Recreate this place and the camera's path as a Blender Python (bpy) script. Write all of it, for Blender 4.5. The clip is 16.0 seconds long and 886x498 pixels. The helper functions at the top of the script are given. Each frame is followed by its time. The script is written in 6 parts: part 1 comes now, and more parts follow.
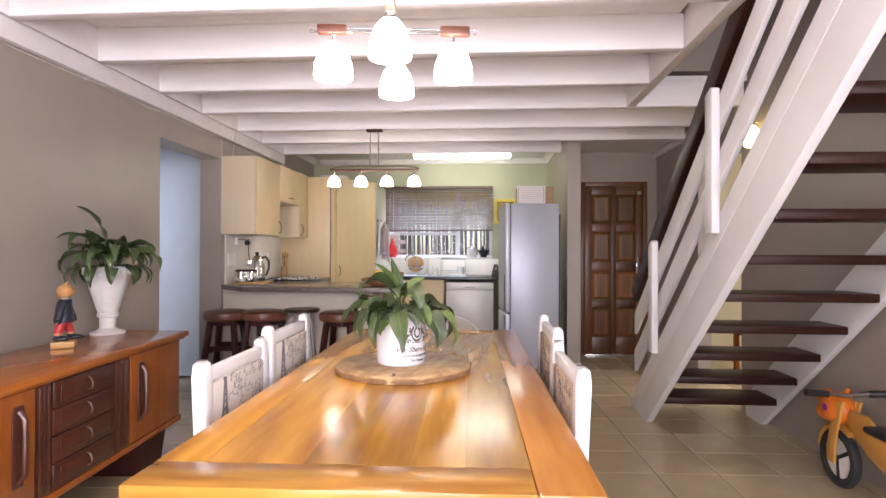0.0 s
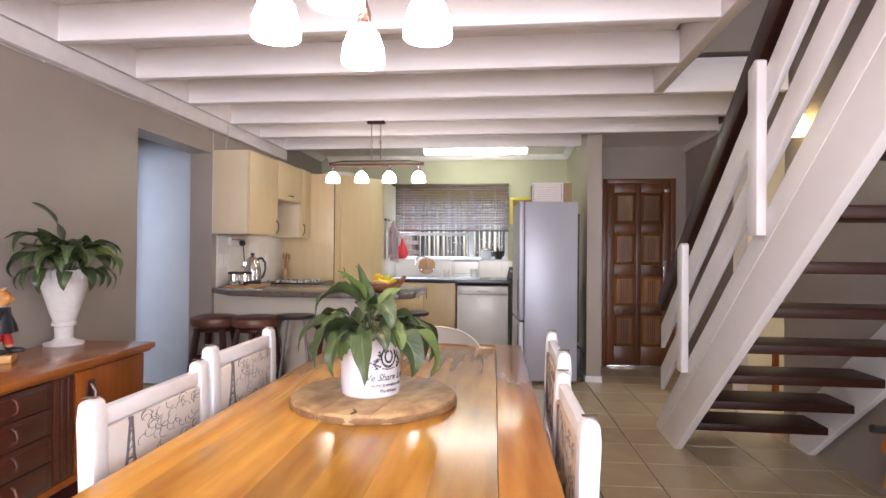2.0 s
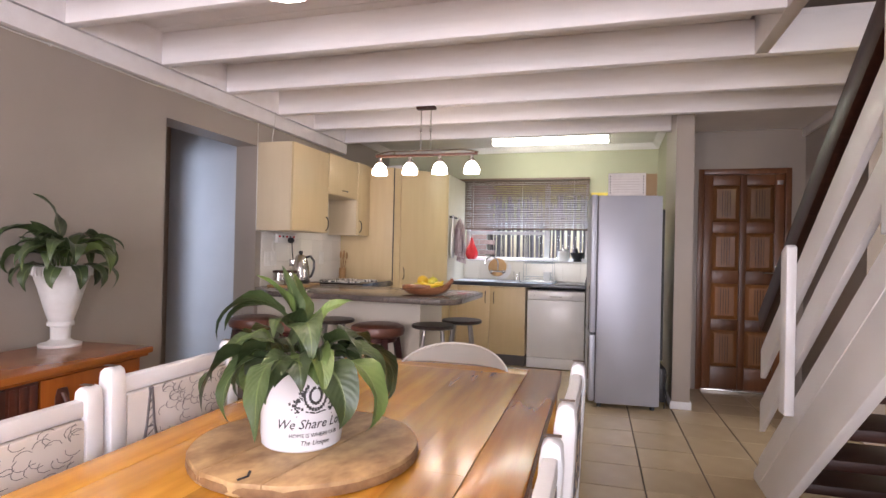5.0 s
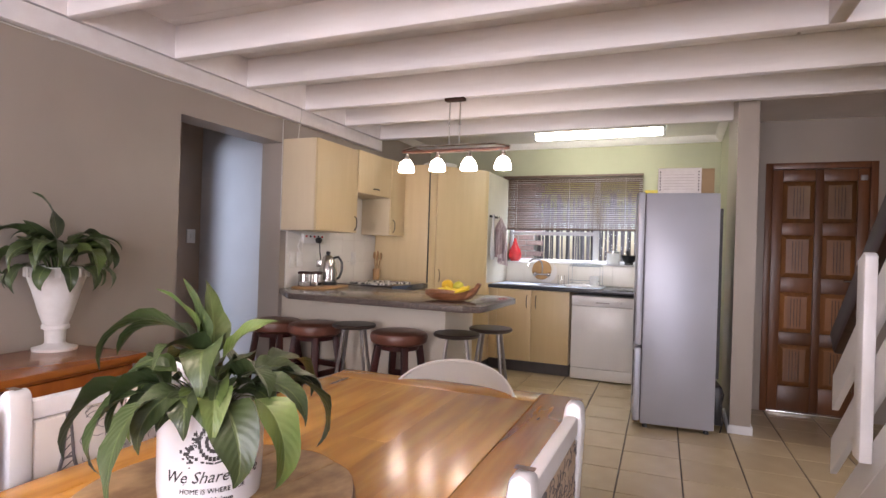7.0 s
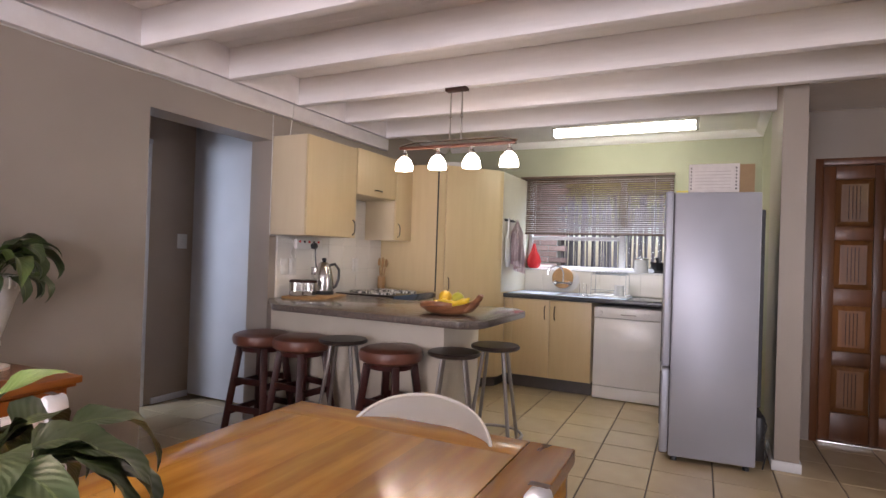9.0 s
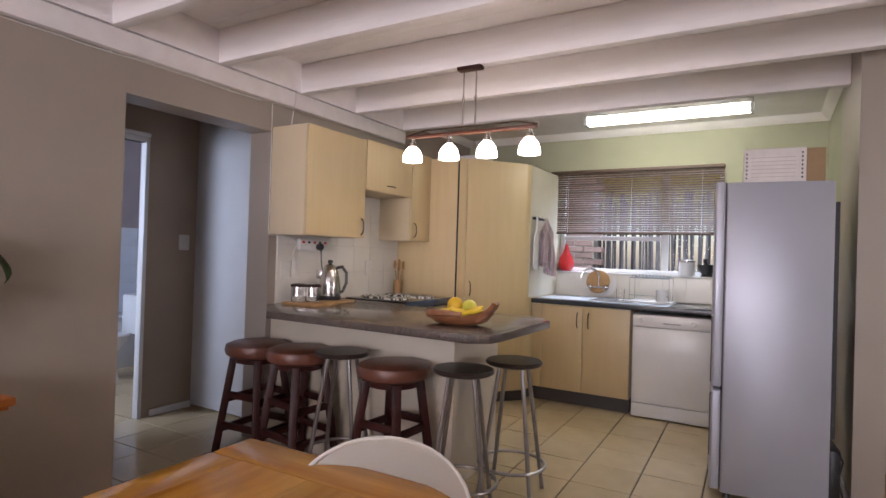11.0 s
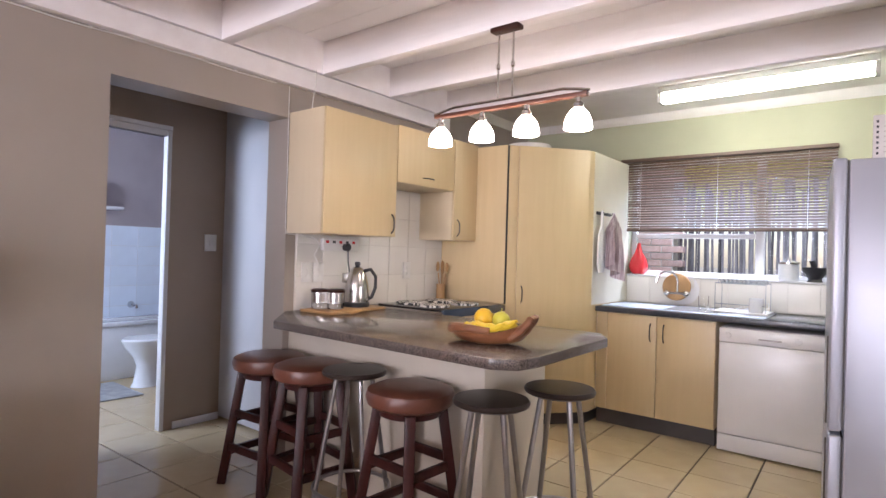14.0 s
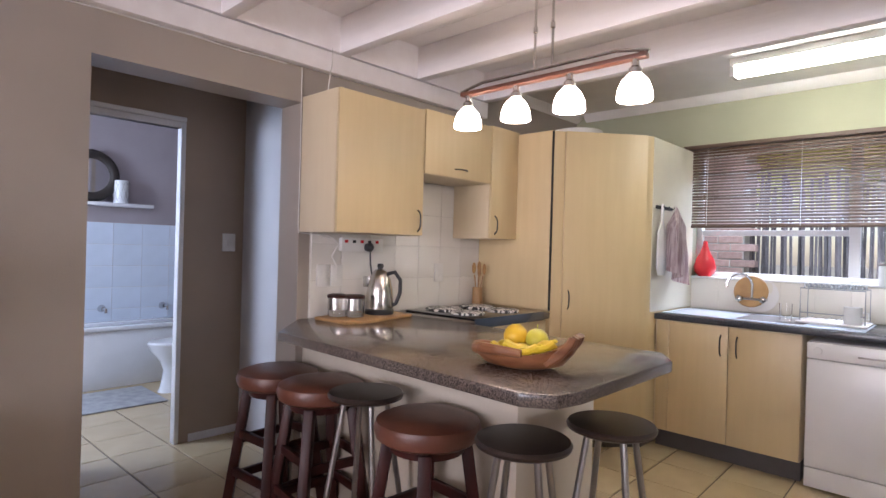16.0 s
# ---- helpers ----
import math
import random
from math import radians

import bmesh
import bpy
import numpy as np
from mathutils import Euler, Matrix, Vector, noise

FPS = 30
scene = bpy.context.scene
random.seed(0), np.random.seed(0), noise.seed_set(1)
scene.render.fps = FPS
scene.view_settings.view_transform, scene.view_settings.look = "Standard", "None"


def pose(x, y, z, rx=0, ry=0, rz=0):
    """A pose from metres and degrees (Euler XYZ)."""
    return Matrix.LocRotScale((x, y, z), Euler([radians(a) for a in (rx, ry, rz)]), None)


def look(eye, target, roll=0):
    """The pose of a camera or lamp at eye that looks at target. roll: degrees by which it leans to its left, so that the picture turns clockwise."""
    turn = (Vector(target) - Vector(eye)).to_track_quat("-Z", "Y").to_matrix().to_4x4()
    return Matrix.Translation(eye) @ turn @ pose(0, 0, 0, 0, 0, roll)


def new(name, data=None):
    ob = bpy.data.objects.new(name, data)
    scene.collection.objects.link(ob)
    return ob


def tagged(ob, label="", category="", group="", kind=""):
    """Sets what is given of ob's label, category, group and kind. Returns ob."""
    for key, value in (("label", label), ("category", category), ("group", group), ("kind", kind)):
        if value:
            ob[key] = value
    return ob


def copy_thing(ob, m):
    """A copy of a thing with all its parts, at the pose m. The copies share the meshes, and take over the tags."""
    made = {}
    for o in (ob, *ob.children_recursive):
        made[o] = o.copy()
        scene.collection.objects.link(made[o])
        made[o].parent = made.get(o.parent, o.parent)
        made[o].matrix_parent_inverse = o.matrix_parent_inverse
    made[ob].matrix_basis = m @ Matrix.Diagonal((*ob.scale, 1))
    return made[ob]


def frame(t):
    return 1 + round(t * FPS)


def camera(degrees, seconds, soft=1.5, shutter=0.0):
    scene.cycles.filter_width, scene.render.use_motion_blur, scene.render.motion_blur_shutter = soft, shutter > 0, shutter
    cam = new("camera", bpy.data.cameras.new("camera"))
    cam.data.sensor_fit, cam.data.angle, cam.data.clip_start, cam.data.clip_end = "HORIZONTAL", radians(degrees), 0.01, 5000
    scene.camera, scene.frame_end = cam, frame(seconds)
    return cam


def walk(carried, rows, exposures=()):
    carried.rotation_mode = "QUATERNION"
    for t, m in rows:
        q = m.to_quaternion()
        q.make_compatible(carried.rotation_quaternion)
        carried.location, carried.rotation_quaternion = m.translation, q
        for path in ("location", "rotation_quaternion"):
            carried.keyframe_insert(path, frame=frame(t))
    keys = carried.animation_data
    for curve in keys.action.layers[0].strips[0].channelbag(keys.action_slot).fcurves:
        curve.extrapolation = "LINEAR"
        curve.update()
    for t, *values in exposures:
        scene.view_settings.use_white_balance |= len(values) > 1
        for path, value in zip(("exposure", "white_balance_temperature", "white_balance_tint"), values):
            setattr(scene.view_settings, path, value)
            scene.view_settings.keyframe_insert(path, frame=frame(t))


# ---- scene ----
cam = camera(76.9, 16.0)
METRES, EYE, TILT, LEAN, TURN = 4.2, 1.26, 0.0, 0.0, 2.9
PATH = [
    (0, (0.48, 0.546, 1.195), (0.34, 2.541, 1.212), 0.2),
    (0.5, (0.512, 0.658, 1.196), (0.354, 2.652, 1.214), 0.3),
    (1, (0.538, 0.782, 1.203), (0.366, 2.774, 1.222), 0.4),
    (1.5, (0.555, 0.87, 1.213), (0.364, 2.861, 1.231), 0.4),
    (2, (0.593, 0.976, 1.214), (0.369, 2.964, 1.231), 0.5),
    (2.5, (0.647, 1.099, 1.222), (0.371, 3.08, 1.239), 0.7),
    (3, (0.687, 1.206, 1.221), (0.356, 3.178, 1.236), 0.8),
    (3.5, (0.713, 1.312, 1.209), (0.325, 3.274, 1.225), 1.0),
    (4, (0.754, 1.41, 1.207), (0.306, 3.359, 1.223), 1.1),
    (6.5, (0.985, 1.818, 1.25), (0.246, 3.677, 1.253), 1.7),
    (7, (0.997, 1.931, 1.251), (0.218, 3.773, 1.253), 1.8),
    (7.5, (1.015, 2.055, 1.259), (0.206, 3.885, 1.262), 1.8),
    (8, (1.006, 2.157, 1.272), (0.176, 3.976, 1.274), 1.9),
    (8.5, (1.028, 2.275, 1.27), (0.171, 4.082, 1.28), 1.9),
    (11, (0.976, 2.863, 1.273), (-0.035, 4.588, 1.291), 1.8),
    (11.5, (0.954, 2.948, 1.276), (-0.094, 4.651, 1.293), 1.7),
    (12, (0.953, 3.055, 1.276), (-0.142, 4.729, 1.292), 1.8),
    (12.5, (0.959, 3.166, 1.28), (-0.179, 4.811, 1.294), 1.8),
    (13, (0.957, 3.261, 1.283), (-0.22, 4.877, 1.294), 1.8),
    (13.5, (0.929, 3.348, 1.276), (-0.279, 4.942, 1.289), 1.8),
    (14, (0.881, 3.452, 1.281), (-0.357, 5.023, 1.293), 1.7),
    (14.5, (0.843, 3.559, 1.291), (-0.419, 5.111, 1.296), 1.7),
    (15, (0.797, 3.645, 1.295), (-0.494, 5.172, 1.298), 1.7),
    (15.5, (0.736, 3.748, 1.297), (-0.596, 5.24, 1.296), 1.7),
    (16, (0.694, 3.85, 1.304), (-0.682, 5.301, 1.3), 1.6),
]
EXPOSURES = [(0.0, 0.06, 6100, 20), (4.0, -0.02, 6130, 21), (7.0, -0.08, 6230, 23), (8.5, -0.2, 6200, 23), (11.0, -0.36, 6150, 23), (11.8, -0.12, 6060, 23), (12.5, 0.15, 5980, 23), (13.2, 0.28, 5970, 23), (14.5, 0.2, 5960, 23), (16.0, 0.0, 5960, 23)]
walk(cam, [(t, look(eye, target, roll)) for t, eye, target, roll in PATH], EXPOSURES)

# ---- light ----
world = bpy.data.worlds.new("sky")
scene.world = world
world.use_nodes = True
wn = world.node_tree
sky = wn.nodes.new("ShaderNodeTexSky")
sky.sky_type, sky.sun_disc = "NISHITA", False
sky.sun_elevation, sky.sun_rotation = radians(58), radians(25)
wn.nodes["Background"].inputs[1].default_value = 0.15
wn.links.new(sky.outputs[0], wn.nodes["Background"].inputs[0])

sun = new("sun", bpy.data.lights.new("sun", "SUN"))
sun.data.energy, sun.data.angle, sun.data.color = 3.5, radians(0.6), (1.0, 0.95, 0.88)
sun.matrix_world = look((2.5, 16, 12), (0.5, 9, 0))


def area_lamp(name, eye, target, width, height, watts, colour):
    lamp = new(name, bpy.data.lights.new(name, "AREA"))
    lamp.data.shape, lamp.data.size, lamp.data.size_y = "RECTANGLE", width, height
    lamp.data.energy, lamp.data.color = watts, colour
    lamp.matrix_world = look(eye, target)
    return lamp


# daylight at the assumed opening behind the dining table and outside the kitchen window
area_lamp("patio_daylight", (0.1, -2.15, 1.25), (-0.9, 3.0, 2.5), 2.9, 2.0, 222, (1.0, 0.955, 0.93))
area_lamp("kitchen_daylight", (-0.13, 9.0, 2.85), (-0.13, 7.6, 0.9), 1.6, 0.9, 150, (0.70, 0.86, 1.0))
# added fill lamps upstairs, in the bathroom and adjoining room; no windows built there
area_lamp("landing_fill", (2.05, 0.3, 4.55), (2.05, 3.2, 1.5), 0.8, 0.9, 50, (1.0, 0.97, 0.95))
area_lamp("bathroom_fill", (-3.9, 3.42, 1.7), (-3.35, 6.0, 0.9), 0.9, 0.9, 68, (0.72, 0.86, 1.0))
area_lamp("side_room_fill", (4.15, 5.3, 1.4), (2.6, 5.8, 0.9), 1.1, 1.2, 60, (1.0, 0.96, 0.9))
# fill for the left wall and chairs, at an assumed side window
area_lamp("east_fill", (2.50, -0.95, 1.55), (-1.9, 2.3, 1.1), 1.5, 1.1, 85, (0.90, 0.95, 1.0))

# ---- materials ----


def mat(name, colour, rough=0.5, metal=0.0, colour2=None, scale=8.0, mix=0.5, bump=0.0, bump_scale=60.0, stretch=(1, 1, 1), stain=0.0, by_object=0.0, by_island=0.0, coat=0.0, detail=4.0, spec=0.5):
    """Base colour with a coarse and a fine variation, a fine relief and a little wear in the gloss."""
    m = bpy.data.materials.new(name)
    m.use_nodes = True
    t = m.node_tree
    n, l = t.nodes, t.links
    b = n["Principled BSDF"]
    b.inputs["Roughness"].default_value, b.inputs["Metallic"].default_value = rough, metal
    b.inputs["Specular IOR Level"].default_value = spec
    b.inputs["Coat Weight"].default_value, b.inputs["Coat Roughness"].default_value = coat, 0.12
    co = n.new("ShaderNodeTexCoord")
    mp = n.new("ShaderNodeMapping")
    mp.inputs["Scale"].default_value = stretch
    l.new(co.outputs["Object"], mp.inputs["Vector"])
    fine = n.new("ShaderNodeTexNoise")
    fine.inputs["Scale"].default_value, fine.inputs["Detail"].default_value = scale, detail
    l.new(mp.outputs[0], fine.inputs["Vector"])
    big = n.new("ShaderNodeTexNoise")
    big.inputs["Scale"].default_value, big.inputs["Detail"].default_value = 1.3, 3
    l.new(co.outputs["Object"], big.inputs["Vector"])
    c2 = colour2 or tuple(c * 0.88 for c in colour)
    ramp = n.new("ShaderNodeValToRGB")
    ramp.color_ramp.elements[0].position, ramp.color_ramp.elements[1].position = 0.5 - mix * 0.4, 0.5 + mix * 0.4
    ramp.color_ramp.elements[0].color, ramp.color_ramp.elements[1].color = (*c2, 1), (*colour, 1)
    l.new(fine.outputs["Fac"], ramp.inputs[0])
    hsv = n.new("ShaderNodeHueSaturation")
    l.new(ramp.outputs[0], hsv.inputs["Color"])
    val = n.new("ShaderNodeMapRange")
    val.inputs[1].default_value, val.inputs[2].default_value = 0.3, 0.7
    val.inputs[3].default_value, val.inputs[4].default_value = 1 - stain - 0.03, 1 + 0.03
    l.new(big.outputs["Fac"], val.inputs[0])
    out = val.outputs[0]
    for amount, node, socket in ((by_object, "ShaderNodeObjectInfo", "Random"), (by_island, "ShaderNodeNewGeometry", "Random Per Island")):
        if amount:
            info = n.new(node)
            r = n.new("ShaderNodeMapRange")
            r.inputs[3].default_value, r.inputs[4].default_value = 1 - amount, 1 + amount
            l.new(info.outputs[socket], r.inputs[0])
            mul = n.new("ShaderNodeMath")
            mul.operation = "MULTIPLY"
            l.new(out, mul.inputs[0])
            l.new(r.outputs[0], mul.inputs[1])
            out = mul.outputs[0]
    l.new(out, hsv.inputs["Value"])
    l.new(hsv.outputs[0], b.inputs["Base Color"])
    rr = n.new("ShaderNodeMapRange")
    rr.inputs[3].default_value, rr.inputs[4].default_value = max(0.02, rough - 0.06), min(1, rough + 0.06)
    l.new(big.outputs["Fac"], rr.inputs[0])
    l.new(rr.outputs[0], b.inputs["Roughness"])
    if bump:
        bn = n.new("ShaderNodeTexNoise")
        bn.inputs["Scale"].default_value, bn.inputs["Detail"].default_value = bump_scale, 3
        l.new(mp.outputs[0], bn.inputs["Vector"])
        bp = n.new("ShaderNodeBump")
        bp.inputs["Strength"].default_value, bp.inputs["Distance"].default_value = bump, 0.004
        l.new(bn.outputs["Fac"], bp.inputs["Height"])
        l.new(bp.outputs[0], b.inputs["Normal"])
    return m


def glow(name, colour, strength):
    m = bpy.data.materials.new(name)
    m.use_nodes = True
    b = m.node_tree.nodes["Principled BSDF"]
    b.inputs["Base Color"].default_value = (*colour, 1)
    b.inputs["Emission Color"].default_value = (*colour, 1)
    b.inputs["Emission Strength"].default_value = strength
    b.inputs["Roughness"].default_value = 0.3
    return m


def glass(name, colour=(1, 1, 1), rough=0.0):
    m = bpy.data.materials.new(name)
    m.use_nodes = True
    b = m.node_tree.nodes["Principled BSDF"]
    b.inputs["Base Color"].default_value = (*colour, 1)
    b.inputs["Roughness"].default_value = rough
    b.inputs["Transmission Weight"].default_value = 1.0
    b.inputs["IOR"].default_value = 1.45
    return m


M_TAUPE = mat("taupe_wall_paint", (0.355, 0.305, 0.262), 0.40, scale=3, mix=0.9, colour2=(0.330, 0.283, 0.243), bump=0.12, bump_scale=140, stain=0.05)
M_TAUPE_DARK = mat("dark_taupe_wall_paint", (0.40, 0.31, 0.235), 0.6, scale=3, mix=0.9, bump=0.12, bump_scale=140, stain=0.05)
M_GREEN = mat("pale_green_wall_paint", (0.41, 0.415, 0.29), 0.6, scale=3, mix=0.9, bump=0.1, bump_scale=140, stain=0.05)
M_LOBBYDOOR = mat("dull_white_door_paint", (0.62, 0.62, 0.64), 0.5, scale=5, mix=0.9, colour2=(0.57, 0.57, 0.59), bump=0.08, bump_scale=90, stain=0.05)
# cupboard side made paler than the maple for the window light on it
M_SIDEPANEL = mat("side_panel_window_lit", (0.69, 0.64, 0.53), 0.3, scale=5, mix=0.9)
M_WHITE = mat("white_wall_paint", (0.78, 0.78, 0.79), 0.5, scale=5, mix=0.9, colour2=(0.72, 0.72, 0.735), bump=0.08, bump_scale=90, stain=0.04)
M_BEAM = mat("white_painted_timber", (0.90, 0.87, 0.875), 0.45, scale=5, mix=0.8, colour2=(0.82, 0.775, 0.775), bump=0.25, bump_scale=26, stretch=(0.25, 2.5, 2.5), stain=0.05)
M_CEIL = mat("white_ceiling_board", (0.90, 0.865, 0.855), 0.55, scale=4, mix=0.8, bump=0.12, bump_scale=50, stain=0.05)
M_STAIRW = mat("white_stair_paint", (0.80, 0.785, 0.79), 0.38, scale=7, mix=0.8, colour2=(0.74, 0.72, 0.725), bump=0.18, bump_scale=30, stretch=(2, 0.4, 0.4), stain=0.05)
M_DARKWOOD = mat("dark_stained_wood", (0.046, 0.014, 0.008), 0.40, colour2=(0.018, 0.006, 0.004), scale=9, mix=0.9, stretch=(0.35, 5, 5), bump=0.12, bump_scale=14, spec=0.2, by_object=0.15)
M_TABLE = mat("honey_varnished_table_wood", (0.60, 0.30, 0.038), 0.2, colour2=(0.34, 0.135, 0.013), scale=5, mix=0.5, stretch=(3.2, 0.35, 3), bump=0.10, bump_scale=7, coat=0.22, spec=0.35, by_object=0.26)
M_TABLE_X = mat("honey_varnished_end_board", (0.58, 0.29, 0.042), 0.22, colour2=(0.36, 0.145, 0.017), scale=6, mix=0.55, stretch=(0.35, 3.2, 3), bump=0.03, bump_scale=20, coat=0.22, spec=0.35, by_object=0.1)
M_TABLE_RED = mat("reddish_varnished_edge_board", (0.53, 0.235, 0.038), 0.22, colour2=(0.33, 0.115, 0.015), scale=6, mix=0.55, stretch=(3.2, 0.3, 3), bump=0.03, bump_scale=20, coat=0.22, spec=0.35)
M_SIDE = mat("orange_varnished_pine", (0.40, 0.115, 0.016), 0.25, colour2=(0.27, 0.070, 0.012), scale=5, mix=0.8, stretch=(4, 4, 0.4), bump=0.04, bump_scale=16, coat=0.12, spec=0.35, by_object=0.1)
M_SIDETOP = mat("orange_varnished_top", (0.44, 0.145, 0.025), 0.2, colour2=(0.31, 0.085, 0.014), scale=5, mix=0.8, stretch=(4, 0.4, 4), bump=0.03, bump_scale=16, coat=0.15, spec=0.35)
M_DRAWER = mat("red_brown_drawer_wood", (0.115, 0.026, 0.011), 0.36, colour2=(0.042, 0.010, 0.006), scale=6, mix=0.9, stretch=(4, 0.5, 4), bump=0.05, bump_scale=16, coat=0.4, by_object=0.25)
M_MAPLE = mat("pale_maple_laminate", (0.645, 0.505, 0.292), 0.36, colour2=(0.59, 0.45, 0.25), scale=5, mix=0.9, stretch=(5, 5, 0.4), bump=0.02, bump_scale=30, by_object=0.05)
M_CARCASS = mat("pale_beige_melamine", (0.66, 0.555, 0.385), 0.4, colour2=(0.62, 0.51, 0.345), scale=5, mix=0.9, stretch=(5, 5, 0.4))
M_GRANITE = mat("brown_grey_speckled_laminate", (0.17, 0.135, 0.115), 0.24, colour2=(0.045, 0.037, 0.034), scale=190, mix=0.35, detail=2, coat=0.5)
M_KICK = mat("dark_grey_plinth", (0.085, 0.075, 0.075), 0.5, scale=12)
M_TILE = mat("cream_floor_tile", (0.56, 0.45, 0.285), 0.18, colour2=(0.47, 0.37, 0.225), scale=5, mix=0.9, bump=0.03, bump_scale=30, by_object=0.05, stain=0.06)
M_GROUT = mat("dark_grout", (0.075, 0.055, 0.042), 0.85, scale=20, bump=0.3)
M_WTILE = mat("white_wall_tile", (0.74, 0.71, 0.66), 0.16, colour2=(0.70, 0.67, 0.62), scale=3, by_object=0.03)
M_WGROUT = mat("pale_grout", (0.66, 0.63, 0.58), 0.8, scale=20)
M_STEEL = mat("silver_grey_fridge_paint", (0.45, 0.47, 0.545), 0.40, metal=0.35, colour2=(0.41, 0.425, 0.485), scale=3, mix=0.9, stain=0.04)
M_BRUSH = mat("brushed_steel", (0.62, 0.60, 0.57), 0.24, metal=1.0, scale=30, stretch=(1, 1, 0.1))
M_CHROME = mat("chrome", (0.60, 0.61, 0.63), 0.12, metal=1.0)
M_ENAMEL = mat("white_enamel", (0.80, 0.79, 0.80), 0.22, scale=3, mix=0.9, stain=0.03)
M_BLACK = mat("black_plastic", (0.018, 0.018, 0.02), 0.38, scale=30)
M_HOB = mat("black_glass_hob", (0.012, 0.012, 0.016), 0.06, scale=3)
# both door woods are darkened for the shade under stair and landing
M_DOORWOOD = mat("varnished_door_wood", (0.155, 0.055, 0.018), 0.38, colour2=(0.085, 0.029, 0.010), scale=5, mix=0.7, stretch=(5, 5, 0.35), bump=0.06, bump_scale=14, coat=0.08, by_object=0.3)
M_DOORPANEL = mat("varnished_door_panel", (0.29, 0.122, 0.036), 0.34, colour2=(0.14, 0.052, 0.017), scale=5, mix=0.9, stretch=(6, 6, 0.35), bump=0.06, bump_scale=14, coat=0.3, by_object=0.4)
M_LEATHER = mat("red_brown_leather", (0.17, 0.062, 0.036), 0.36, colour2=(0.10, 0.035, 0.022), scale=12, mix=0.9, bump=0.15, bump_scale=120, by_object=0.12)
M_STOOLLEG = mat("dark_mahogany", (0.056, 0.010, 0.008), 0.45, colour2=(0.026, 0.006, 0.005), scale=6, stretch=(4, 4, 0.5), coat=0.03, spec=0.3)
M_TUBE = mat("grey_metal_tube", (0.36, 0.34, 0.33), 0.3, metal=0.9, scale=20)
M_SEATBLK = mat("dark_brown_seat", (0.034, 0.022, 0.018), 0.36, scale=10, coat=0.08)
M_CHAIRW = mat("white_chair_paint", (0.80, 0.80, 0.82), 0.36, scale=9, colour2=(0.75, 0.75, 0.77), bump=0.15, bump_scale=40, stain=0.04)
M_WORN = mat("worn_bare_wood", (0.16, 0.11, 0.08), 0.7, scale=30)
M_SHELLW = mat("white_moulded_shell", (0.74, 0.71, 0.66), 0.42, scale=4, mix=0.9)
M_CLOTH = mat("printed_linen", (0.66, 0.61, 0.57), 0.85, colour2=(0.58, 0.53, 0.49), scale=9, mix=0.9, bump=0.25, bump_scale=400)
M_CLOTH_TAN = mat("printed_tan_linen", (0.56, 0.44, 0.32), 0.85, colour2=(0.46, 0.35, 0.25), scale=9, mix=0.9, bump=0.25, bump_scale=400)
M_INK = mat("grey_print_ink", (0.16, 0.145, 0.15), 0.8, scale=40, stain=0.1)
M_INKB = mat("black_print_ink", (0.035, 0.033, 0.035), 0.5, scale=40)
M_LEAF = mat("dark_green_leaf", (0.060, 0.088, 0.030), 0.4, colour2=(0.034, 0.056, 0.02), scale=14, mix=0.9, by_object=0.3, coat=0.1)
M_LEAF_LIGHT = mat("yellow_green_leaf", (0.12, 0.155, 0.042), 0.42, colour2=(0.085, 0.150, 0.038), scale=18, mix=0.9, by_object=0.25)


def leaf_veins(m):
    """Side veins and a pale midrib along the blade, from the blade's own coordinates."""
    t = m.node_tree
    n, l = t.nodes, t.links
    b = n["Principled BSDF"]
    uv, sep = n.new("ShaderNodeTexCoord"), n.new("ShaderNodeSeparateXYZ")
    l.new(uv.outputs["UV"], sep.inputs[0])

    def calc(op, a, c):
        k = n.new("ShaderNodeMath")
        k.operation = op
        for i, v in enumerate((a, c)):
            if isinstance(v, (int, float)):
                k.inputs[i].default_value = v
            else:
                l.new(v, k.inputs[i])
        return k.outputs[0]
    off = calc("ABSOLUTE", calc("SUBTRACT", sep.outputs[0], 0.5), 0)
    veins = calc("SINE", calc("MULTIPLY", calc("SUBTRACT", calc("MULTIPLY", sep.outputs[1], 17), calc("MULTIPLY", off, 5)), 6.283), 0)
    rib = calc("LESS_THAN", off, 0.035)
    old = b.inputs["Base Color"].links[0].from_socket
    tone = n.new("ShaderNodeMixRGB")
    tone.blend_type = "MULTIPLY"
    tone.inputs[2].default_value = (0.62, 0.70, 0.55, 1)
    l.new(calc("MULTIPLY", calc("ADD", veins, 1.0), 0.035), tone.inputs[0])
    l.new(old, tone.inputs[1])
    pale = n.new("ShaderNodeMixRGB")
    pale.inputs[2].default_value = (0.24, 0.30, 0.11, 1)
    l.new(calc("MULTIPLY", rib, 0.3), pale.inputs[0])
    l.new(tone.outputs[0], pale.inputs[1])
    l.new(pale.outputs[0], b.inputs["Base Color"])
    bp = n.new("ShaderNodeBump")
    bp.inputs["Strength"].default_value, bp.inputs["Distance"].default_value = 0.15, 0.002
    l.new(calc("SUBTRACT", veins, calc("MULTIPLY", rib, 2.0)), bp.inputs["Height"])
    l.new(bp.outputs[0], b.inputs["Normal"])


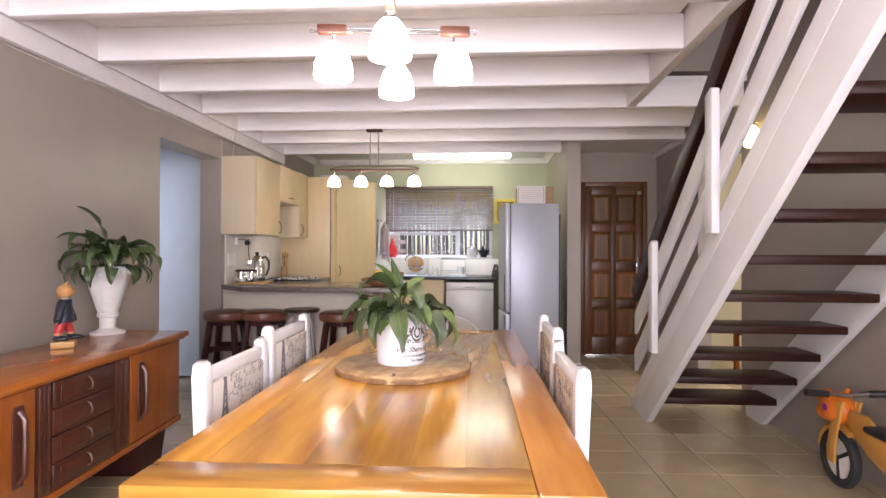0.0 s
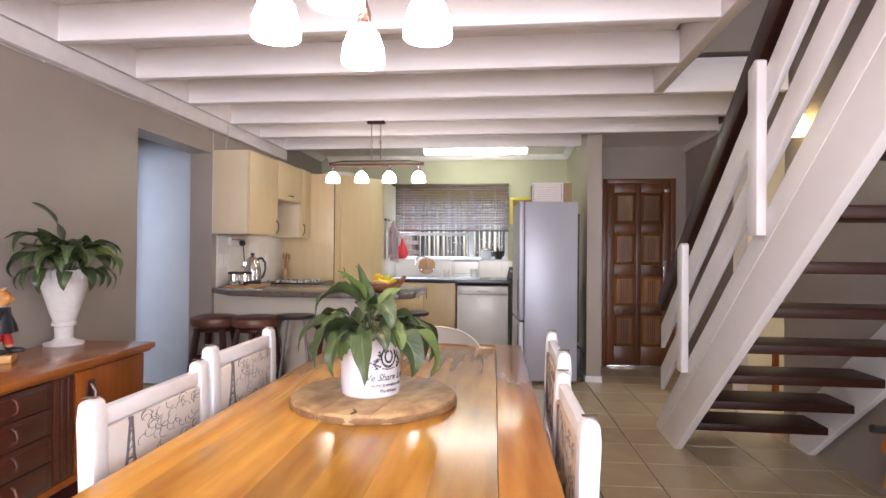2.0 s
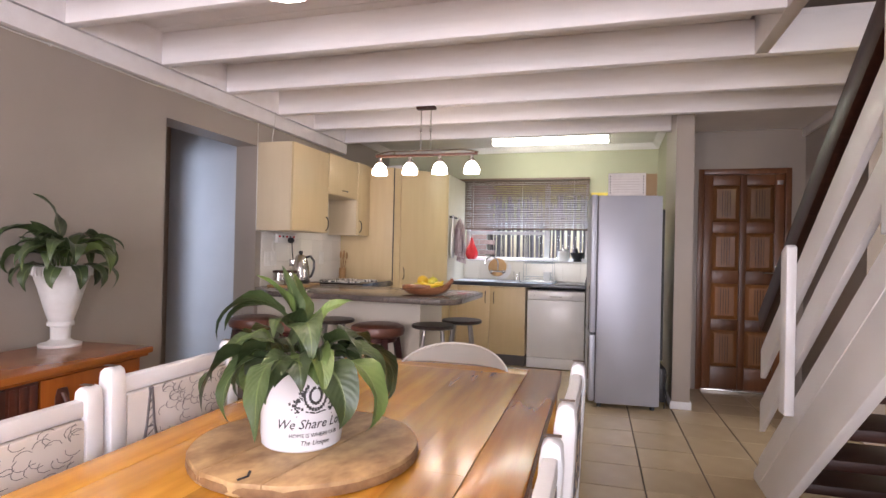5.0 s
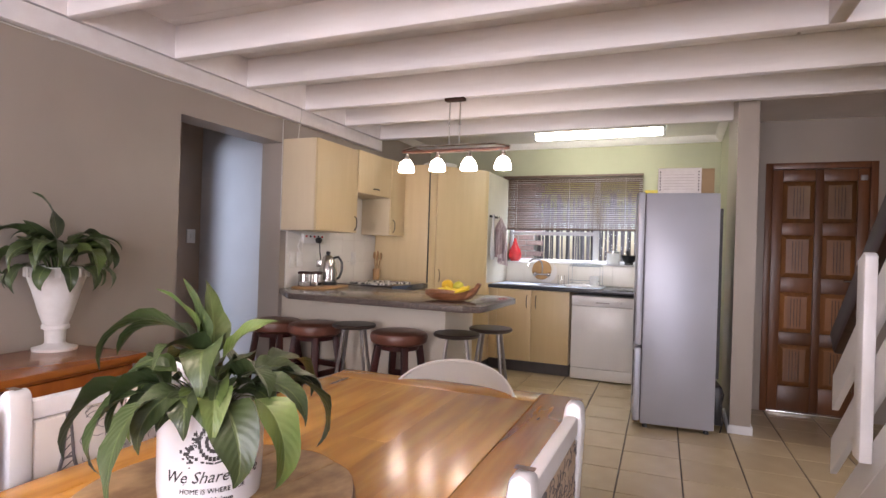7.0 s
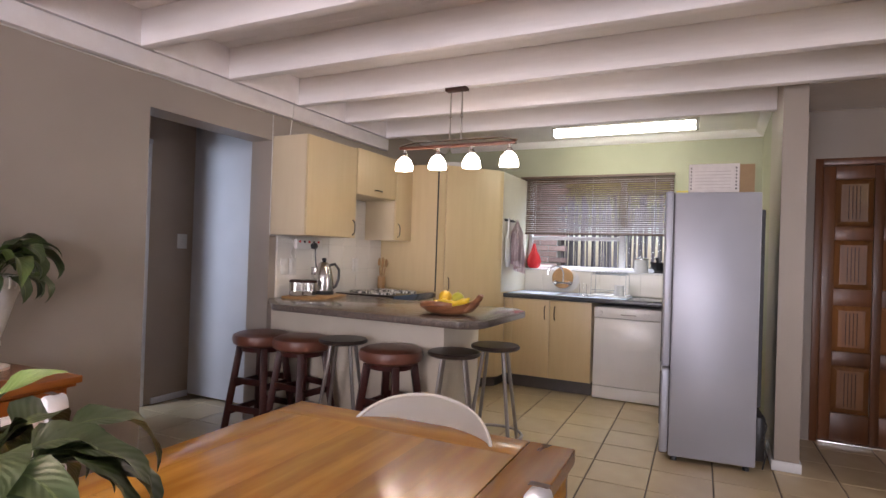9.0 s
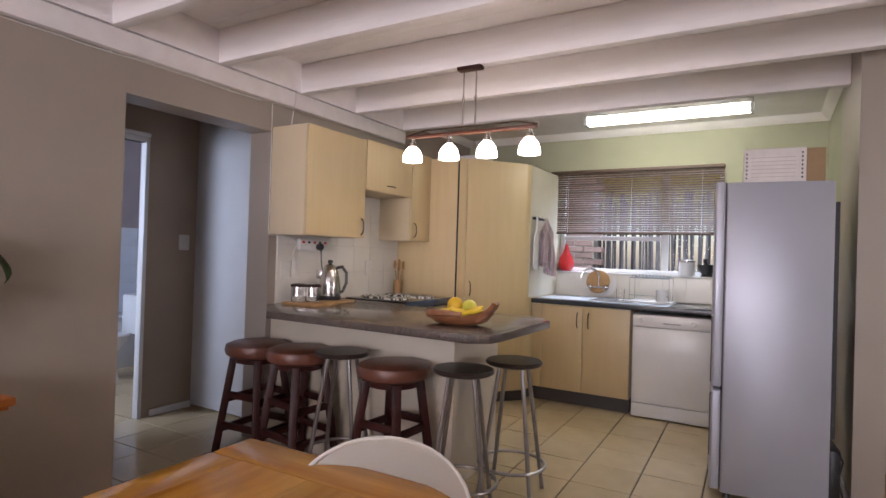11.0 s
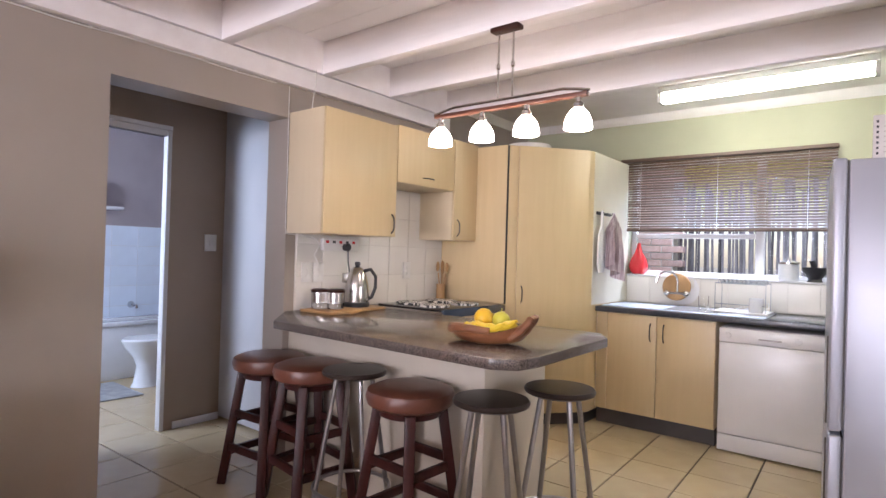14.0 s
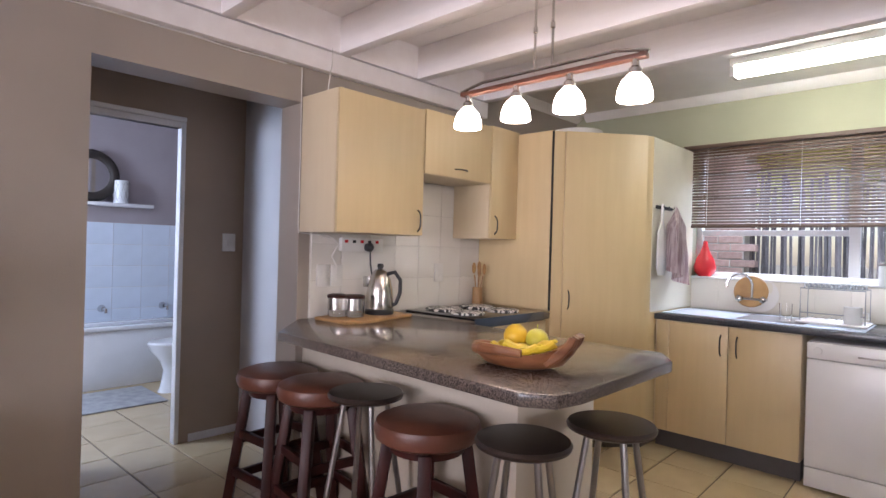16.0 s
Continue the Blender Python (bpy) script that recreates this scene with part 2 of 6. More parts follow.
leaf_veins(M_LEAF)
leaf_veins(M_LEAF_LIGHT)
M_SOIL = mat("potting_soil", (0.035, 0.025, 0.018), 0.95, scale=60, bump=0.8, bump_scale=80)
M_POT = mat("white_glazed_pot", (0.78, 0.77, 0.79), 0.25, scale=4, mix=0.9, colour2=(0.74, 0.73, 0.75))
M_URN = mat("worn_white_urn", (0.76, 0.745, 0.73), 0.5, colour2=(0.66, 0.64, 0.61), scale=22, mix=0.7, bump=0.35, bump_scale=50)
M_DISC = mat("pale_slab_wood", (0.60, 0.40, 0.19), 0.5, colour2=(0.30, 0.17, 0.075), scale=17, mix=0.45, stretch=(1.3, 0.8, 1), bump=0.25, bump_scale=25, by_object=0.05)
M_BOARD = mat("chopping_board_wood", (0.46, 0.27, 0.11), 0.45, colour2=(0.33, 0.18, 0.07), scale=8, stretch=(1, 4, 1))
M_BOWL = mat("carved_brown_wood", (0.34, 0.145, 0.06), 0.34, colour2=(0.15, 0.052, 0.02), scale=7, stretch=(1, 3, 3), coat=0.2)
M_LEMON = mat("lemon_skin", (0.80, 0.60, 0.03), 0.35, colour2=(0.72, 0.50, 0.03), scale=12, bump=0.25, bump_scale=140)
M_ORANGE = mat("orange_yellow_skin", (0.80, 0.50, 0.02), 0.36, scale=12, bump=0.25, bump_scale=140)
M_APPLE = mat("yellow_green_apple_skin", (0.58, 0.55, 0.06), 0.3, scale=12)
M_SHADE = glow("lit_opal_glass", (1.0, 0.88, 0.76), 21.0)
M_SHADE_WARM = glow("lit_warm_opal_glass", (1.0, 0.86, 0.68), 22.0)
M_TUBELIGHT = glow("lit_fluorescent_diffuser", (0.97, 1.0, 0.76), 25.0)
M_MAHOG = mat("lamp_mahogany_wood", (0.13, 0.048, 0.028), 0.38, scale=9, stretch=(0.5, 4, 4))
M_PLASTIC = mat("white_plastic", (0.72, 0.70, 0.67), 0.4, scale=10)
M_RACK = mat("grey_coated_wire", (0.30, 0.33, 0.37), 0.35, metal=0.3, scale=20)
M_GLASS = glass("clear_glass")
M_PANE = glass("window_glass", (0.97, 0.99, 0.98))
M_PANE.node_tree.nodes["Principled BSDF"].inputs["IOR"].default_value = 1.1
M_RED = mat("glossy_red_ceramic", (0.62, 0.028, 0.035), 0.16, scale=4)
M_SLAT = mat("dark_bronze_blind_slat", (0.115, 0.072, 0.05), 0.42, scale=10, by_object=0.08)
M_POLE = mat("weathered_fence_pole", (0.20, 0.175, 0.185), 0.85, colour2=(0.10, 0.085, 0.09), scale=14, stretch=(4, 4, 0.6), bump=0.5, bump_scale=30, by_object=0.55)
M_BRICK = mat("pink_face_brick", (0.42, 0.275, 0.245), 0.85, colour2=(0.33, 0.20, 0.175), scale=20, bump=0.4, by_object=0.25)
M_MORTAR = mat("grey_mortar", (0.42, 0.40, 0.37), 0.9, scale=30, bump=0.4)
M_GROUND = mat("dry_garden_ground", (0.42, 0.38, 0.30), 0.95, colour2=(0.30, 0.28, 0.20), scale=6, bump=0.6, bump_scale=20)
M_HEDGE = mat("garden_leaves", (0.22, 0.21, 0.03), 0.5, colour2=(0.11, 0.125, 0.022), scale=9, by_island=0.4)
mx, tl = (M_HEDGE.node_tree.nodes.new(k) for k in ("ShaderNodeMixShader", "ShaderNodeBsdfTranslucent"))   # light through the leaves
tl.inputs[0].default_value = (0.72, 0.66, 0.14, 1)
M_HEDGE.node_tree.links.new(M_HEDGE.node_tree.nodes["Principled BSDF"].outputs[0], mx.inputs[1])
M_HEDGE.node_tree.links.new(tl.outputs[0], mx.inputs[2])
M_HEDGE.node_tree.links.new(mx.outputs[0], M_HEDGE.node_tree.nodes["Material Output"].inputs[0])
M_BARK = mat("garden_bark", (0.12, 0.085, 0.06), 0.9, scale=20, bump=0.5)
M_CARD = mat("brown_cardboard", (0.36, 0.24, 0.13), 0.75, scale=14, stain=0.08)
M_PAPER = mat("printed_white_paper", (0.76, 0.72, 0.70), 0.6, scale=20)
M_LILAC = mat("lilac_grey_wall_paint", (0.36, 0.32, 0.335), 0.6, scale=3, bump=0.1, bump_scale=140)
M_CERAMIC = mat("white_ceramic", (0.80, 0.82, 0.84), 0.12, scale=3)
M_MIRROR = mat("mirror_glass", (0.9, 0.9, 0.9), 0.02, metal=1.0)
M_WICKER = mat("dark_woven_frame", (0.03, 0.022, 0.018), 0.6, scale=40, bump=0.6, bump_scale=80)
M_TOWEL = mat("grey_striped_dish_cloth", (0.72, 0.63, 0.63), 0.9, colour2=(0.44, 0.32, 0.33), scale=6, mix=0.3, stretch=(14, 14, 0.6), bump=0.3, bump_scale=200)
M_TOYORANGE = mat("orange_toy_paint", (0.72, 0.17, 0.012), 0.35, scale=9, stain=0.06)
M_TOYWOOD = mat("toy_plywood", (0.56, 0.27, 0.05), 0.4, scale=6, stretch=(1, 4, 1))
M_RUBBER = mat("black_rubber", (0.02, 0.02, 0.021), 0.75, scale=30, bump=0.3)
M_PURPLE = mat("purple_toy_paint", (0.25, 0.02, 0.28), 0.4)
# cream paint with the yellow lamplight mixed into its colour
M_YELLOWLIT = mat("cream_paint_yellow_lit", (0.62, 0.54, 0.34), 0.6, scale=3)

# ---- shapes ----


def box(bm, x0, x1, y0, y1, z0, z1, bevel=0.0, seg=2):
    """A box between two corners, its edges rounded by bevel."""
    b = bmesh.new()
    bmesh.ops.create_cube(b, size=1)
    bmesh.ops.scale(b, vec=(x1 - x0, y1 - y0, z1 - z0), verts=b.verts)
    bmesh.ops.translate(b, vec=((x0 + x1) / 2, (y0 + y1) / 2, (z0 + z1) / 2), verts=b.verts)
    if bevel:
        bmesh.ops.bevel(b, geom=b.edges[:], offset=bevel, segments=seg, affect="EDGES", profile=0.5)
    merge(bm, b)
    return bm


def merge(bm, b, m=None):
    if m is not None:
        bmesh.ops.transform(b, matrix=m, verts=b.verts)
    me = bpy.data.meshes.new("tmp")
    b.to_mesh(me)
    b.free()
    bm.from_mesh(me)
    bpy.data.meshes.remove(me)
    return bm


def lathe(bm, profile, seg=28, m=None, close=True):
    """A body of revolution about z from (radius, height) pairs."""
    b = bmesh.new()
    rings = []
    for r, z in profile:
        if r < 1e-5:
            rings.append([b.verts.new((0, 0, z))])
        else:
            rings.append([b.verts.new((r * math.cos(2 * math.pi * i / seg), r * math.sin(2 * math.pi * i / seg), z)) for i in range(seg)])
    for a, c in zip(rings, rings[1:]):
        for i in range(seg):
            j = (i + 1) % seg
            if len(a) == 1 and len(c) == 1:
                continue
            if len(a) == 1:
                b.faces.new((a[0], c[j], c[i]))
            elif len(c) == 1:
                b.faces.new((a[i], a[j], c[0]))
            else:
                b.faces.new((a[i], a[j], c[j], c[i]))
    if close:
        for r in (rings[0], rings[-1]):
            if len(r) > 1:
                b.faces.new(r)
    bmesh.ops.recalc_face_normals(b, faces=b.faces)
    return merge(bm, b, m)


def tube(bm, pts, r, seg=8, r_end=None, caps=True):
    """A round bar along a line of points."""
    b = bmesh.new()
    pts = [Vector(p) for p in pts]
    rings = []
    side = None
    for i, p in enumerate(pts):
        d = (pts[min(i + 1, len(pts) - 1)] - pts[max(i - 1, 0)]).normalized()
        if side is None:
            side = d.cross(Vector((0, 0, 1)) if abs(d.z) < 0.9 else Vector((1, 0, 0))).normalized()
        side = (side - d * side.dot(d)).normalized()
        up = d.cross(side)
        rad = r if r_end is None else r + (r_end - r) * i / (len(pts) - 1)
        rings.append([b.verts.new(p + side * rad * math.cos(2 * math.pi * k / seg) + up * rad * math.sin(2 * math.pi * k / seg)) for k in range(seg)])
    for a, c in zip(rings, rings[1:]):
        for k in range(seg):
            b.faces.new((a[k], a[(k + 1) % seg], c[(k + 1) % seg], c[k]))
    if caps:
        b.faces.new(rings[0][::-1])
        b.faces.new(rings[-1])
    bmesh.ops.recalc_face_normals(b, faces=b.faces)
    return merge(bm, b)


def prism(bm, outline, z0, z1, bevel=0.0, m=None):
    """A plate with the given plan outline between two heights."""
    b = bmesh.new()
    low = [b.verts.new((x, y, z0)) for x, y in outline]
    high = [b.verts.new((x, y, z1)) for x, y in outline]
    b.faces.new(low[::-1])
    b.faces.new(high)
    k = len(outline)
    for i in range(k):
        b.faces.new((low[i], low[(i + 1) % k], high[(i + 1) % k], high[i]))
    bmesh.ops.recalc_face_normals(b, faces=b.faces)
    if bevel:
        bmesh.ops.bevel(b, geom=b.edges[:], offset=bevel, segments=2, affect="EDGES", profile=0.5)
    return merge(bm, b, m)


def beam_between(bm, a, c, width, depth, bevel=0.004):
    """A straight timber from a to c: width across, depth upright to its line."""
    a, c = Vector(a), Vector(c)
    d = c - a
    b = bmesh.new()
    box(b, -width / 2, width / 2, 0, d.length, -depth / 2, depth / 2, bevel)
    side = d.cross(Vector((0, 0, 1)))
    side = side.normalized() if side.length > 1e-4 else Vector((1, 0, 0))
    up = side.cross(d).normalized()
    m = Matrix((side, d.normalized(), up)).transposed().to_4x4()
    return merge(bm, b, Matrix.Translation(a) @ m)


def ball(bm, c, rx, ry=None, rz=None, seg=16):
    b = bmesh.new()
    bmesh.ops.create_uvsphere(b, u_segments=seg, v_segments=max(6, seg // 2), radius=1)
    return merge(bm, b, Matrix.Translation(c) @ Matrix.Diagonal((rx, ry or rx, rz or rx, 1)))


def smooth(me, angle=35):
    me.shade_smooth()
    me.set_sharp_from_angle(angle=radians(angle))


def part(name, bm, material, parent=None, label="", soft=True):
    """Links a bmesh as one mesh object, under a thing where one is given."""
    me = bpy.data.meshes.new(name)
    bm.to_mesh(me)
    bm.free()
    me.materials.append(material)
    if soft:
        smooth(me)
    ob = new(name, me)
    if parent is not None:
        ob.parent = parent
    if label:
        ob["label"] = label
    return ob


def thing(name, m, label, category, group="", kind=""):
    e = new(name)
    e.empty_display_size = 0.1
    e.matrix_basis = m
    return tagged(e, label, category, group, kind)


def structure(name, bm, material, label, category):
    return tagged(part(name, bm, material), label, category, kind="structure")


def lettering(name, words, size, material, parent, m, bend=0.0, depth=0.0004):
    """Flat raised letters; bend: the radius of an upright cylinder that they wrap."""
    cu = bpy.data.curves.new(name, "FONT")
    cu.body, cu.size, cu.align_x, cu.extrude, cu.resolution_u = words, size, "CENTER", depth, 2
    cu.shear = 0.35 if name == "script" else 0.0
    tmp = bpy.data.objects.new(name, cu)
    me = bpy.data.meshes.new_from_object(tmp)
    bpy.data.objects.remove(tmp)
    for v in me.vertices:
        x, y, z = v.co
        p = Vector((x, -z, y)) if not bend else Vector((bend_r(bend, z) * math.sin(x / bend), -bend_r(bend, z) * math.cos(x / bend), y))
        v.co = m @ p
    me.materials.clear()
    me.materials.append(material)
    ob = new(name, me)
    ob.parent = parent
    return ob


def bend_r(r, z):
    return r + 0.0012 + z


I4 = Matrix.Identity(4)
B = bmesh.new

# ---- the rooms ----
WL, WR, YB, YF = -1.885, 2.52, 8.26, -2.3      # left wall, right wall, kitchen back wall, wall behind the table
TOP = 2.62


def wall(name, boxes, material, label):
    bm = B()
    for b in boxes:
        box(bm, *b)
    return structure(name, bm, material, label, "wall")


wall("wall_west", [(WL - 0.20, WL, YF, 4.49, 0, TOP), (WL - 0.20, WL, 4.49, 5.46, 2.048, TOP), (WL - 0.20, WL, 5.46, 5.52, 0, TOP)], M_TAUPE, "taupe painted plaster wall with an opening to the lobby")
wall("wall_kitchen_west", [(WL - 0.12, WL, 5.52, YB, 0, TOP)], M_TAUPE, "taupe painted kitchen side wall")
bm = B()
rings = []
for y in (YB, YB + 0.2):                # outer and inner outline of the wall, front and back
    rings.append([[bm.verts.new((x, y, z)) for x, z in ((x0, z0), (x1, z0), (x1, z1), (x0, z1))] for x0, x1, z0, z1 in ((WL - 0.12, 1.52, 0, TOP), (-0.86, 0.62, 1.145, 2.10))])
for outer, inner in rings:
    for k in range(4):
        bm.faces.new((outer[k], outer[(k + 1) % 4], inner[(k + 1) % 4], inner[k]))
for front, back in zip(rings[0], rings[1]):
    for k in range(4):
        bm.faces.new((front[k], front[(k + 1) % 4], back[(k + 1) % 4], back[k]))
bmesh.ops.recalc_face_normals(bm, faces=bm.faces)
structure("wall_kitchen_north", bm, M_GREEN, "pale green painted kitchen wall round a window", "wall")
wall("wall_nib", [(1.365, 1.50, 6.44, 7.3, 0, TOP)], M_TAUPE, "taupe painted wall end beside the fridge")
wall("wall_kitchen_east", [(1.365, 1.50, 7.3, YB, 0, TOP)], M_GREEN, "pale green painted kitchen side wall")
wall("wall_door", [(1.50, 1.645, 7.25, 7.37, 0, TOP), (2.415, WR, 7.25, 7.37, 0, TOP), (1.645, 2.415, 7.25, 7.37, 2.05, TOP)], M_TAUPE, "taupe painted wall round the wooden door")
wall("wall_east", [(WR, WR + 0.12, YF, -1.75, 0, 5.0), (WR, WR + 0.12, -0.15, 5.10, 0, 5.0), (WR, WR + 0.12, -1.75, -0.15, 0, 0.95), (WR, WR + 0.12, -1.75, -0.15, 2.15, 5.0), (WR, WR + 0.12, 5.98, 7.37, 0, TOP), (WR, WR + 0.12, 5.10, 5.98, 2.05, 5.0), (WR, WR + 0.12, 5.98, 6.6, TOP, 5.0)], M_TAUPE, "taupe painted wall behind the staircase with a doorway")
wall("wall_south", [(WL - 0.12, -1.35, YF - 0.12, YF, 0, TOP), (1.75, WR + 0.12, YF - 0.12, YF, 0, 5.0), (-1.35, 1.75, YF - 0.12, YF, 2.3, TOP), (-1.35, 1.75, YF - 0.12, YF, 0, 0.1)], M_TAUPE, "taupe painted wall round a glazed opening")
# lobby and bathroom beyond the opening
wall("wall_lobby_west", [(-3.03, -2.98, 5.30, 5.76, 0, TOP), (-3.03, -2.98, 4.0, 4.56, 0, TOP), (-3.03, -2.98, 4.56, 5.30, 2.02, TOP)], M_TAUPE_DARK, "dark taupe lobby wall with the bathroom doorway")
wall("wall_lobby_south", [(-3.10, WL - 0.12, 3.88, 4.0, 0, TOP)], M_TAUPE_DARK, "dark taupe lobby end wall")
wall("wall_lobby_north", [(-3.10, WL - 0.12, 5.70, 5.82, 2.37, TOP), (-2.20, WL - 0.12, 5.745, 5.82, 0, 2.37), (-3.10, -2.2, 5.78, 5.82, 0, 2.37)], M_TAUPE_DARK, "dark taupe lobby wall above the white door")
wall("wall_bathroom_west", [(-5.22, -5.10, 3.2, 6.6, 0, TOP)], M_LILAC, "lilac grey bathroom wall")
wall("wall_bathroom_north", [(-5.10, -2.98, 6.5, 6.6, 0, TOP), (-3.10, -2.98, 5.76, 6.5, 0, TOP)], M_LILAC, "lilac grey bathroom side wall")
wall("wall_bathroom_south", [(-5.10, -3.10, 3.2, 3.3, 0, TOP), (-3.10, -2.98, 3.2, 4.0, 0, TOP)], M_LILAC, "lilac grey bathroom end wall")
# room beyond the doorway in the right wall, and the landing above
wall("wall_side_room", [(4.2, 4.3, 4.2, 7.4, 0, TOP), (WR + 0.12, 4.3, 7.3, 7.4, 0, TOP), (WR + 0.12, 4.3, 4.1, 4.2, 0, TOP)], M_YELLOWLIT, "cream wall of the adjoining room, yellow lamplight put into its colour")
wall("wall_upstairs", [(1.58, 1.64, YF, 4.99, TOP, 5.0), (1.58, WR, 4.99, 5.09, TOP, 5.0), (1.58, WR, YF, YF + 0.1, TOP, 5.0)], M_TAUPE, "taupe painted stairwell wall above the ceiling")

structure("ceiling_upstairs", box(B(), 1.5, WR + 0.2, YF - 0.2, 5.8, 5.0, 5.1), M_CEIL, "white ceiling high over the stairwell", "ceiling")
structure("ceiling_side_room", box(B(), WR + 0.05, 4.4, 4.0, 7.5, TOP, TOP + 0.1), M_CEIL, "white ceiling of the adjoining room", "ceiling")
structure("ceiling_lobby", box(B(), -5.3, WL - 0.06, 3.1, 6.7, 2.50, TOP), M_CEIL, "white lobby and bathroom ceiling", "ceiling")
bm = B()
y = YF
while y < 6.94:                       # boards that run along the beams' gaps
    box(bm, WL, 1.58, y, min(y + 0.598, 6.94), 2.545, 2.585, 0.003, 1)
    y += 0.6
box(bm, 1.60, WR, 5.0, 6.94, 2.546, 2.586)
structure("ceiling_boards", bm, M_CEIL, "white painted ceiling boards over the beams", "ceiling")
structure("ceiling_kitchen", box(B(), WL, WR, 6.94, YB, 2.50, 2.58), M_CEIL, "flat white plaster kitchen ceiling", "ceiling")
structure("ceiling_alcove", box(B(), 1.50, WR, 6.52, 7.25, 2.40, 2.44), M_CEIL, "white ceiling panel before the door", "ceiling")
structure("upper_floor", box(B(), WL - 0.2, 1.58, YF - 0.2, YB + 0.2, TOP, TOP + 0.1), M_CEIL, "floor slab of the storey above", "slab")
structure("upper_floor_back", box(B(), 1.582, WR, 5.09, YB + 0.2, TOP, TOP + 0.1), M_CEIL, "floor slab of the storey above", "slab")

# beams, with the plates that carry their ends
BEAMS = [-1.95, -1.32, -0.69, -0.06, 0.57, 1.20, 1.83, 2.47, 3.10, 3.735, 4.375, 4.985, 5.65, 6.235, 6.88]
for y in BEAMS:
    long = y > 4.9
    ob = part("ceiling_beam", box(B(), WL + 0.004, WR - 0.03 if long and y < 6.5 else 1.365 if y > 6.5 else 1.60, y, y + 0.068, 2.347, 2.545, 0.006), M_BEAM)
    tagged(ob, "white painted timber ceiling beam", "beam", "ceiling beams", "structure")
structure("wall_plate", box(B(), WL, WL + 0.052, YF, 6.94, 2.235, 2.342, 0.003), M_BEAM, "white painted timber plate under the beam ends", "beam")
bm = B()
for a, c in zip(BEAMS, BEAMS[1:]):
    box(bm, WL, WL + 0.060, a + 0.066, c + 0.002, 2.349, 2.545)
structure("beam_filler", bm, M_BEAM, "white painted boards between the beam ends", "trim")
structure("stairwell_trimmer", box(B(), 1.602, 1.67, YF, 4.984, 2.347, 2.62, 0.006), M_BEAM, "white painted trimmer beam along the stairwell", "beam")
structure("east_plate", box(B(), WR - 0.03, WR, 5.65, 7.25, 2.33, 2.40, 0.004), M_BEAM, "white painted plate along the alcove", "beam")
bm = B()                               # coved cornice of the kitchen
for outline, m in (([(0, 0), (0.062, 0), (0.05, 0.024), (0.024, 0.05), (0, 0.062)], None),):
    prism(bm, outline, -1.52, 1.75, 0, Matrix(((0, 0, 1, -0.27), (-1, 0, 0, YB), (0, -1, 0, 2.50), (0, 0, 0, 1))))
    prism(bm, outline, 0, 1.32, 0, Matrix(((-1, 0, 0, 1.365), (0, 0, 1, 6.94), (0, -1, 0, 2.50), (0, 0, 0, 1))))
    prism(bm, outline, 0, 1.32, 0, Matrix(((1, 0, 0, WL), (0, 0, 1, 6.94), (0, -1, 0, 2.50), (0, 0, 0, 1))))
bmesh.ops.recalc_face_normals(bm, faces=bm.faces)
structure("cornice", bm, M_CEIL, "white coved plaster cornice of the kitchen", "trim")

# skirtings
bm = B()
box(bm, 1.352, 1.512, 6.428, 6.44, 0, 0.06, 0.003)
box(bm, 1.50, 1.512, 6.441, 7.24, 0, 0.06, 0.003)
box(bm, 1.352, 1.364, 6.441, 6.9, 0, 0.06, 0.003)
structure("baseboard_nib", bm, M_WHITE, "white skirting round the wall end", "baseboard")
bm = B()
box(bm, -2.978, -2.966, 5.36, 5.698, 0, 0.05, 0.003)
structure("baseboard_lobby", bm, M_WHITE, "white skirting in the lobby", "baseboard")

# openings: front door, bathroom door frame, lobby door, window, patio
door = thing("door_1", pose(1.645, 7.25, 0), "closed brown panelled wooden front door in its frame", "door", kind="structure")
bm = B()
box(bm, 0.0, 0.05, -0.008, 0.09, 0, 2.05, 0.004)
box(bm, 0.72, 0.77, -0.008, 0.09, 0, 2.05, 0.004)
box(bm, 0.05, 0.72, -0.008, 0.09, 2.0, 2.05, 0.004)
part("frame", bm, M_DOORWOOD, door)
for x0, x1, z0, z1 in [(0.054, 0.128, 0.02, 1.996), (0.642, 0.716, 0.02, 1.996), (0.358, 0.412, 0.02, 1.996)]:
    part("stile", box(B(), x0, x1, 0.012, 0.052, z0, z1, 0.003), M_DOORWOOD, door)
for z, h in ((0.02, 0.20), (0.56, 0.10), (0.99, 0.12), (1.46, 0.10), (1.90, 0.096)):
    for x0, x1 in ((0.129, 0.357), (0.413, 0.641)):
        part("rail", box(B(), x0, x1, 0.014, 0.05, z, z + h, 0.003), M_DOORWOOD, door)
for z0, z1 in ((0.22, 0.56), (0.66, 0.99), (1.11, 1.46), (1.56, 1.90)):
    for x0, x1 in ((0.129, 0.357), (0.413, 0.641)):
        bm = B()
        lo = [(x0, z0), (x1, z0), (x1, z1), (x0, z1)]
        v0 = [bm.verts.new((x, 0.040, z)) for x, z in lo]
        v1 = [bm.verts.new((x + (0.035 if x == x0 else -0.035), 0.020, z + (0.035 if z == z0 else -0.035))) for x, z in lo]
        bm.faces.new(v1)
        for i in range(4):
            bm.faces.new((v0[i], v0[(i + 1) % 4], v1[(i + 1) % 4], v1[i]))
        bmesh.ops.recalc_face_normals(bm, faces=bm.faces)
        part("panel", bm, M_DOORPANEL, door, soft=False)
        for k in range(1, 5):
            part("groove", box(B(), x0 + (x1 - x0) * (0.26 + k * 0.096) - 0.002, x0 + (x1 - x0) * (0.26 + k * 0.096) + 0.002, 0.0165, 0.022, z0 + 0.05, z1 - 0.05), M_DARKWOOD, door)
bm = B()
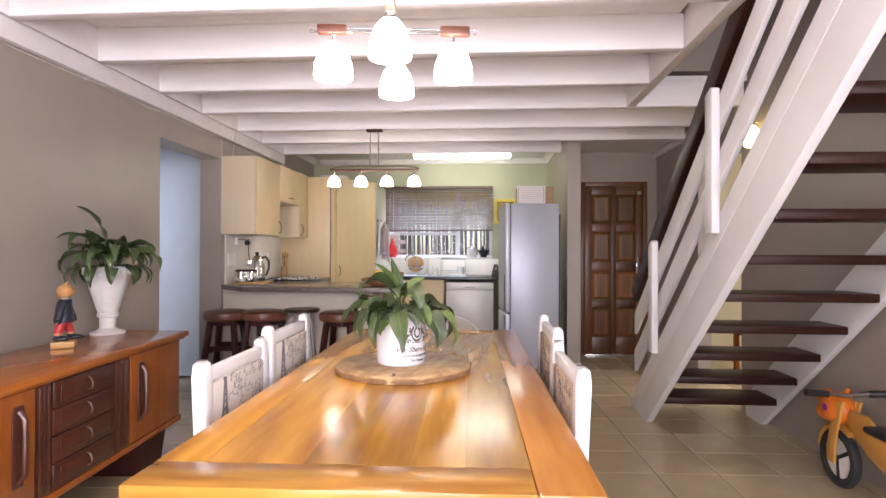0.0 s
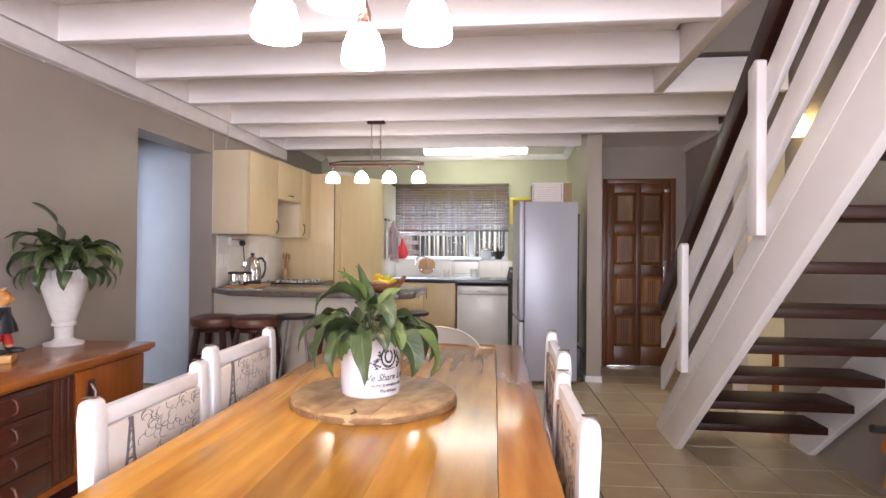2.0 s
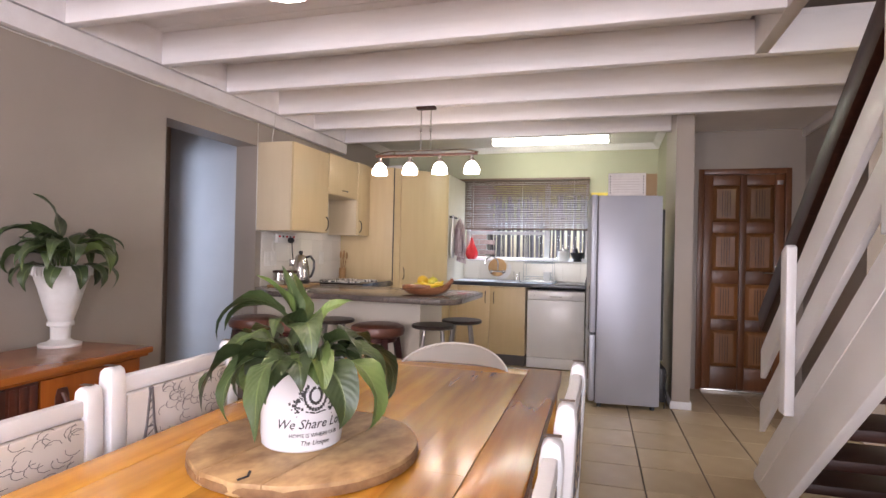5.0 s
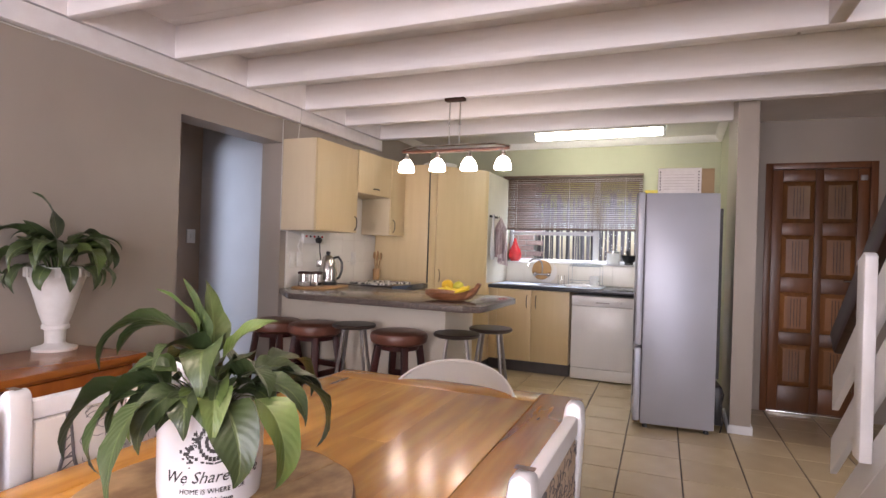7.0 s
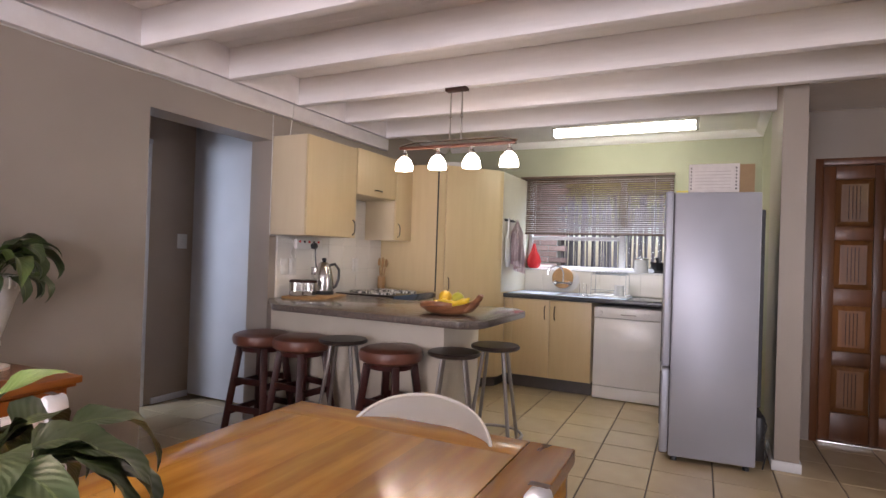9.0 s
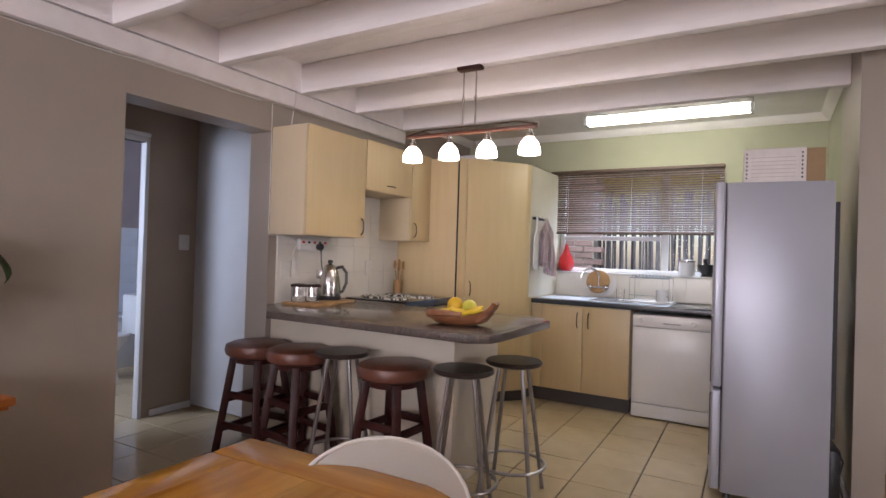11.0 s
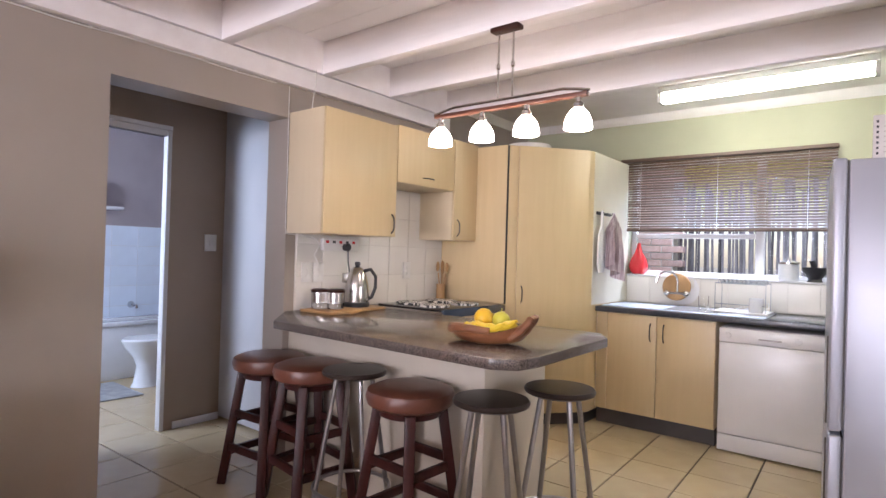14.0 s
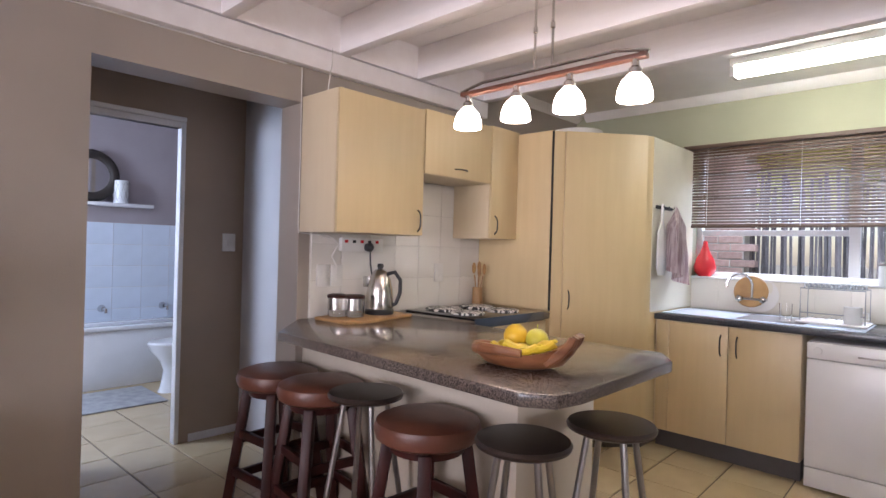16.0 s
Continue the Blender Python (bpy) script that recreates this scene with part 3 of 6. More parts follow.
box(bm, 0.645, 0.675, 0.004, 0.012, 0.98, 1.16, 0.002)
tube(bm, [(0.66, 0.008, 1.10), (0.66, -0.045, 1.10), (0.55, -0.05, 1.10)], 0.008)
part("handle", bm, M_CHROME, door, "chrome lever handle")
part("rim_lock", box(B(), 0.655, 0.70, -0.012, 0.012, 1.90, 1.94, 0.003), M_TUBE, door)
part("threshold", box(B(), 0.05, 0.72, -0.02, 0.08, 0, 0.018, 0.003), M_BRUSH, door, "aluminium threshold strip")

frame_b = thing("door_2", pose(-2.98, 5.30, 0), "white painted bathroom door frame, door open out of sight", "door frame", kind="structure")
for n, b in (("jamb", (-0.055, 0.008, -0.030, 0.0, 0, 2.06)), ("jamb", (-0.055, 0.008, -0.74, -0.705, 0, 2.06)), ("head", (-0.055, 0.008, -0.705, -0.030, 2.02, 2.06))):
    part(n, box(B(), *b, 0.004), M_WHITE, frame_b)
part("architrave", box(B(), 0.001, 0.016, -0.74, 0.0, 2.061, 2.09, 0.004), M_WHITE, frame_b)

lobby_door = thing("door_3", pose(-2.975, 5.70, 0), "closed flat white door at the lobby's end", "door", kind="structure")
part("leaf", box(B(), 0.0, 0.94, 0.0, 0.04, 0.02, 2.36, 0.003), M_LOBBYDOOR, lobby_door)
part("jamb", box(B(), 0.945, 0.975, -0.03, 0.04, 0, 2.36, 0.003), M_WHITE, lobby_door)
bm = B()
tube(bm, [(0.80, 0, 1.06), (0.80, -0.03, 1.05), (0.80, -0.035, 0.99), (0.80, -0.03, 0.93), (0.80, 0, 0.92)], 0.006)
part("handle", bm, M_WHITE, lobby_door)

switch = thing("light_switch", pose(-2.98, 5.60, 1.30), "white plastic light switch on the dark wall", "switch")
part("plate", box(B(), 0, 0.01, -0.045, 0.045, -0.06, 0.06, 0.003), M_PLASTIC, switch)
part("rocker", box(B(), 0.01, 0.015, -0.012, 0.012, -0.02, 0.02, 0.002), M_PLASTIC, switch)

win = thing("window_1", pose(0, YB + 0.09, 0), "white steel-framed kitchen window above the sink", "window", kind="structure")
for b in ((-0.86, 0.62, 0, 0.05, 1.146, 1.18), (-0.86, 0.62, 0, 0.05, 2.06, 2.099), (-0.86, -0.82, 0, 0.05, 1.18, 2.06), (0.58, 0.62, 0, 0.05, 1.18, 2.06), (0.105, 0.165, 0, 0.05, 1.18, 2.06), (-0.82, 0.105, 0, 0.05, 1.455, 1.495)):
    part("frame", box(B(), *b, 0.004), M_WHITE, win)
for b in ((-0.82, 0.105, 0.02, 0.024, 1.18, 1.455), (-0.82, 0.105, 0.02, 0.024, 1.495, 2.06), (0.165, 0.58, 0.02, 0.024, 1.18, 2.06)):
    part("pane", box(B(), *b), M_PANE, win).visible_shadow = False
part("sill", box(B(), -0.88, 0.64, -0.105, 0.0, 1.130, 1.1455, 0.003), M_WHITE, win)

patio = thing("window_2", pose(0, YF - 0.06, 0), "wide glazed patio opening with white frames", "window", kind="structure")
for b in ((-1.35, -1.29, 0, 0.05, 0.1, 2.3), (1.69, 1.75, 0, 0.05, 0.1, 2.3), (0.17, 0.23, 0, 0.05, 0.1, 2.3), (-1.29, 0.17, 0, 0.05, 2.24, 2.3), (0.23, 1.69, 0, 0.05, 2.24, 2.3)):
    part("frame", box(B(), *b, 0.004), M_WHITE, patio)
for b in ((-1.29, 0.17, 0.02, 0.025, 0.1, 2.24), (0.23, 1.69, 0.02, 0.025, 0.1, 2.24)):
    part("pane", box(B(), *b), M_PANE, patio).visible_shadow = False

# unseen side window, added to go with the east lamp
side_win = thing("window_3", pose(WR + 0.05, 0, 0), "assumed white framed side window of the dining room, out of view", "window", kind="structure")
for b in ((0, 0.05, -1.75, -1.70, 0.95, 2.15), (0, 0.05, -0.20, -0.15, 0.95, 2.15), (0, 0.05, -0.975, -0.925, 1.0, 2.10), (0, 0.05, -1.70, -0.20, 0.95, 1.0), (0, 0.05, -1.70, -0.20, 2.10, 2.15)):
    part("frame", box(B(), *b, 0.004), M_WHITE, side_win)
for b in ((0.02, 0.024, -1.70, -0.975, 1.0, 2.10), (0.02, 0.024, -0.925, -0.20, 1.0, 2.10)):
    part("pane", box(B(), *b), M_PANE, side_win).visible_shadow = False

# venetian blind over the upper window
blind = thing("venetian_blind", pose(-0.147, YB - 0.035, 0), "lowered dark bronze venetian blind over the window", "blind")
part("headrail", box(B(), -0.775, 0.775, -0.025, 0.025, 2.10, 2.128, 0.003), M_SLAT, blind)
part("bottom_rail", box(B(), -0.775, 0.775, -0.014, 0.014, 1.508, 1.524, 0.003), M_SLAT, blind)
b0 = B()
prof = [(-0.0125, -0.003), (-0.006, 0.0008), (0.0, 0.002), (0.006, 0.0008), (0.0125, -0.003)]
rows = [[b0.verts.new((x, p, q)) for p, q in prof] for x in (-0.77, 0.77)]
for i in range(4):
    b0.faces.new((rows[0][i], rows[0][i + 1], rows[1][i + 1], rows[1][i]))
slat = part("slat", b0, M_SLAT, blind)
mod_me = slat.data
for i in range(27):
    s = slat if i == 0 else new("slat", mod_me)
    s.parent = blind
    s.matrix_basis = pose(random.uniform(-0.002, 0.002), 0, 1.534 + i * 0.0213, 50 + random.uniform(-4, 4), random.uniform(-0.12, 0.12), 0)
for x in (-0.60, 0.0, 0.60):
    part("cord", tube(B(), [(x, -0.014, 2.10), (x, -0.014, 1.52)], 0.0012, 5), M_PLASTIC, blind)
part("wand", tube(B(), [(-0.55, -0.03, 2.10), (-0.55, -0.035, 1.62)], 0.002, 6), M_SLAT, blind)

# ---- floor ----
P, X0, Y0 = 0.339, 0.005, 6.37
floor = structure("floor", box(B(), -5.2, 4.3, YF - 0.1, 8.4, -0.1, -0.006), M_GROUT, "cream ceramic tiled floor with dark grout", "floor")
b0 = B()
box(b0, 0.0035, P - 0.0035, 0.0035, P - 0.0035, -0.012, 0.0)
top_edges = [e for e in b0.edges if all(v.co.z > -0.001 for v in e.verts)]
bmesh.ops.bevel(b0, geom=top_edges, offset=0.003, segments=1, affect="EDGES")
tile_me = bpy.data.meshes.new("tile")
b0.to_mesh(tile_me)
b0.free()
tile_me.materials.append(M_TILE)
LAY = Matrix.Translation((0.683, 6.37, 0)) @ Matrix.Rotation(radians(1.5), 4, "Z") @ Matrix.Translation((-0.683, -6.37, 0))   # the tiles lie a little askew
spots = []
for i in range(-16, 13):
    for j in range(-27, 7):
        x, y = X0 + i * P, Y0 + j * P
        if x + P < -5.1 or x > 4.2 or y > 8.2 or y + P < YF:
            continue
        if (x < -2.2 and (y < 3.2 or y > 6.5)) or (x > 2.5 and (y < 4.1 or y > 7.3)):
            continue
        spots.append((x, y))
near_spots = [p for p in spots if p[1] > 2.6 and -3.1 < p[0] < 2.4]
FLOOR_TILES = near_spots[:300]
bm = B()
for x, y in spots:
    if (x, y) not in FLOOR_TILES:
        b = B()
        b.from_mesh(tile_me)
        merge(bm, b, LAY @ Matrix.Translation((x, y, 0)))
rest = part("tiles", bm, M_TILE, floor, soft=False)
rest["kind"] = "stuff"

# ---- staircase ----
XL0, XL1, XR0, XR1 = 1.655, 1.70, 2.44, 2.485
SLOPE = 0.81


def low(y):
    return 0.31 + SLOPE * (4.25 - y)


stair = thing("staircase", pose(0, 0, 0), "open wooden staircase with white stringers and dark treads", "staircase")
for x0, x1, h in ((XL0, XL1, 0.385), (XR0, XR1, 0.33)):
    pts = [(5.06, 0), (4.633, 0), (1.2, low(1.2)), (1.2, low(1.2) + h), (5.06, low(5.06) + h)] if x0 == XL0 else [(4.86, 0), (4.633, 0), (1.2, low(1.2)), (1.2, low(1.2) + h), (4.86, low(4.86) + h)]
    bm = B()
    prism(bm, [(p[0], p[1]) for p in pts], x0, x1, 0.004, Matrix(((0, 0, 1, 0), (1, 0, 0, 0), (0, 1, 0, 0), (0, 0, 0, 1))))
    part("stringer", bm, M_STAIRW, stair)
for k in range(1, 14):
    z = 0.188 + 0.1925 * (k - 1)
    y = 4.414 - 0.2425 * (k - 1)
    part("tread", box(B(), XL1 - 0.002, XR0 + 0.002, y, y + 0.27, z, z + 0.045, 0.006), M_DARKWOOD, stair)
for y, z0, z1 in ((4.40, 0.535, 1.29), (3.43, 1.30, 2.03), (2.30, 2.20, 2.95)):
    bm = B()
    prism(bm, [(y - 0.045, z0), (y + 0.045, z0), (y + 0.045, z1 - 0.03), (y - 0.02, z1), (y - 0.045, z1 - 0.012)], XL0 - 0.045, XL0 - 0.0045, 0.005, Matrix(((0, 0, 1, 0), (1, 0, 0, 0), (0, 1, 0, 0), (0, 0, 0, 1))))
    part("newel_post", bm, M_STAIRW, stair)
for za, zb in ((0.06, 0.20), (0.345, 0.505), (0.63, 0.79)):
    bm = B()
    pts = [(4.94, za - 0.048), (4.94, zb - 0.048), (1.3, zb + SLOPE * 3.58), (1.3, za + SLOPE * 3.58)]
    prism(bm, pts, XL0 - 0.004, XL0 + 0.024, 0.004, Matrix(((0, 0, 1, 0), (1, 0, 0, 0), (0, 1, 0, 0), (0, 0, 0, 1))))
    part("guard_rail", bm, M_STAIRW, stair)
part("handrail", beam_between(B(), (XL0 + 0.042, 5.08, 0.865), (XL0 + 0.042, 1.3, 0.865 + 0.815 * 3.78), 0.055, 0.125, 0.018), M_DARKWOOD, stair, "dark stained wooden handrail")

# ---- kitchen ----
B_Z = 0.907


def bar_handle(parent, x, y, z, length=0.13, axis="z", out=(0, -1)):
    """A dark bowed cupboard handle that stands off its door."""
    ox, oy = out
    pts = []
    for k in range(9):
        s = -0.5 + k / 8
        d = 0.024 * (1 - (2 * s) ** 4)
        if axis == "z":
            pts.append((x + ox * d, y + oy * d, z + s * length))
        else:
            pts.append((x + ox * d + abs(oy) * s * length, y + oy * d + abs(ox) * s * length, z))
    return part("handle", tube(B(), pts, 0.0045, 6), M_BLACK, parent, "dark bowed metal handle")


def unit(name, label, body, doors, handles, origin=I4, category="cabinet"):
    """A cupboard: carcass, doors with a fine gap between them, handles."""
    u = thing(name, origin, label, category)
    part("body", box(B(), *body, 0.002), M_CARCASS, u)
    made = [part("door", box(B(), *d, 0.002), M_MAPLE, u) for d in doors]
    for k, (x, y, z, length, axis, out) in handles:
        bar_handle(made[k], x, y, z, length, axis, out)
    return u


UX = -1.555                                  # front of the wall cupboards
unit("wall_cupboard", "tall pale maple wall cupboard beside the lobby", (WL + 0.002, UX - 0.02, 5.462, 6.050, 1.368, 2.078), [(UX - 0.018, UX, 5.464, 6.048, 1.37, 2.076)], [(0, (UX, 6.01, 1.45, 0.12, "z", (1, 0)))])
unit("wall_cupboard", "short pale maple wall cupboard over the hob", (WL + 0.002, UX - 0.02, 6.056, 6.652, 1.722, 2.09), [(UX - 0.018, UX, 6.058, 6.650, 1.724, 2.088)], [(0, (UX, 6.36, 1.775, 0.11, "y", (1, 0)))])
unit("wall_cupboard", "narrow pale maple wall cupboard beside the tall unit", (WL + 0.002, UX - 0.02, 6.656, 6.955, 1.372, 2.10), [(UX - 0.018, UX, 6.658, 6.953, 1.374, 2.098)], [(0, (UX, 6.70, 1.46, 0.12, "z", (1, 0)))])

tall = thing("tall_corner_cupboard", pose(0, 0, 0), "tall pale maple corner cupboard with an angled door", "cabinet")
prism_pts = [(WL + 0.002, 6.96), (-1.288, 6.96), (-1.255, 7.02), (-0.885, 7.46), (-0.862, 7.50), (-0.862, YB - 0.002), (WL + 0.002, YB - 0.002)]
part("body", prism(B(), prism_pts, 0.10, 2.085), M_MAPLE, tall)
part("door", box(B(), WL + 0.004, -1.291, 6.94, 6.958, B_Z + 0.01, 2.085, 0.002), M_MAPLE, tall)
dv = Vector((-0.885 + 1.255, 7.46 - 7.02, 0))
bm = B()
box(bm, 0.012, dv.length - 0.004, -0.018, 0.0, 0.115, 2.085, 0.002)
door_t = part("door", bm, M_MAPLE, tall)
door_t.matrix_basis = Matrix.Translation((-1.255, 7.02, 0)) @ Matrix.Rotation(math.atan2(dv.y, dv.x), 4, "Z") @ Matrix.Translation((0, -0.003, 0))
bar_handle(door_t, 0.05, -0.018, 0.99, 0.12, "z", (0, -1))
# solid black strip drawn for the shade between the doors
part("shadow_gap", box(B(), -1.290, -1.284, 6.942, 6.959, B_Z + 0.01, 2.08), M_BLACK, tall, "black strip for the shade in the gap between the two doors")
# thin pale sheet over the maple side carries the window light
part("side_panel", box(B(), -0.8615, -0.8585, 7.51, YB - 0.003, 0.914, 2.083), M_SIDEPANEL, tall, "thin side panel, window light put into its cream colour")
part("plinth", prism(B(), [(-1.28, 7.08), (-0.90, 7.52), (-0.88, YB - 0.01), (WL + 0.01, YB - 0.01), (WL + 0.01, 7.02)], 0.0, 0.10), M_KICK, tall)

dish = thing("round_tray", pose(-1.35, 7.35, 2.085), "round pale tray lying on the tall cupboard", "tray")
part("rim", lathe(B(), [(0.14, 0), (0.17, 0.035), (0.175, 0.06), (0.168, 0.06), (0.135, 0.008), (0, 0.008)], 32), M_PLASTIC, dish)

# breakfast bar
bar = thing("breakfast_bar", pose(0, 0, 0), "breakfast bar with a plastered base and a wide top", "counter")
part("base_wall", box(B(), WL + 0.002, -0.478, 5.50, 6.06, 0.0, 0.864, 0.003), mat("cream_plaster_base", (0.60, 0.53, 0.43), 0.55, scale=4, mix=0.9, bump=0.1, bump_scale=120, stain=0.05), bar)
top_out = [(WL + 0.003, 5.465), (-1.56, 5.165), (-0.215, 5.13), (-0.125, 5.19), (-0.105, 5.29), (-0.105, 5.95), (-0.20, 6.10), (WL + 0.003, 6.10)]
part("worktop", prism(B(), top_out, 0.865, B_Z, 0.006), M_GRANITE, bar, "speckled brown-grey laminate worktop with clipped corners")

hobc = thing("hob_counter", pose(0, 0, 0), "wall counter with the hob, speckled worktop", "counter")
part("worktop", box(B(), WL + 0.003, -1.27, 6.104, 6.938, 0.868, B_Z, 0.004), M_GRANITE, hobc)
part("carcass", box(B(), WL + 0.003, -1.30, 6.07, 6.938, 0.10, 0.867, 0.002), M_MAPLE, hobc)
part("plinth", box(B(), WL + 0.003, -1.35, 6.07, 6.938, 0.0, 0.099), M_KICK, hobc)

# steel trim coloured blue for the sky it mirrors
M_HOBTRIM = mat("hob_edge_sky_tint", (0.10, 0.13, 0.19), 0.12, metal=0.6, scale=6)
hob = thing("glass_hob", pose(-1.56, 6.52, B_Z), "black glass hob with round cloths lying on it", "hob")
part("glass", box(B(), -0.27, 0.285, -0.33, 0.33, 0.0, 0.012, 0.004), M_HOB, hob)
part("trim", box(B(), 0.2915, 0.302, -0.335, 0.335, -0.042, 0.014, 0.003), M_HOBTRIM, hob, "glossy front edge, sky reflection put into its blue-grey colour")
b_str = mat("zebra_cover", (0.75, 0.72, 0.68), 0.5, colour2=(0.02, 0.02, 0.02), scale=22, mix=0.08, stretch=(1, 3, 1), detail=1)
for x, y, r in ((-0.12, -0.14, 0.115), (0.10, -0.17, 0.10), (-0.1, 0.15, 0.115), (0.13, 0.13, 0.10)):
    c = thing("hob_cover", pose(-1.56 + x, 6.52 + y, B_Z + 0.012), "round hob cover with a black and white zebra print", "hob cover", "hob covers")
    part("cover", lathe(B(), [(0, 0), (r, 0), (r, 0.010), (r - 0.01, 0.014), (0, 0.014)], 28), b_str, c)

# splashback tiles between counter and cupboards
splash = structure("splashback", box(B(), WL, WL + 0.004, 5.53, 6.94, B_Z, 1.72), M_WGROUT, "white glazed splashback tiles on the kitchen wall", "tiles")
b0 = box(B(), 0, 0.006, 0.001, 0.1985, 0.001, 0.1985, 0.0015, 1)
wt_me = bpy.data.meshes.new("wall_tile")
b0.to_mesh(wt_me)
b0.free()
wt_me.materials.append(M_WTILE)
for i in range(7):
    for j in range(4):
        o = new("wall_tile", wt_me)
        o.parent = splash
        o.location = (WL + 0.002, 5.535 + i * 0.2, B_Z + 0.003 + j * 0.2)
splash2 = structure("sink_splashback", box(B(), -0.86, 1.36, YB - 0.004, YB, 0.905, 1.128), M_WGROUT, "cream glazed tiles behind the sink", "tiles")
b0 = box(B(), 0.001, 0.1985, -0.006, 0, 0.001, 0.217, 0.0015, 1)
wt2 = bpy.data.meshes.new("wall_tile")
b0.to_mesh(wt2)
b0.free()
wt2.materials.append(M_WTILE)
for i in range(11):
    o = new("wall_tile", wt2)
    o.parent = splash2
    o.location = (-0.86 + i * 0.2, YB - 0.002, 0.908)

# sink run
sink_cab = unit("sink_cupboard", "pale maple two-door cupboard under the sink", (-0.86, -0.002, 7.62, YB - 0.01, 0.12, 0.862), [(-0.845, -0.765, 7.602, 7.62, 0.125, 0.858), (-0.762, -0.398, 7.602, 7.62, 0.125, 0.858), (-0.394, -0.004, 7.602, 7.62, 0.125, 0.858)], [(1, (-0.44, 7.602, 0.74, 0.13, "z", (0, -1))), (2, (-0.345, 7.602, 0.74, 0.13, "z", (0, -1)))])
part("plinth", box(B(), -0.86, -0.005, 7.665, 8.1, 0.0, 0.119), M_KICK, sink_cab)
sink_top = thing("sink_worktop", pose(0, 0, 0), "speckled worktop with a steel sink along the window", "worktop")
# the blue in this laminate stands for reflected sky
M_TOP2 = mat("dark_laminate_sky_tint", (0.075, 0.08, 0.095), 0.2, colour2=(0.03, 0.033, 0.04), scale=190, mix=0.35, detail=2)
part("worktop", box(B(), -0.86, 1.36, 7.585, YB - 0.008, 0.865, 0.903, 0.004), M_TOP2, sink_top)
bm = B()
for b in ((-0.84, 0.28, 7.66, 7.70, 0.903, 0.909), (-0.84, 0.28, 8.12, 8.16, 0.903, 0.909), (-0.84, -0.80, 7.70, 8.12, 0.903, 0.909), (-0.45, -0.40, 7.70, 8.12, 0.903, 0.909), (-0.02, 0.28, 7.70, 8.12, 0.903, 0.909)):
    box(bm, *b, 0.002)
box(bm, -0.80, -0.45, 7.70, 8.12, 0.9035, 0.9055)
# satin steel, tinted bluish for the sky glare on it
M_SINK = mat("sink_steel_sky_tint", (0.58, 0.64, 0.72), 0.42, metal=1.0, scale=30, stretch=(0.1, 1, 1))
part("sink_rim", bm, M_SINK, sink_top, "pressed steel sink rim and drainer")
bm = B()
for k in range(7):
    box(bm, 0.0 + k * 0.038, 0.012 + k * 0.038, 7.74, 8.08, 0.9095, 0.912, 0.001, 1)
part("drainer_rib", bm, M_SINK, sink_top)
# flat dark sheet drawn for the shaded hollow of the basin
part("basin_dark_sheet", box(B(), -0.40, -0.02, 7.70, 8.12, 0.9035, 0.9050), M_KICK, sink_top)

tap = thing("wall_tap", pose(-0.425, YB - 0.007, 1.005), "chrome wall mixer tap with a swan neck over the sink", "tap")
bm = B()
tube(bm, [(-0.09, -0.05, 0), (0.09, -0.05, 0)], 0.012, 10)
for s in (-1, 1):
    tube(bm, [(s * 0.075, 0, 0), (s * 0.075, -0.05, 0)], 0.016, 10)
part("body", bm, M_CHROME, tap)
for s in (-1, 1):
    bm = B()
    lathe(bm, [(0.012, 0), (0.022, 0.01), (0.022, 0.03), (0.012, 0.036), (0, 0.036)], 12, Matrix.Translation((s * 0.075, -0.055, 0)) @ Matrix.Rotation(radians(90), 4, "X"))
    tube(bm, [(s * 0.075 - 0.025, -0.085, 0), (s * 0.075 + 0.025, -0.085, 0)], 0.005, 6)
    tube(bm, [(s * 0.075, -0.085, -0.025), (s * 0.075, -0.085, 0.025)], 0.005, 6)
    part("knob", bm, M_CHROME, tap)
pts = [(0, -0.05, 0.01), (0, -0.05, 0.10)] + [(-0.075 + 0.075 * math.cos(a), -0.05 - 0.05 * (1 - math.cos(a)) / 2, 0.10 + 0.075 * math.sin(a)) for a in (0.5, 1.0, 1.5, 2.0, 2.5, 3.0)] + [(-0.152, -0.10, 0.075)]
part("spout", tube(B(), pts, 0.009, 10), M_CHROME, tap)

rboard = thing("round_board", pose(-0.435, YB - 0.02, 0.935, -9, 0, 0), "round pale wooden board leaning on the tiles behind the sink", "board")
part("board", lathe(B(), [(0, 0), (0.106, 0), (0.112, 0.008), (0.106, 0.016), (0, 0.016)], 40, Matrix.Translation((0, -0.036, 0.116)) @ Matrix.Rotation(radians(90), 4, "X")), M_BOARD, rboard)

plate = thing("white_plate", pose(-0.385, YB - 0.004, 0.912, -7, 0, 0), "white dinner plate leaning behind the round board", "plate")
part("plate", lathe(B(), [(0, 0.004), (0.075, 0.004), (0.118, 0.016), (0.120, 0.019), (0.075, 0.009), (0, 0.009)], 40, Matrix.Translation((0, -0.012, 0.119)) @ Matrix.Rotation(radians(90), 4, "X")), M_ENAMEL, plate)

rack = thing("dish_rack", pose(0.10, 7.93, 0.912) @ Matrix.Diagonal((0.84, 1, 1.05, 1)), "grey wire dish rack on the drainer", "dish rack")
part("tray", box(B(), -0.21, 0.21, -0.15, 0.15, 0, 0.012, 0.004), M_ENAMEL, rack)
for y in (-0.11, 0.11):
    part("side_wire", tube(B(), [(-0.19, y, 0.012), (-0.19, y, 0.2), (0.19, y, 0.2), (0.19, y, 0.012)], 0.0042, 6), M_RACK, rack)
for k in range(11):
    x = -0.17 + k * 0.034
    part("wire", tube(B(), [(x, -0.11, 0.2), (x, -0.06, 0.225), (x, 0.0, 0.205), (x, 0.06, 0.225), (x, 0.11, 0.2)], 0.0038, 5), M_RACK, rack)
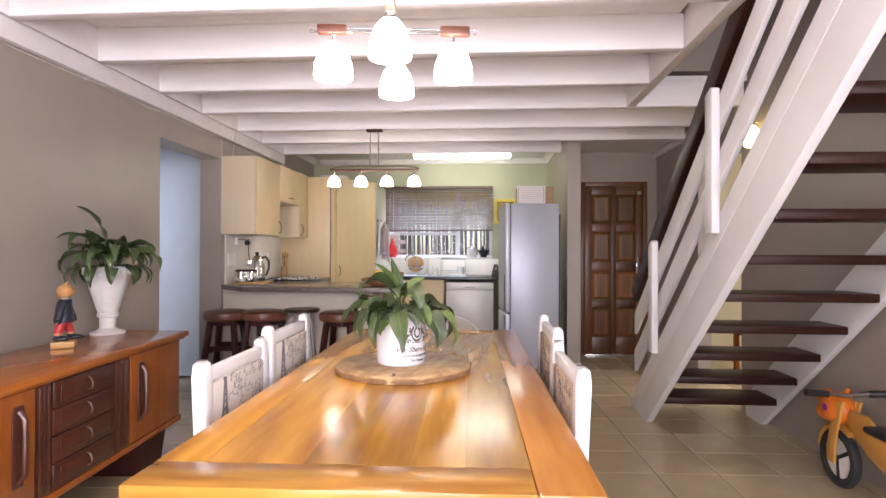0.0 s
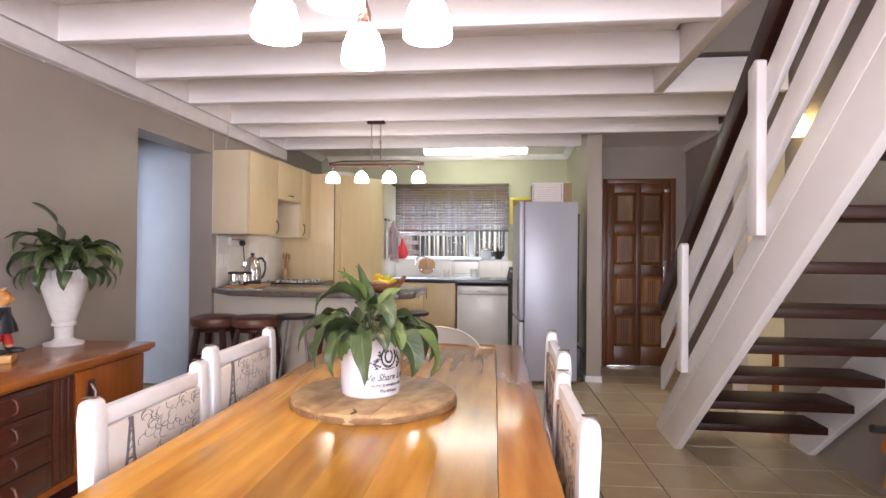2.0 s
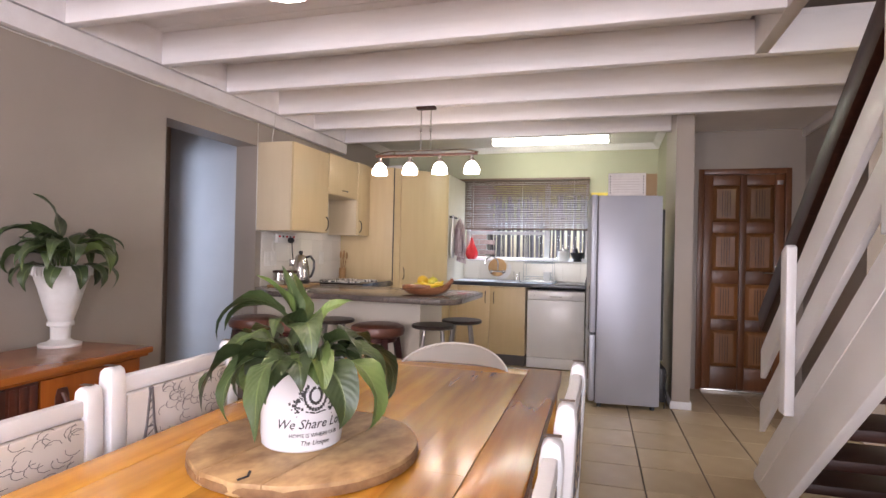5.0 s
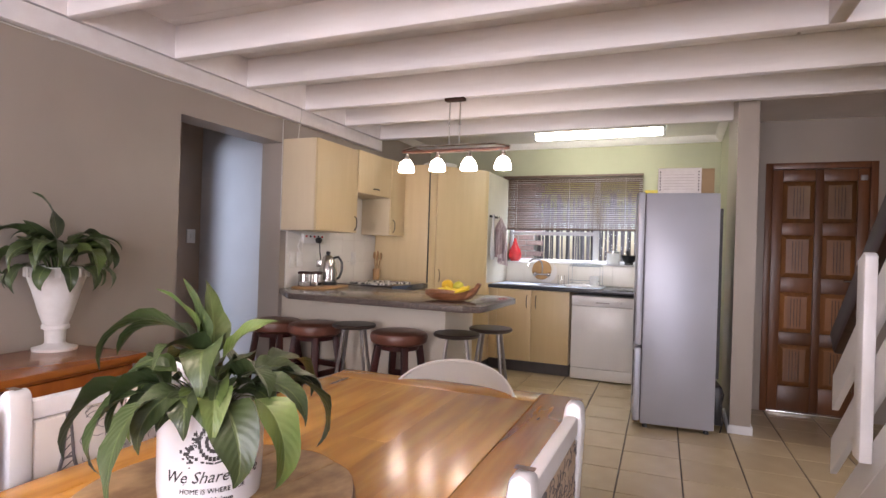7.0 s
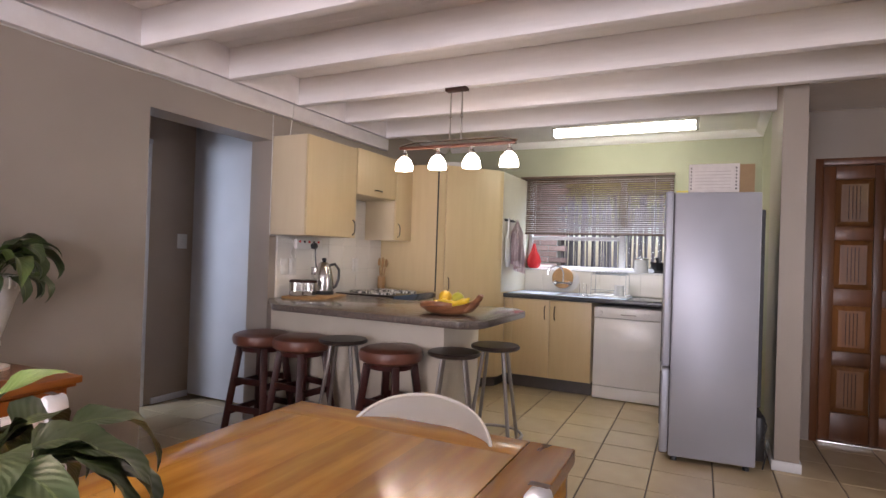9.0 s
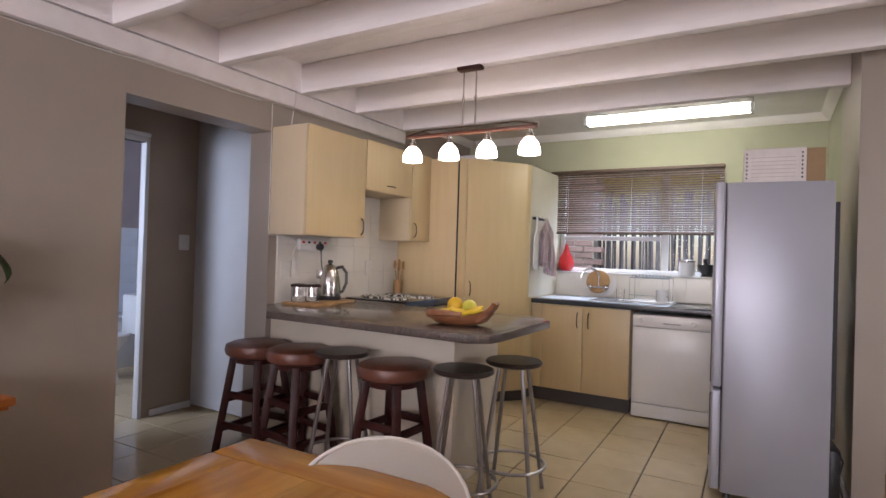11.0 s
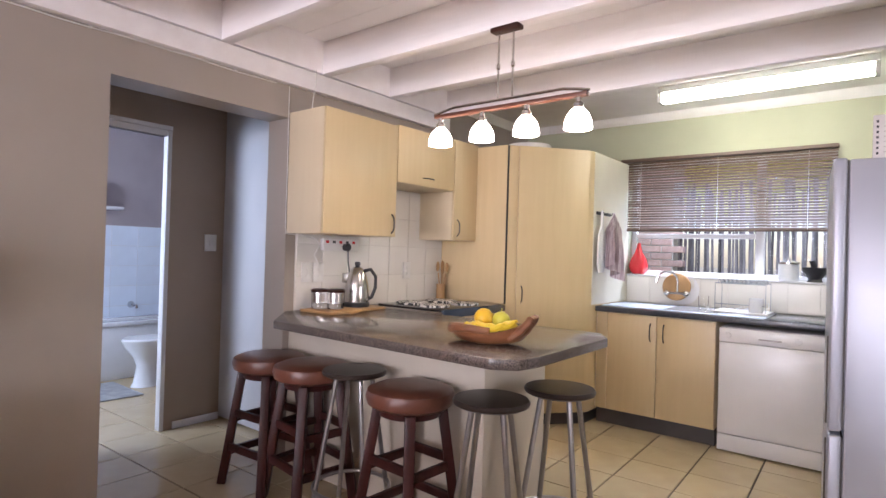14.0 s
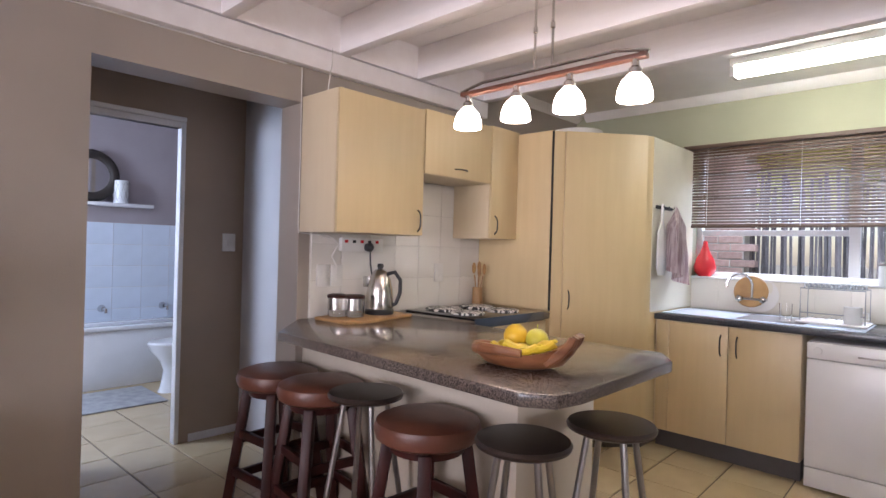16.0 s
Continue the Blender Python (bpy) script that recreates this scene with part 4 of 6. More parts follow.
for k in range(6):
    x = -0.15 + k * 0.06
    part("low_wire", tube(B(), [(x, -0.12, 0.03), (x, 0.12, 0.03)], 0.0025, 5), M_RACK, rack)
part("long_wire", tube(B(), [(-0.19, -0.11, 0.06), (0.19, -0.11, 0.06)], 0.003, 5), M_RACK, rack)
mug = thing("white_mug", pose(0.20, 7.84, 0.925), "white mug standing in the dish rack", "mug")
part("cup", lathe(B(), [(0, 0), (0.042, 0), (0.045, 0.01), (0.045, 0.1), (0.041, 0.1), (0.04, 0.012), (0, 0.01)], 20), M_CERAMIC, mug)
part("ear", tube(B(), [(0.045, 0, 0.075), (0.075, 0, 0.07), (0.075, 0, 0.035), (0.045, 0, 0.03)], 0.005, 6), M_CERAMIC, mug)
tumbler = thing("glass_tumbler", pose(-0.13, 7.80, 0.911), "clear glass tumbler on the drainer", "glass")
part("glass", lathe(B(), [(0, 0), (0.032, 0), (0.036, 0.11), (0.033, 0.11), (0.029, 0.008), (0, 0.008)], 18), M_GLASS, tumbler)

# window sill things
vase = thing("red_vase", pose(-0.775, YB + 0.03, 1.1455), "glossy red teardrop vase on the window sill", "vase")
part("vase", lathe(B(), [(0, 0), (0.045, 0), (0.07, 0.03), (0.078, 0.07), (0.065, 0.125), (0.035, 0.18), (0.018, 0.235), (0.014, 0.265), (0.010, 0.265), (0.012, 0.23), (0, 0.2)], 28), M_RED, vase)
canister = thing("storage_jar", pose(0.335, YB + 0.03, 1.1455), "white lidded storage jar on the window sill", "jar")
part("jar", lathe(B(), [(0, 0), (0.062, 0), (0.068, 0.01), (0.068, 0.12), (0.06, 0.125), (0, 0.125)], 24), M_CERAMIC, canister)
part("lid", lathe(B(), [(0.071, 0.126), (0.071, 0.138), (0.03, 0.15), (0.012, 0.152), (0.014, 0.166), (0, 0.168)], 24), M_BRUSH, canister, "grey lid")
mortar = thing("mortar_and_pestle", pose(0.50, YB + 0.03, 1.1455), "dark stone mortar with its pestle on the window sill", "mortar")
part("mortar", lathe(B(), [(0, 0), (0.05, 0), (0.042, 0.02), (0.07, 0.06), (0.085, 0.105), (0.074, 0.105), (0.05, 0.05), (0, 0.04)], 24), M_BLACK, mortar)
part("pestle", tube(B(), [(0.01, 0, 0.05), (-0.02, -0.01, 0.155)], 0.014, 10, 0.020), M_BLACK, mortar)

picture = thing("framed_picture", pose(0.645, YB - 0.004, 1.61), "small ochre picture in a yellow frame on the green wall", "picture")
M_YFRAME = mat("yellow_frame_paint", (0.62, 0.50, 0.06), 0.45, scale=12)
for b in ((0.0, 0.30, -0.02, 0.0, 0.0, 0.035), (0.0, 0.30, -0.02, 0.0, 0.305, 0.34), (0.0, 0.035, -0.02, 0.0, 0.036, 0.304), (0.265, 0.30, -0.02, 0.0, 0.036, 0.304)):
    part("frame", box(B(), *b, 0.003), M_YFRAME, picture)
part("print", box(B(), 0.036, 0.264, -0.010, -0.001, 0.036, 0.304), mat("ochre_print", (0.34, 0.24, 0.05), 0.6, colour2=(0.16, 0.11, 0.03), scale=14, mix=0.5), picture)

gadget = thing("kitchen_timer", pose(0.655, 7.98, 0.9035), "dark grey wedge-shaped gadget standing on the worktop", "gadget")
part("casing", prism(B(), [(-0.05, 0.0), (0.05, 0.0), (0.05, 0.012), (0.036, 0.15), (-0.018, 0.155), (-0.03, 0.10), (-0.05, 0.02)], -0.03, 0.03, 0.004, Matrix(((1, 0, 0, 0), (0, 0, 1, 0), (0, 1, 0, 0), (0, 0, 0, 1)))), M_KICK, gadget)
part("dial", lathe(B(), [(0, 0), (0.016, 0), (0.014, 0.006), (0, 0.006)], 16, Matrix.Translation((0.008, -0.030, 0.10)) @ Matrix.Rotation(radians(90), 4, "X")), M_TUBE, gadget)

# dishwasher
dw = thing("dishwasher", pose(0.025, 7.58, 0), "white built-under dishwasher beside the sink cupboard", "dishwasher")
part("body", box(B(), 0.004, 0.594, 0.03, 0.6, 0.02, 0.835, 0.004), M_ENAMEL, dw)
part("door", box(B(), 0.0, 0.598, 0.0, 0.029, 0.125, 0.735, 0.006), M_ENAMEL, dw)
part("control_panel", box(B(), 0.0, 0.598, -0.004, 0.029, 0.74, 0.832, 0.006), M_ENAMEL, dw)
part("kickboard", box(B(), 0.0, 0.598, 0.004, 0.03, 0.012, 0.12, 0.004), M_ENAMEL, dw)
part("grip", box(B(), 0.235, 0.365, -0.006, -0.003, 0.770, 0.780, 0.002), M_TUBE, dw, "recessed grip")
for x in (0.055, 0.455):
    part("dial", lathe(B(), [(0, 0), (0.020, 0), (0.018, 0.010), (0, 0.010)], 18, Matrix.Translation((x, -0.004, 0.785)) @ Matrix.Rotation(radians(90), 4, "X")), M_ENAMEL, dw)
for x in (0.04, 0.55):
    part("foot", lathe(B(), [(0, 0), (0.018, 0), (0.012, 0.02), (0, 0.02)], 10, Matrix.Translation((x, 0.06, 0))), M_BLACK, dw)

# fridge: its door looks into the kitchen
fr = thing("fridge_freezer", pose(0.715, 6.235, 0, 0, 0, 5), "tall silver-grey two-door fridge freezer", "fridge")
part("body", box(B(), 0.055, 0.545, 0.0, 0.58, 0.035, 1.708, 0.008), M_STEEL, fr)
for z0, z1 in ((0.05, 0.585), (0.600, 1.715)):
    d = part("door", box(B(), 0.0, 0.048, -0.004, 0.584, z0, z1, 0.012, 3), M_STEEL, fr)
    part("seal", box(B(), 0.0485, 0.0545, 0.006, 0.574, z0 + 0.01, z1 - 0.01), M_KICK, d)
    zc = (0.62, 0.98) if z0 > 0.3 else (0.22, 0.56)
    part("handle", box(B(), -0.006, 0.002, 0.03, 0.048, zc[0], zc[1], 0.003), M_KICK, d, "slim dark grip strip")
for x in (0.09, 0.50):
    for y in (0.05, 0.53):
        part("foot", lathe(B(), [(0, 0), (0.02, 0), (0.016, 0.035), (0, 0.035)], 10, Matrix.Translation((x, y, 0))), M_BLACK, fr)
bm = B()
for k in range(24):
    z = 0.42 + k * 0.05
    tube(bm, [(0.565, 0.03, z), (0.565, 0.55, z)], 0.004, 5)
for y in (0.03, 0.16, 0.29, 0.42, 0.55):
    tube(bm, [(0.565, y, 0.40), (0.565, y, 1.60)], 0.004, 5)
box(bm, 0.546, 0.562, 0.02, 0.56, 0.40, 1.60)
part("condenser_grille", bm, M_BLACK, fr, "black condenser grille at the back")
part("compressor_cover", box(B(), 0.546, 0.60, 0.03, 0.55, 0.07, 0.34, 0.012), M_BLACK, fr)
part("mains_cable", tube(B(), [(0.58, 0.04, 0.35), (0.60, 0.0, 0.30), (0.585, 0.02, 0.2), (0.605, 0.02, 0.12), (0.59, 0.05, 0.02)], 0.005, 6), M_BLACK, fr)

carton = thing("cardboard_box", pose(0.845, 6.36, 1.716, 0, 0, 3), "brown cardboard box with a printed white front on the fridge", "box")
part("carton", box(B(), 0.012, 0.375, 0.012, 0.30, 0.0, 0.182, 0.004), M_CARD, carton)
part("sheet", box(B(), -0.005, 0.288, 0.0, 0.011, 0.0, 0.186, 0.002), M_PAPER, carton, "white sheet printed with rows of small type")
for j in range(6):
    part("type_row", box(B(), 0.03, 0.24, -0.0008, -0.0002, 0.03 + j * 0.021, 0.034 + j * 0.021), mat("pale_print", (0.58, 0.52, 0.50), 0.7) if j == 0 else bpy.data.materials["pale_print"], carton)
for x in (0.006, 0.266):
    for j in range(7):
        part("punch_mark", box(B(), x, x + 0.008, -0.0008, -0.0002, 0.022 + j * 0.022, 0.032 + j * 0.022), M_INKB, carton)

# things on the bar and the hob counter
cb = thing("cutting_board", pose(-1.70, 5.72, B_Z, 0, 0, 12), "wooden cutting board with an uneven edge", "board")
part("board", prism(B(), [(-0.15, -0.17), (0.10, -0.21), (0.16, -0.08), (0.14, 0.10), (0.15, 0.30), (0.02, 0.33), (-0.13, 0.30), (-0.16, 0.05)], 0.0, 0.016, 0.004), M_BOARD, cb)
for x, y in ((-1.775, 5.64), (-1.70, 5.70)):
    j = thing("lidded_jar", pose(x, y, B_Z + 0.016), "glass and steel jar with a dark lid on the board", "jar", "lidded jars")
    part("glass", lathe(B(), [(0, 0), (0.047, 0), (0.05, 0.005), (0.05, 0.035), (0.046, 0.035), (0.044, 0.008), (0, 0.008)], 22), M_GLASS, j)
    part("sleeve", lathe(B(), [(0.0515, 0.036), (0.0515, 0.098), (0.0, 0.098)], 22), M_BRUSH, j, "steel sleeve")
    part("lid", lathe(B(), [(0, 0.0985), (0.054, 0.0985), (0.054, 0.112), (0.04, 0.118), (0, 0.118)], 22), M_DARKWOOD, j, "dark lid")

kettle = thing("electric_kettle", pose(-1.728, 5.895, B_Z + 0.016, 0, 0, -50) @ Matrix.Diagonal((0.98, 0.98, 1.1, 1)), "brushed steel electric kettle with a black handle", "kettle")
part("base", lathe(B(), [(0, 0), (0.082, 0), (0.084, 0.02), (0.078, 0.028), (0, 0.028)], 26), M_BLACK, kettle)
part("body", lathe(B(), [(0, 0.0285), (0.078, 0.0285), (0.08, 0.06), (0.075, 0.12), (0.06, 0.18), (0.040, 0.215), (0.022, 0.228), (0, 0.232)], 30), M_BRUSH, kettle)
part("lid_knob", lathe(B(), [(0.012, 0.230), (0.02, 0.242), (0.016, 0.256), (0, 0.258)], 14), M_BLACK, kettle)
part("spout", prism(B(), [(-0.02, 0), (0.0, -0.045), (0.02, 0)], 0.135, 0.19, 0.003, Matrix.Translation((0, -0.055, 0))), M_BRUSH, kettle)
part("handle", tube(B(), [(0, 0.045, 0.205), (0, 0.085, 0.215), (0, 0.118, 0.175), (0, 0.118, 0.11), (0, 0.095, 0.055), (0, 0.074, 0.045)], 0.011, 10), M_BLACK, kettle)

for y, z, k in ((5.61, 1.135, 0), (5.70, 1.135, 0), (6.52, 1.14, 1)):
    s = thing("wall_socket", pose(WL + 0.008, y, z), "white plastic socket on the splashback", "socket", "wall sockets")
    part("plate", box(B(), 0, 0.009, -0.04, 0.04, -0.06, 0.06, 0.003), M_PLASTIC, s)
    for dz in (-0.02, 0.02):
        part("switch_key", box(B(), 0.0092, 0.013, -0.008, 0.008, dz - 0.01, dz + 0.01, 0.001), M_PLASTIC, s)
strip = thing("power_strip", pose(WL + 0.008, 5.86, 1.30), "white multi-plug power strip under the wall cupboard", "power strip")
part("casing", box(B(), 0, 0.032, -0.15, 0.15, -0.03, 0.045, 0.006), M_PLASTIC, strip)
for k in range(5):
    part("rocker", box(B(), 0.0325, 0.036, -0.13 + k * 0.055, -0.108 + k * 0.055, 0.018, 0.034, 0.001), M_BLACK if k % 2 else M_RED, strip)
part("plug", lathe(B(), [(0, 0), (0.024, 0), (0.026, 0.03), (0.012, 0.045), (0, 0.045)], 14, Matrix.Translation((0.033, 0.03, -0.005)) @ Matrix.Rotation(radians(90), 4, "Y")), M_BLACK, strip, "black round plug")
part("cable", tube(B(), [(0.06, 0.03, -0.01), (0.065, 0.03, -0.10), (0.07, 0.05, -0.22), (0.09, 0.08, -0.36)], 0.005, 6), M_BLACK, strip)
part("lead", tube(B(), [(0.01, -0.15, 0.0), (0.01, -0.19, 0.04), (0.01, -0.23, 0.055), (0.01, -0.30, 0.058)], 0.004, 6), M_PLASTIC, strip)
part("lead", tube(B(), [(0.01, -0.16, 0.0), (0.012, -0.2, -0.06), (0.012, -0.16, -0.12)], 0.004, 6), M_PLASTIC, strip)

pot_s = thing("utensil_holder", pose(-1.80, 6.84, B_Z), "wooden utensil holder with wooden spoons", "utensils")
part("holder", lathe(B(), [(0, 0), (0.035, 0), (0.035, 0.13), (0.03, 0.13), (0.03, 0.01), (0, 0.01)], 18), M_BOARD, pot_s)
for k, (dx, dy, h) in enumerate(((0.03, 0.045, 0.30), (-0.005, -0.045, 0.31), (0.02, -0.01, 0.32), (-0.01, 0.03, 0.28))):
    bm = tube(B(), [(0, 0, 0.02), (dx * 0.7, dy * 0.7, h * 0.7)], 0.005, 6)
    ball(bm, (dx * 0.85, dy * 0.85, h * 0.85), 0.008, 0.02, 0.04, 10)
    part("spoon", bm, M_BOARD, pot_s)

bowl = thing("fruit_bowl", pose(-0.415, 5.415, B_Z, 0, 0, 14), "carved brown wooden bowl with an upswept end", "bowl")
b0 = B()
rings = []
N = 28
for r, z in ((0.0, 0.004), (0.06, 0.0), (0.115, 0.012), (0.145, 0.036), (0.152, 0.058), (0.138, 0.057), (0.10, 0.026), (0.05, 0.016), (0.0, 0.014)):
    ring = []
    for i in range(N):
        a = 2 * math.pi * i / N
        c, s = math.cos(a), math.sin(a)
        lift = 1 + 0.85 * max(0, c) ** 3 + 0.25 * max(0, -c) ** 2
        ring.append(b0.verts.new((r * c * 1.12 * (1 + 0.16 * max(0, c) ** 3), r * s * 0.72, z * lift)))
    rings.append(ring)
for a, c in zip(rings, rings[1:]):
    for i in range(N):
        b0.faces.new((a[i], a[(i + 1) % N], c[(i + 1) % N], c[i]))
bmesh.ops.remove_doubles(b0, verts=b0.verts, dist=0.0005)
bmesh.ops.recalc_face_normals(b0, faces=b0.faces)
part("bowl", b0, M_BOWL, bowl)
for y in (-0.055, -0.02, 0.016, 0.05):
    part("carved_lobe", tube(B(), [(0.11, y, 0.035), (0.155, y * 1.05, 0.066), (0.185, y * 0.95, 0.100), (0.196, y * 0.85, 0.122)], 0.019, 10, 0.013), M_BOWL, bowl)
part("carved_lobe", tube(B(), [(-0.145, -0.035, 0.055), (-0.10, -0.088, 0.066), (-0.03, -0.108, 0.068), (0.045, -0.104, 0.064)], 0.022, 10, 0.014), M_BOWL, bowl)
for n, mm, x, y, z, r, rz in (("orange", M_ORANGE, -0.435, 5.415, 1.005, 0.042, 0.042), ("apple", M_APPLE, -0.365, 5.44, 1.0, 0.039, 0.037), ("lemon", M_LEMON, -0.45, 5.375, 0.955, 0.032, 0.032), ("lemon", M_LEMON, -0.375, 5.372, 0.953, 0.033, 0.033), ("lemon", M_LEMON, -0.315, 5.42, 0.966, 0.032, 0.032), ("lemon", M_LEMON, -0.43, 5.46, 0.955, 0.034, 0.032)):
    bm = ball(B(), (0, 0, 0), r * (1.25 if n == "lemon" else 1), r, rz, 18)
    if n == "lemon":
        ball(bm, (r * 1.2, 0, 0), 0.008, 0.008, 0.008, 8)
    elif n == "apple":
        tube(bm, [(0, 0, r * 0.8), (0.004, 0, r * 1.3)], 0.002, 5)
    f = part(n, bm, mm)
    f.matrix_basis = pose(x, y, z + (0.012 if n == "lemon" else 0.004), 0, 0, random.uniform(0, 180))
    tagged(f, {"orange": "ripe yellow-orange citrus lying in the wooden bowl", "apple": "yellow-green apple lying in the wooden bowl", "lemon": "ripe yellow lemon lying in the wooden bowl"}[n], "fruit", "fruit in the bowl")

for x, y, z, turn_z in ((-0.385, 5.335, 0.975, 18), (-0.345, 5.365, 0.985, 34)):
    bm = tube(B(), [(-0.075, 0.012, 0.012), (-0.05, -0.004, 0.002), (0.0, -0.012, -0.004), (0.05, -0.004, 0.004), (0.075, 0.012, 0.018)], 0.015, 8, 0.013)
    ball(bm, (0.082, 0.017, 0.024), 0.010, 0.007, 0.007, 8)
    f = part("banana", bm, M_LEMON)
    f.matrix_basis = pose(x, y, z, 0, 0, turn_z)
    tagged(f, "ripe yellow banana lying in the wooden bowl", "fruit", "fruit in the bowl")

# cloth and paddle board on the side of the tall cupboard
hook = thing("hook_rail", pose(-0.858, 7.60, 1.62), "small dark hook rail on the cupboard side", "hooks")
part("rail", box(B(), 0, 0.012, -0.05, 0.22, -0.012, 0.012, 0.003), M_BLACK, hook)
for y in (0.0, 0.09, 0.18):
    part("hook", tube(B(), [(0.012, y, 0), (0.035, y, -0.005), (0.04, y, 0.012)], 0.003, 5), M_BLACK, hook)
paddle = thing("paddle_board", pose(-0.835, 7.60, 1.62), "long white paddle-shaped serving board hanging from a hook", "board")
part("board", prism(B(), [(-0.012, 0.02), (0.012, 0.02), (0.014, -0.10), (0.065, -0.17), (0.075, -0.40), (0.04, -0.46), (-0.04, -0.46), (-0.075, -0.40), (-0.065, -0.17), (-0.014, -0.10)], 0, 0.014, 0.003, Matrix(((0, 0, 1, 0), (1, 0, 0, 0), (0, 1, 0, 0), (0, 0, 0, 1)))), M_ENAMEL, paddle)
cloth = thing("dish_cloth", pose(-0.845, 7.74, 1.63), "grey striped dish cloth hanging from a hook", "cloth")
b0 = B()
grid = []
for i in range(15):
    z = -0.44 * i / 14
    w = 0.025 + 0.10 * min(1, i / 5) ** 0.7
    row = []
    for k in range(13):
        s = k / 12 * 2 - 1
        row.append(b0.verts.new((0.062 + 0.055 * math.sin(s * 6 + i * 0.10) * min(1, i / 4), s * w, z - 0.07 * (s + 0.4) * (1 if i > 10 else 0.2))))
    grid.append(row)
for i in range(14):
    for k in range(12):
        b0.faces.new((grid[i][k], grid[i][k + 1], grid[i + 1][k + 1], grid[i + 1][k]))
bmesh.ops.solidify(b0, geom=b0.faces[:], thickness=0.004)
part("cloth", b0, M_TOWEL, cloth)

# ---- bar stools ----


def leather_stool(m):
    s = thing("bar_stool", m, "wooden bar stool with a padded red-brown leather seat", "stool", "leather bar stools")
    part("seat", lathe(B(), [(0, 0.61), (0.165, 0.61), (0.188, 0.625), (0.196, 0.655), (0.188, 0.682), (0.155, 0.696), (0.10, 0.701), (0, 0.702)], 36), M_LEATHER, s)
    part("seat_frame", lathe(B(), [(0, 0.575), (0.135, 0.575), (0.14, 0.609), (0, 0.609)], 28), M_STOOLLEG, s)
    for sx, sy in ((1, 1), (1, -1), (-1, 1), (-1, -1)):
        part("leg", beam_between(B(), (sx * 0.165, sy * 0.165, 0.0), (sx * 0.10, sy * 0.10, 0.60), 0.044, 0.044, 0.004), M_STOOLLEG, s)
    for z, e in ((0.17, 0.146), (0.35, 0.126)):
        for k in range(4):
            a, c = [((e, -e), (e, e)), ((e, e), (-e, e)), ((-e, e), (-e, -e)), ((-e, -e), (e, -e))][k]
            part("stretcher", beam_between(B(), (*a, z + 0.03 * (k % 2)), (*c, z + 0.03 * (k % 2)), 0.022, 0.04, 0.003), M_STOOLLEG, s)
    return s


st = leather_stool(pose(-1.75, 5.285, 0, 0, 0, 4))
copy_thing(st, pose(-1.415, 5.305, 0, 0, 0, -8))
copy_thing(st, pose(-0.728, 5.295, 0, 0, 0, -3))


def metal_stool(m):
    s = thing("bar_stool", m, "bar stool with a round dark seat on grey metal tube legs", "stool", "metal bar stools")
    part("seat", lathe(B(), [(0, 0.688), (0.135, 0.688), (0.150, 0.696), (0.153, 0.706), (0.146, 0.716), (0, 0.720)], 36), M_SEATBLK, s)
    for k in range(4):
        a = math.pi / 4 + k * math.pi / 2
        c, d = math.cos(a), math.sin(a)
        part("leg", tube(B(), [(0.085 * c, 0.085 * d, 0.688), (0.20 * c, 0.20 * d, 0.0)], 0.0115, 10), M_TUBE, s)
    pts = [(0.178 * math.cos(2 * math.pi * i / 32), 0.178 * math.sin(2 * math.pi * i / 32), 0.165) for i in range(33)]
    part("foot_ring", tube(B(), pts, 0.0095, 8), M_TUBE, s)
    return s


ms = metal_stool(pose(-1.075, 5.285, 0, 0, 0, 20))
copy_thing(ms, pose(-0.312, 5.30, 0, 0, 0, 20))
copy_thing(ms, pose(-0.20, 5.665, 0, 0, 0, 8))

# ---- lamps ----


def shade_profile(s=1.0, tall=1.0):
    """Bell of opal glass, open below; tall squeezes its height."""
    return [(r, z * tall) for r, z in ((0.014 * s, 0.0), (0.030 * s, -0.006 * s), (0.052 * s, -0.035 * s), (0.066 * s, -0.075 * s), (0.070 * s, -0.115 * s), (0.069 * s, -0.128 * s), (0.066 * s, -0.128 * s), (0.062 * s, -0.08 * s), (0.045 * s, -0.035 * s), (0.0, -0.012 * s))]


pend = thing("pendant_lamp", pose(-0.522, 5.665, 0), "wooden bar pendant lamp with four lit opal shades", "lamp")
part("ceiling_plate", box(B(), -0.075, 0.075, -0.028, 0.028, 2.325, 2.347, 0.004), M_DARKWOOD, pend)
for x in (-0.04, 0.04):
    bm = tube(B(), [(x, 0, 2.325), (x, 0, 2.01)], 0.005, 8)
    lathe(bm, [(0.005, 2.15), (0.009, 2.155), (0.009, 2.175), (0.005, 2.18)], 10, Matrix.Translation((x, 0, 0)))
    part("stem", bm, M_BRUSH, pend)
part("bar", box(B(), -0.412, 0.414, -0.018, 0.018, 1.962, 1.980, 0.004), M_MAHOG, pend)
part("rail", tube(B(), [(-0.42, 0, 1.985), (-0.36, 0, 1.998), (-0.30, 0, 2.008), (0.30, 0, 2.008), (0.36, 0, 1.998), (0.42, 0, 1.985)], 0.007, 8), M_BRUSH, pend)
for x in (-0.378, -0.125, 0.119, 0.372):
    part("cap", lathe(B(), [(0.0, 1.962), (0.013, 1.962), (0.013, 1.940), (0.022, 1.932), (0.022, 1.914), (0, 1.914)], 14, Matrix.Translation((x, 0, 0))), M_BRUSH, pend)
    part("shade", lathe(B(), shade_profile(0.86, 0.82), 28, Matrix.Translation((x, 0, 1.914)), close=False), M_SHADE_WARM, pend, "lit white opal glass shade")

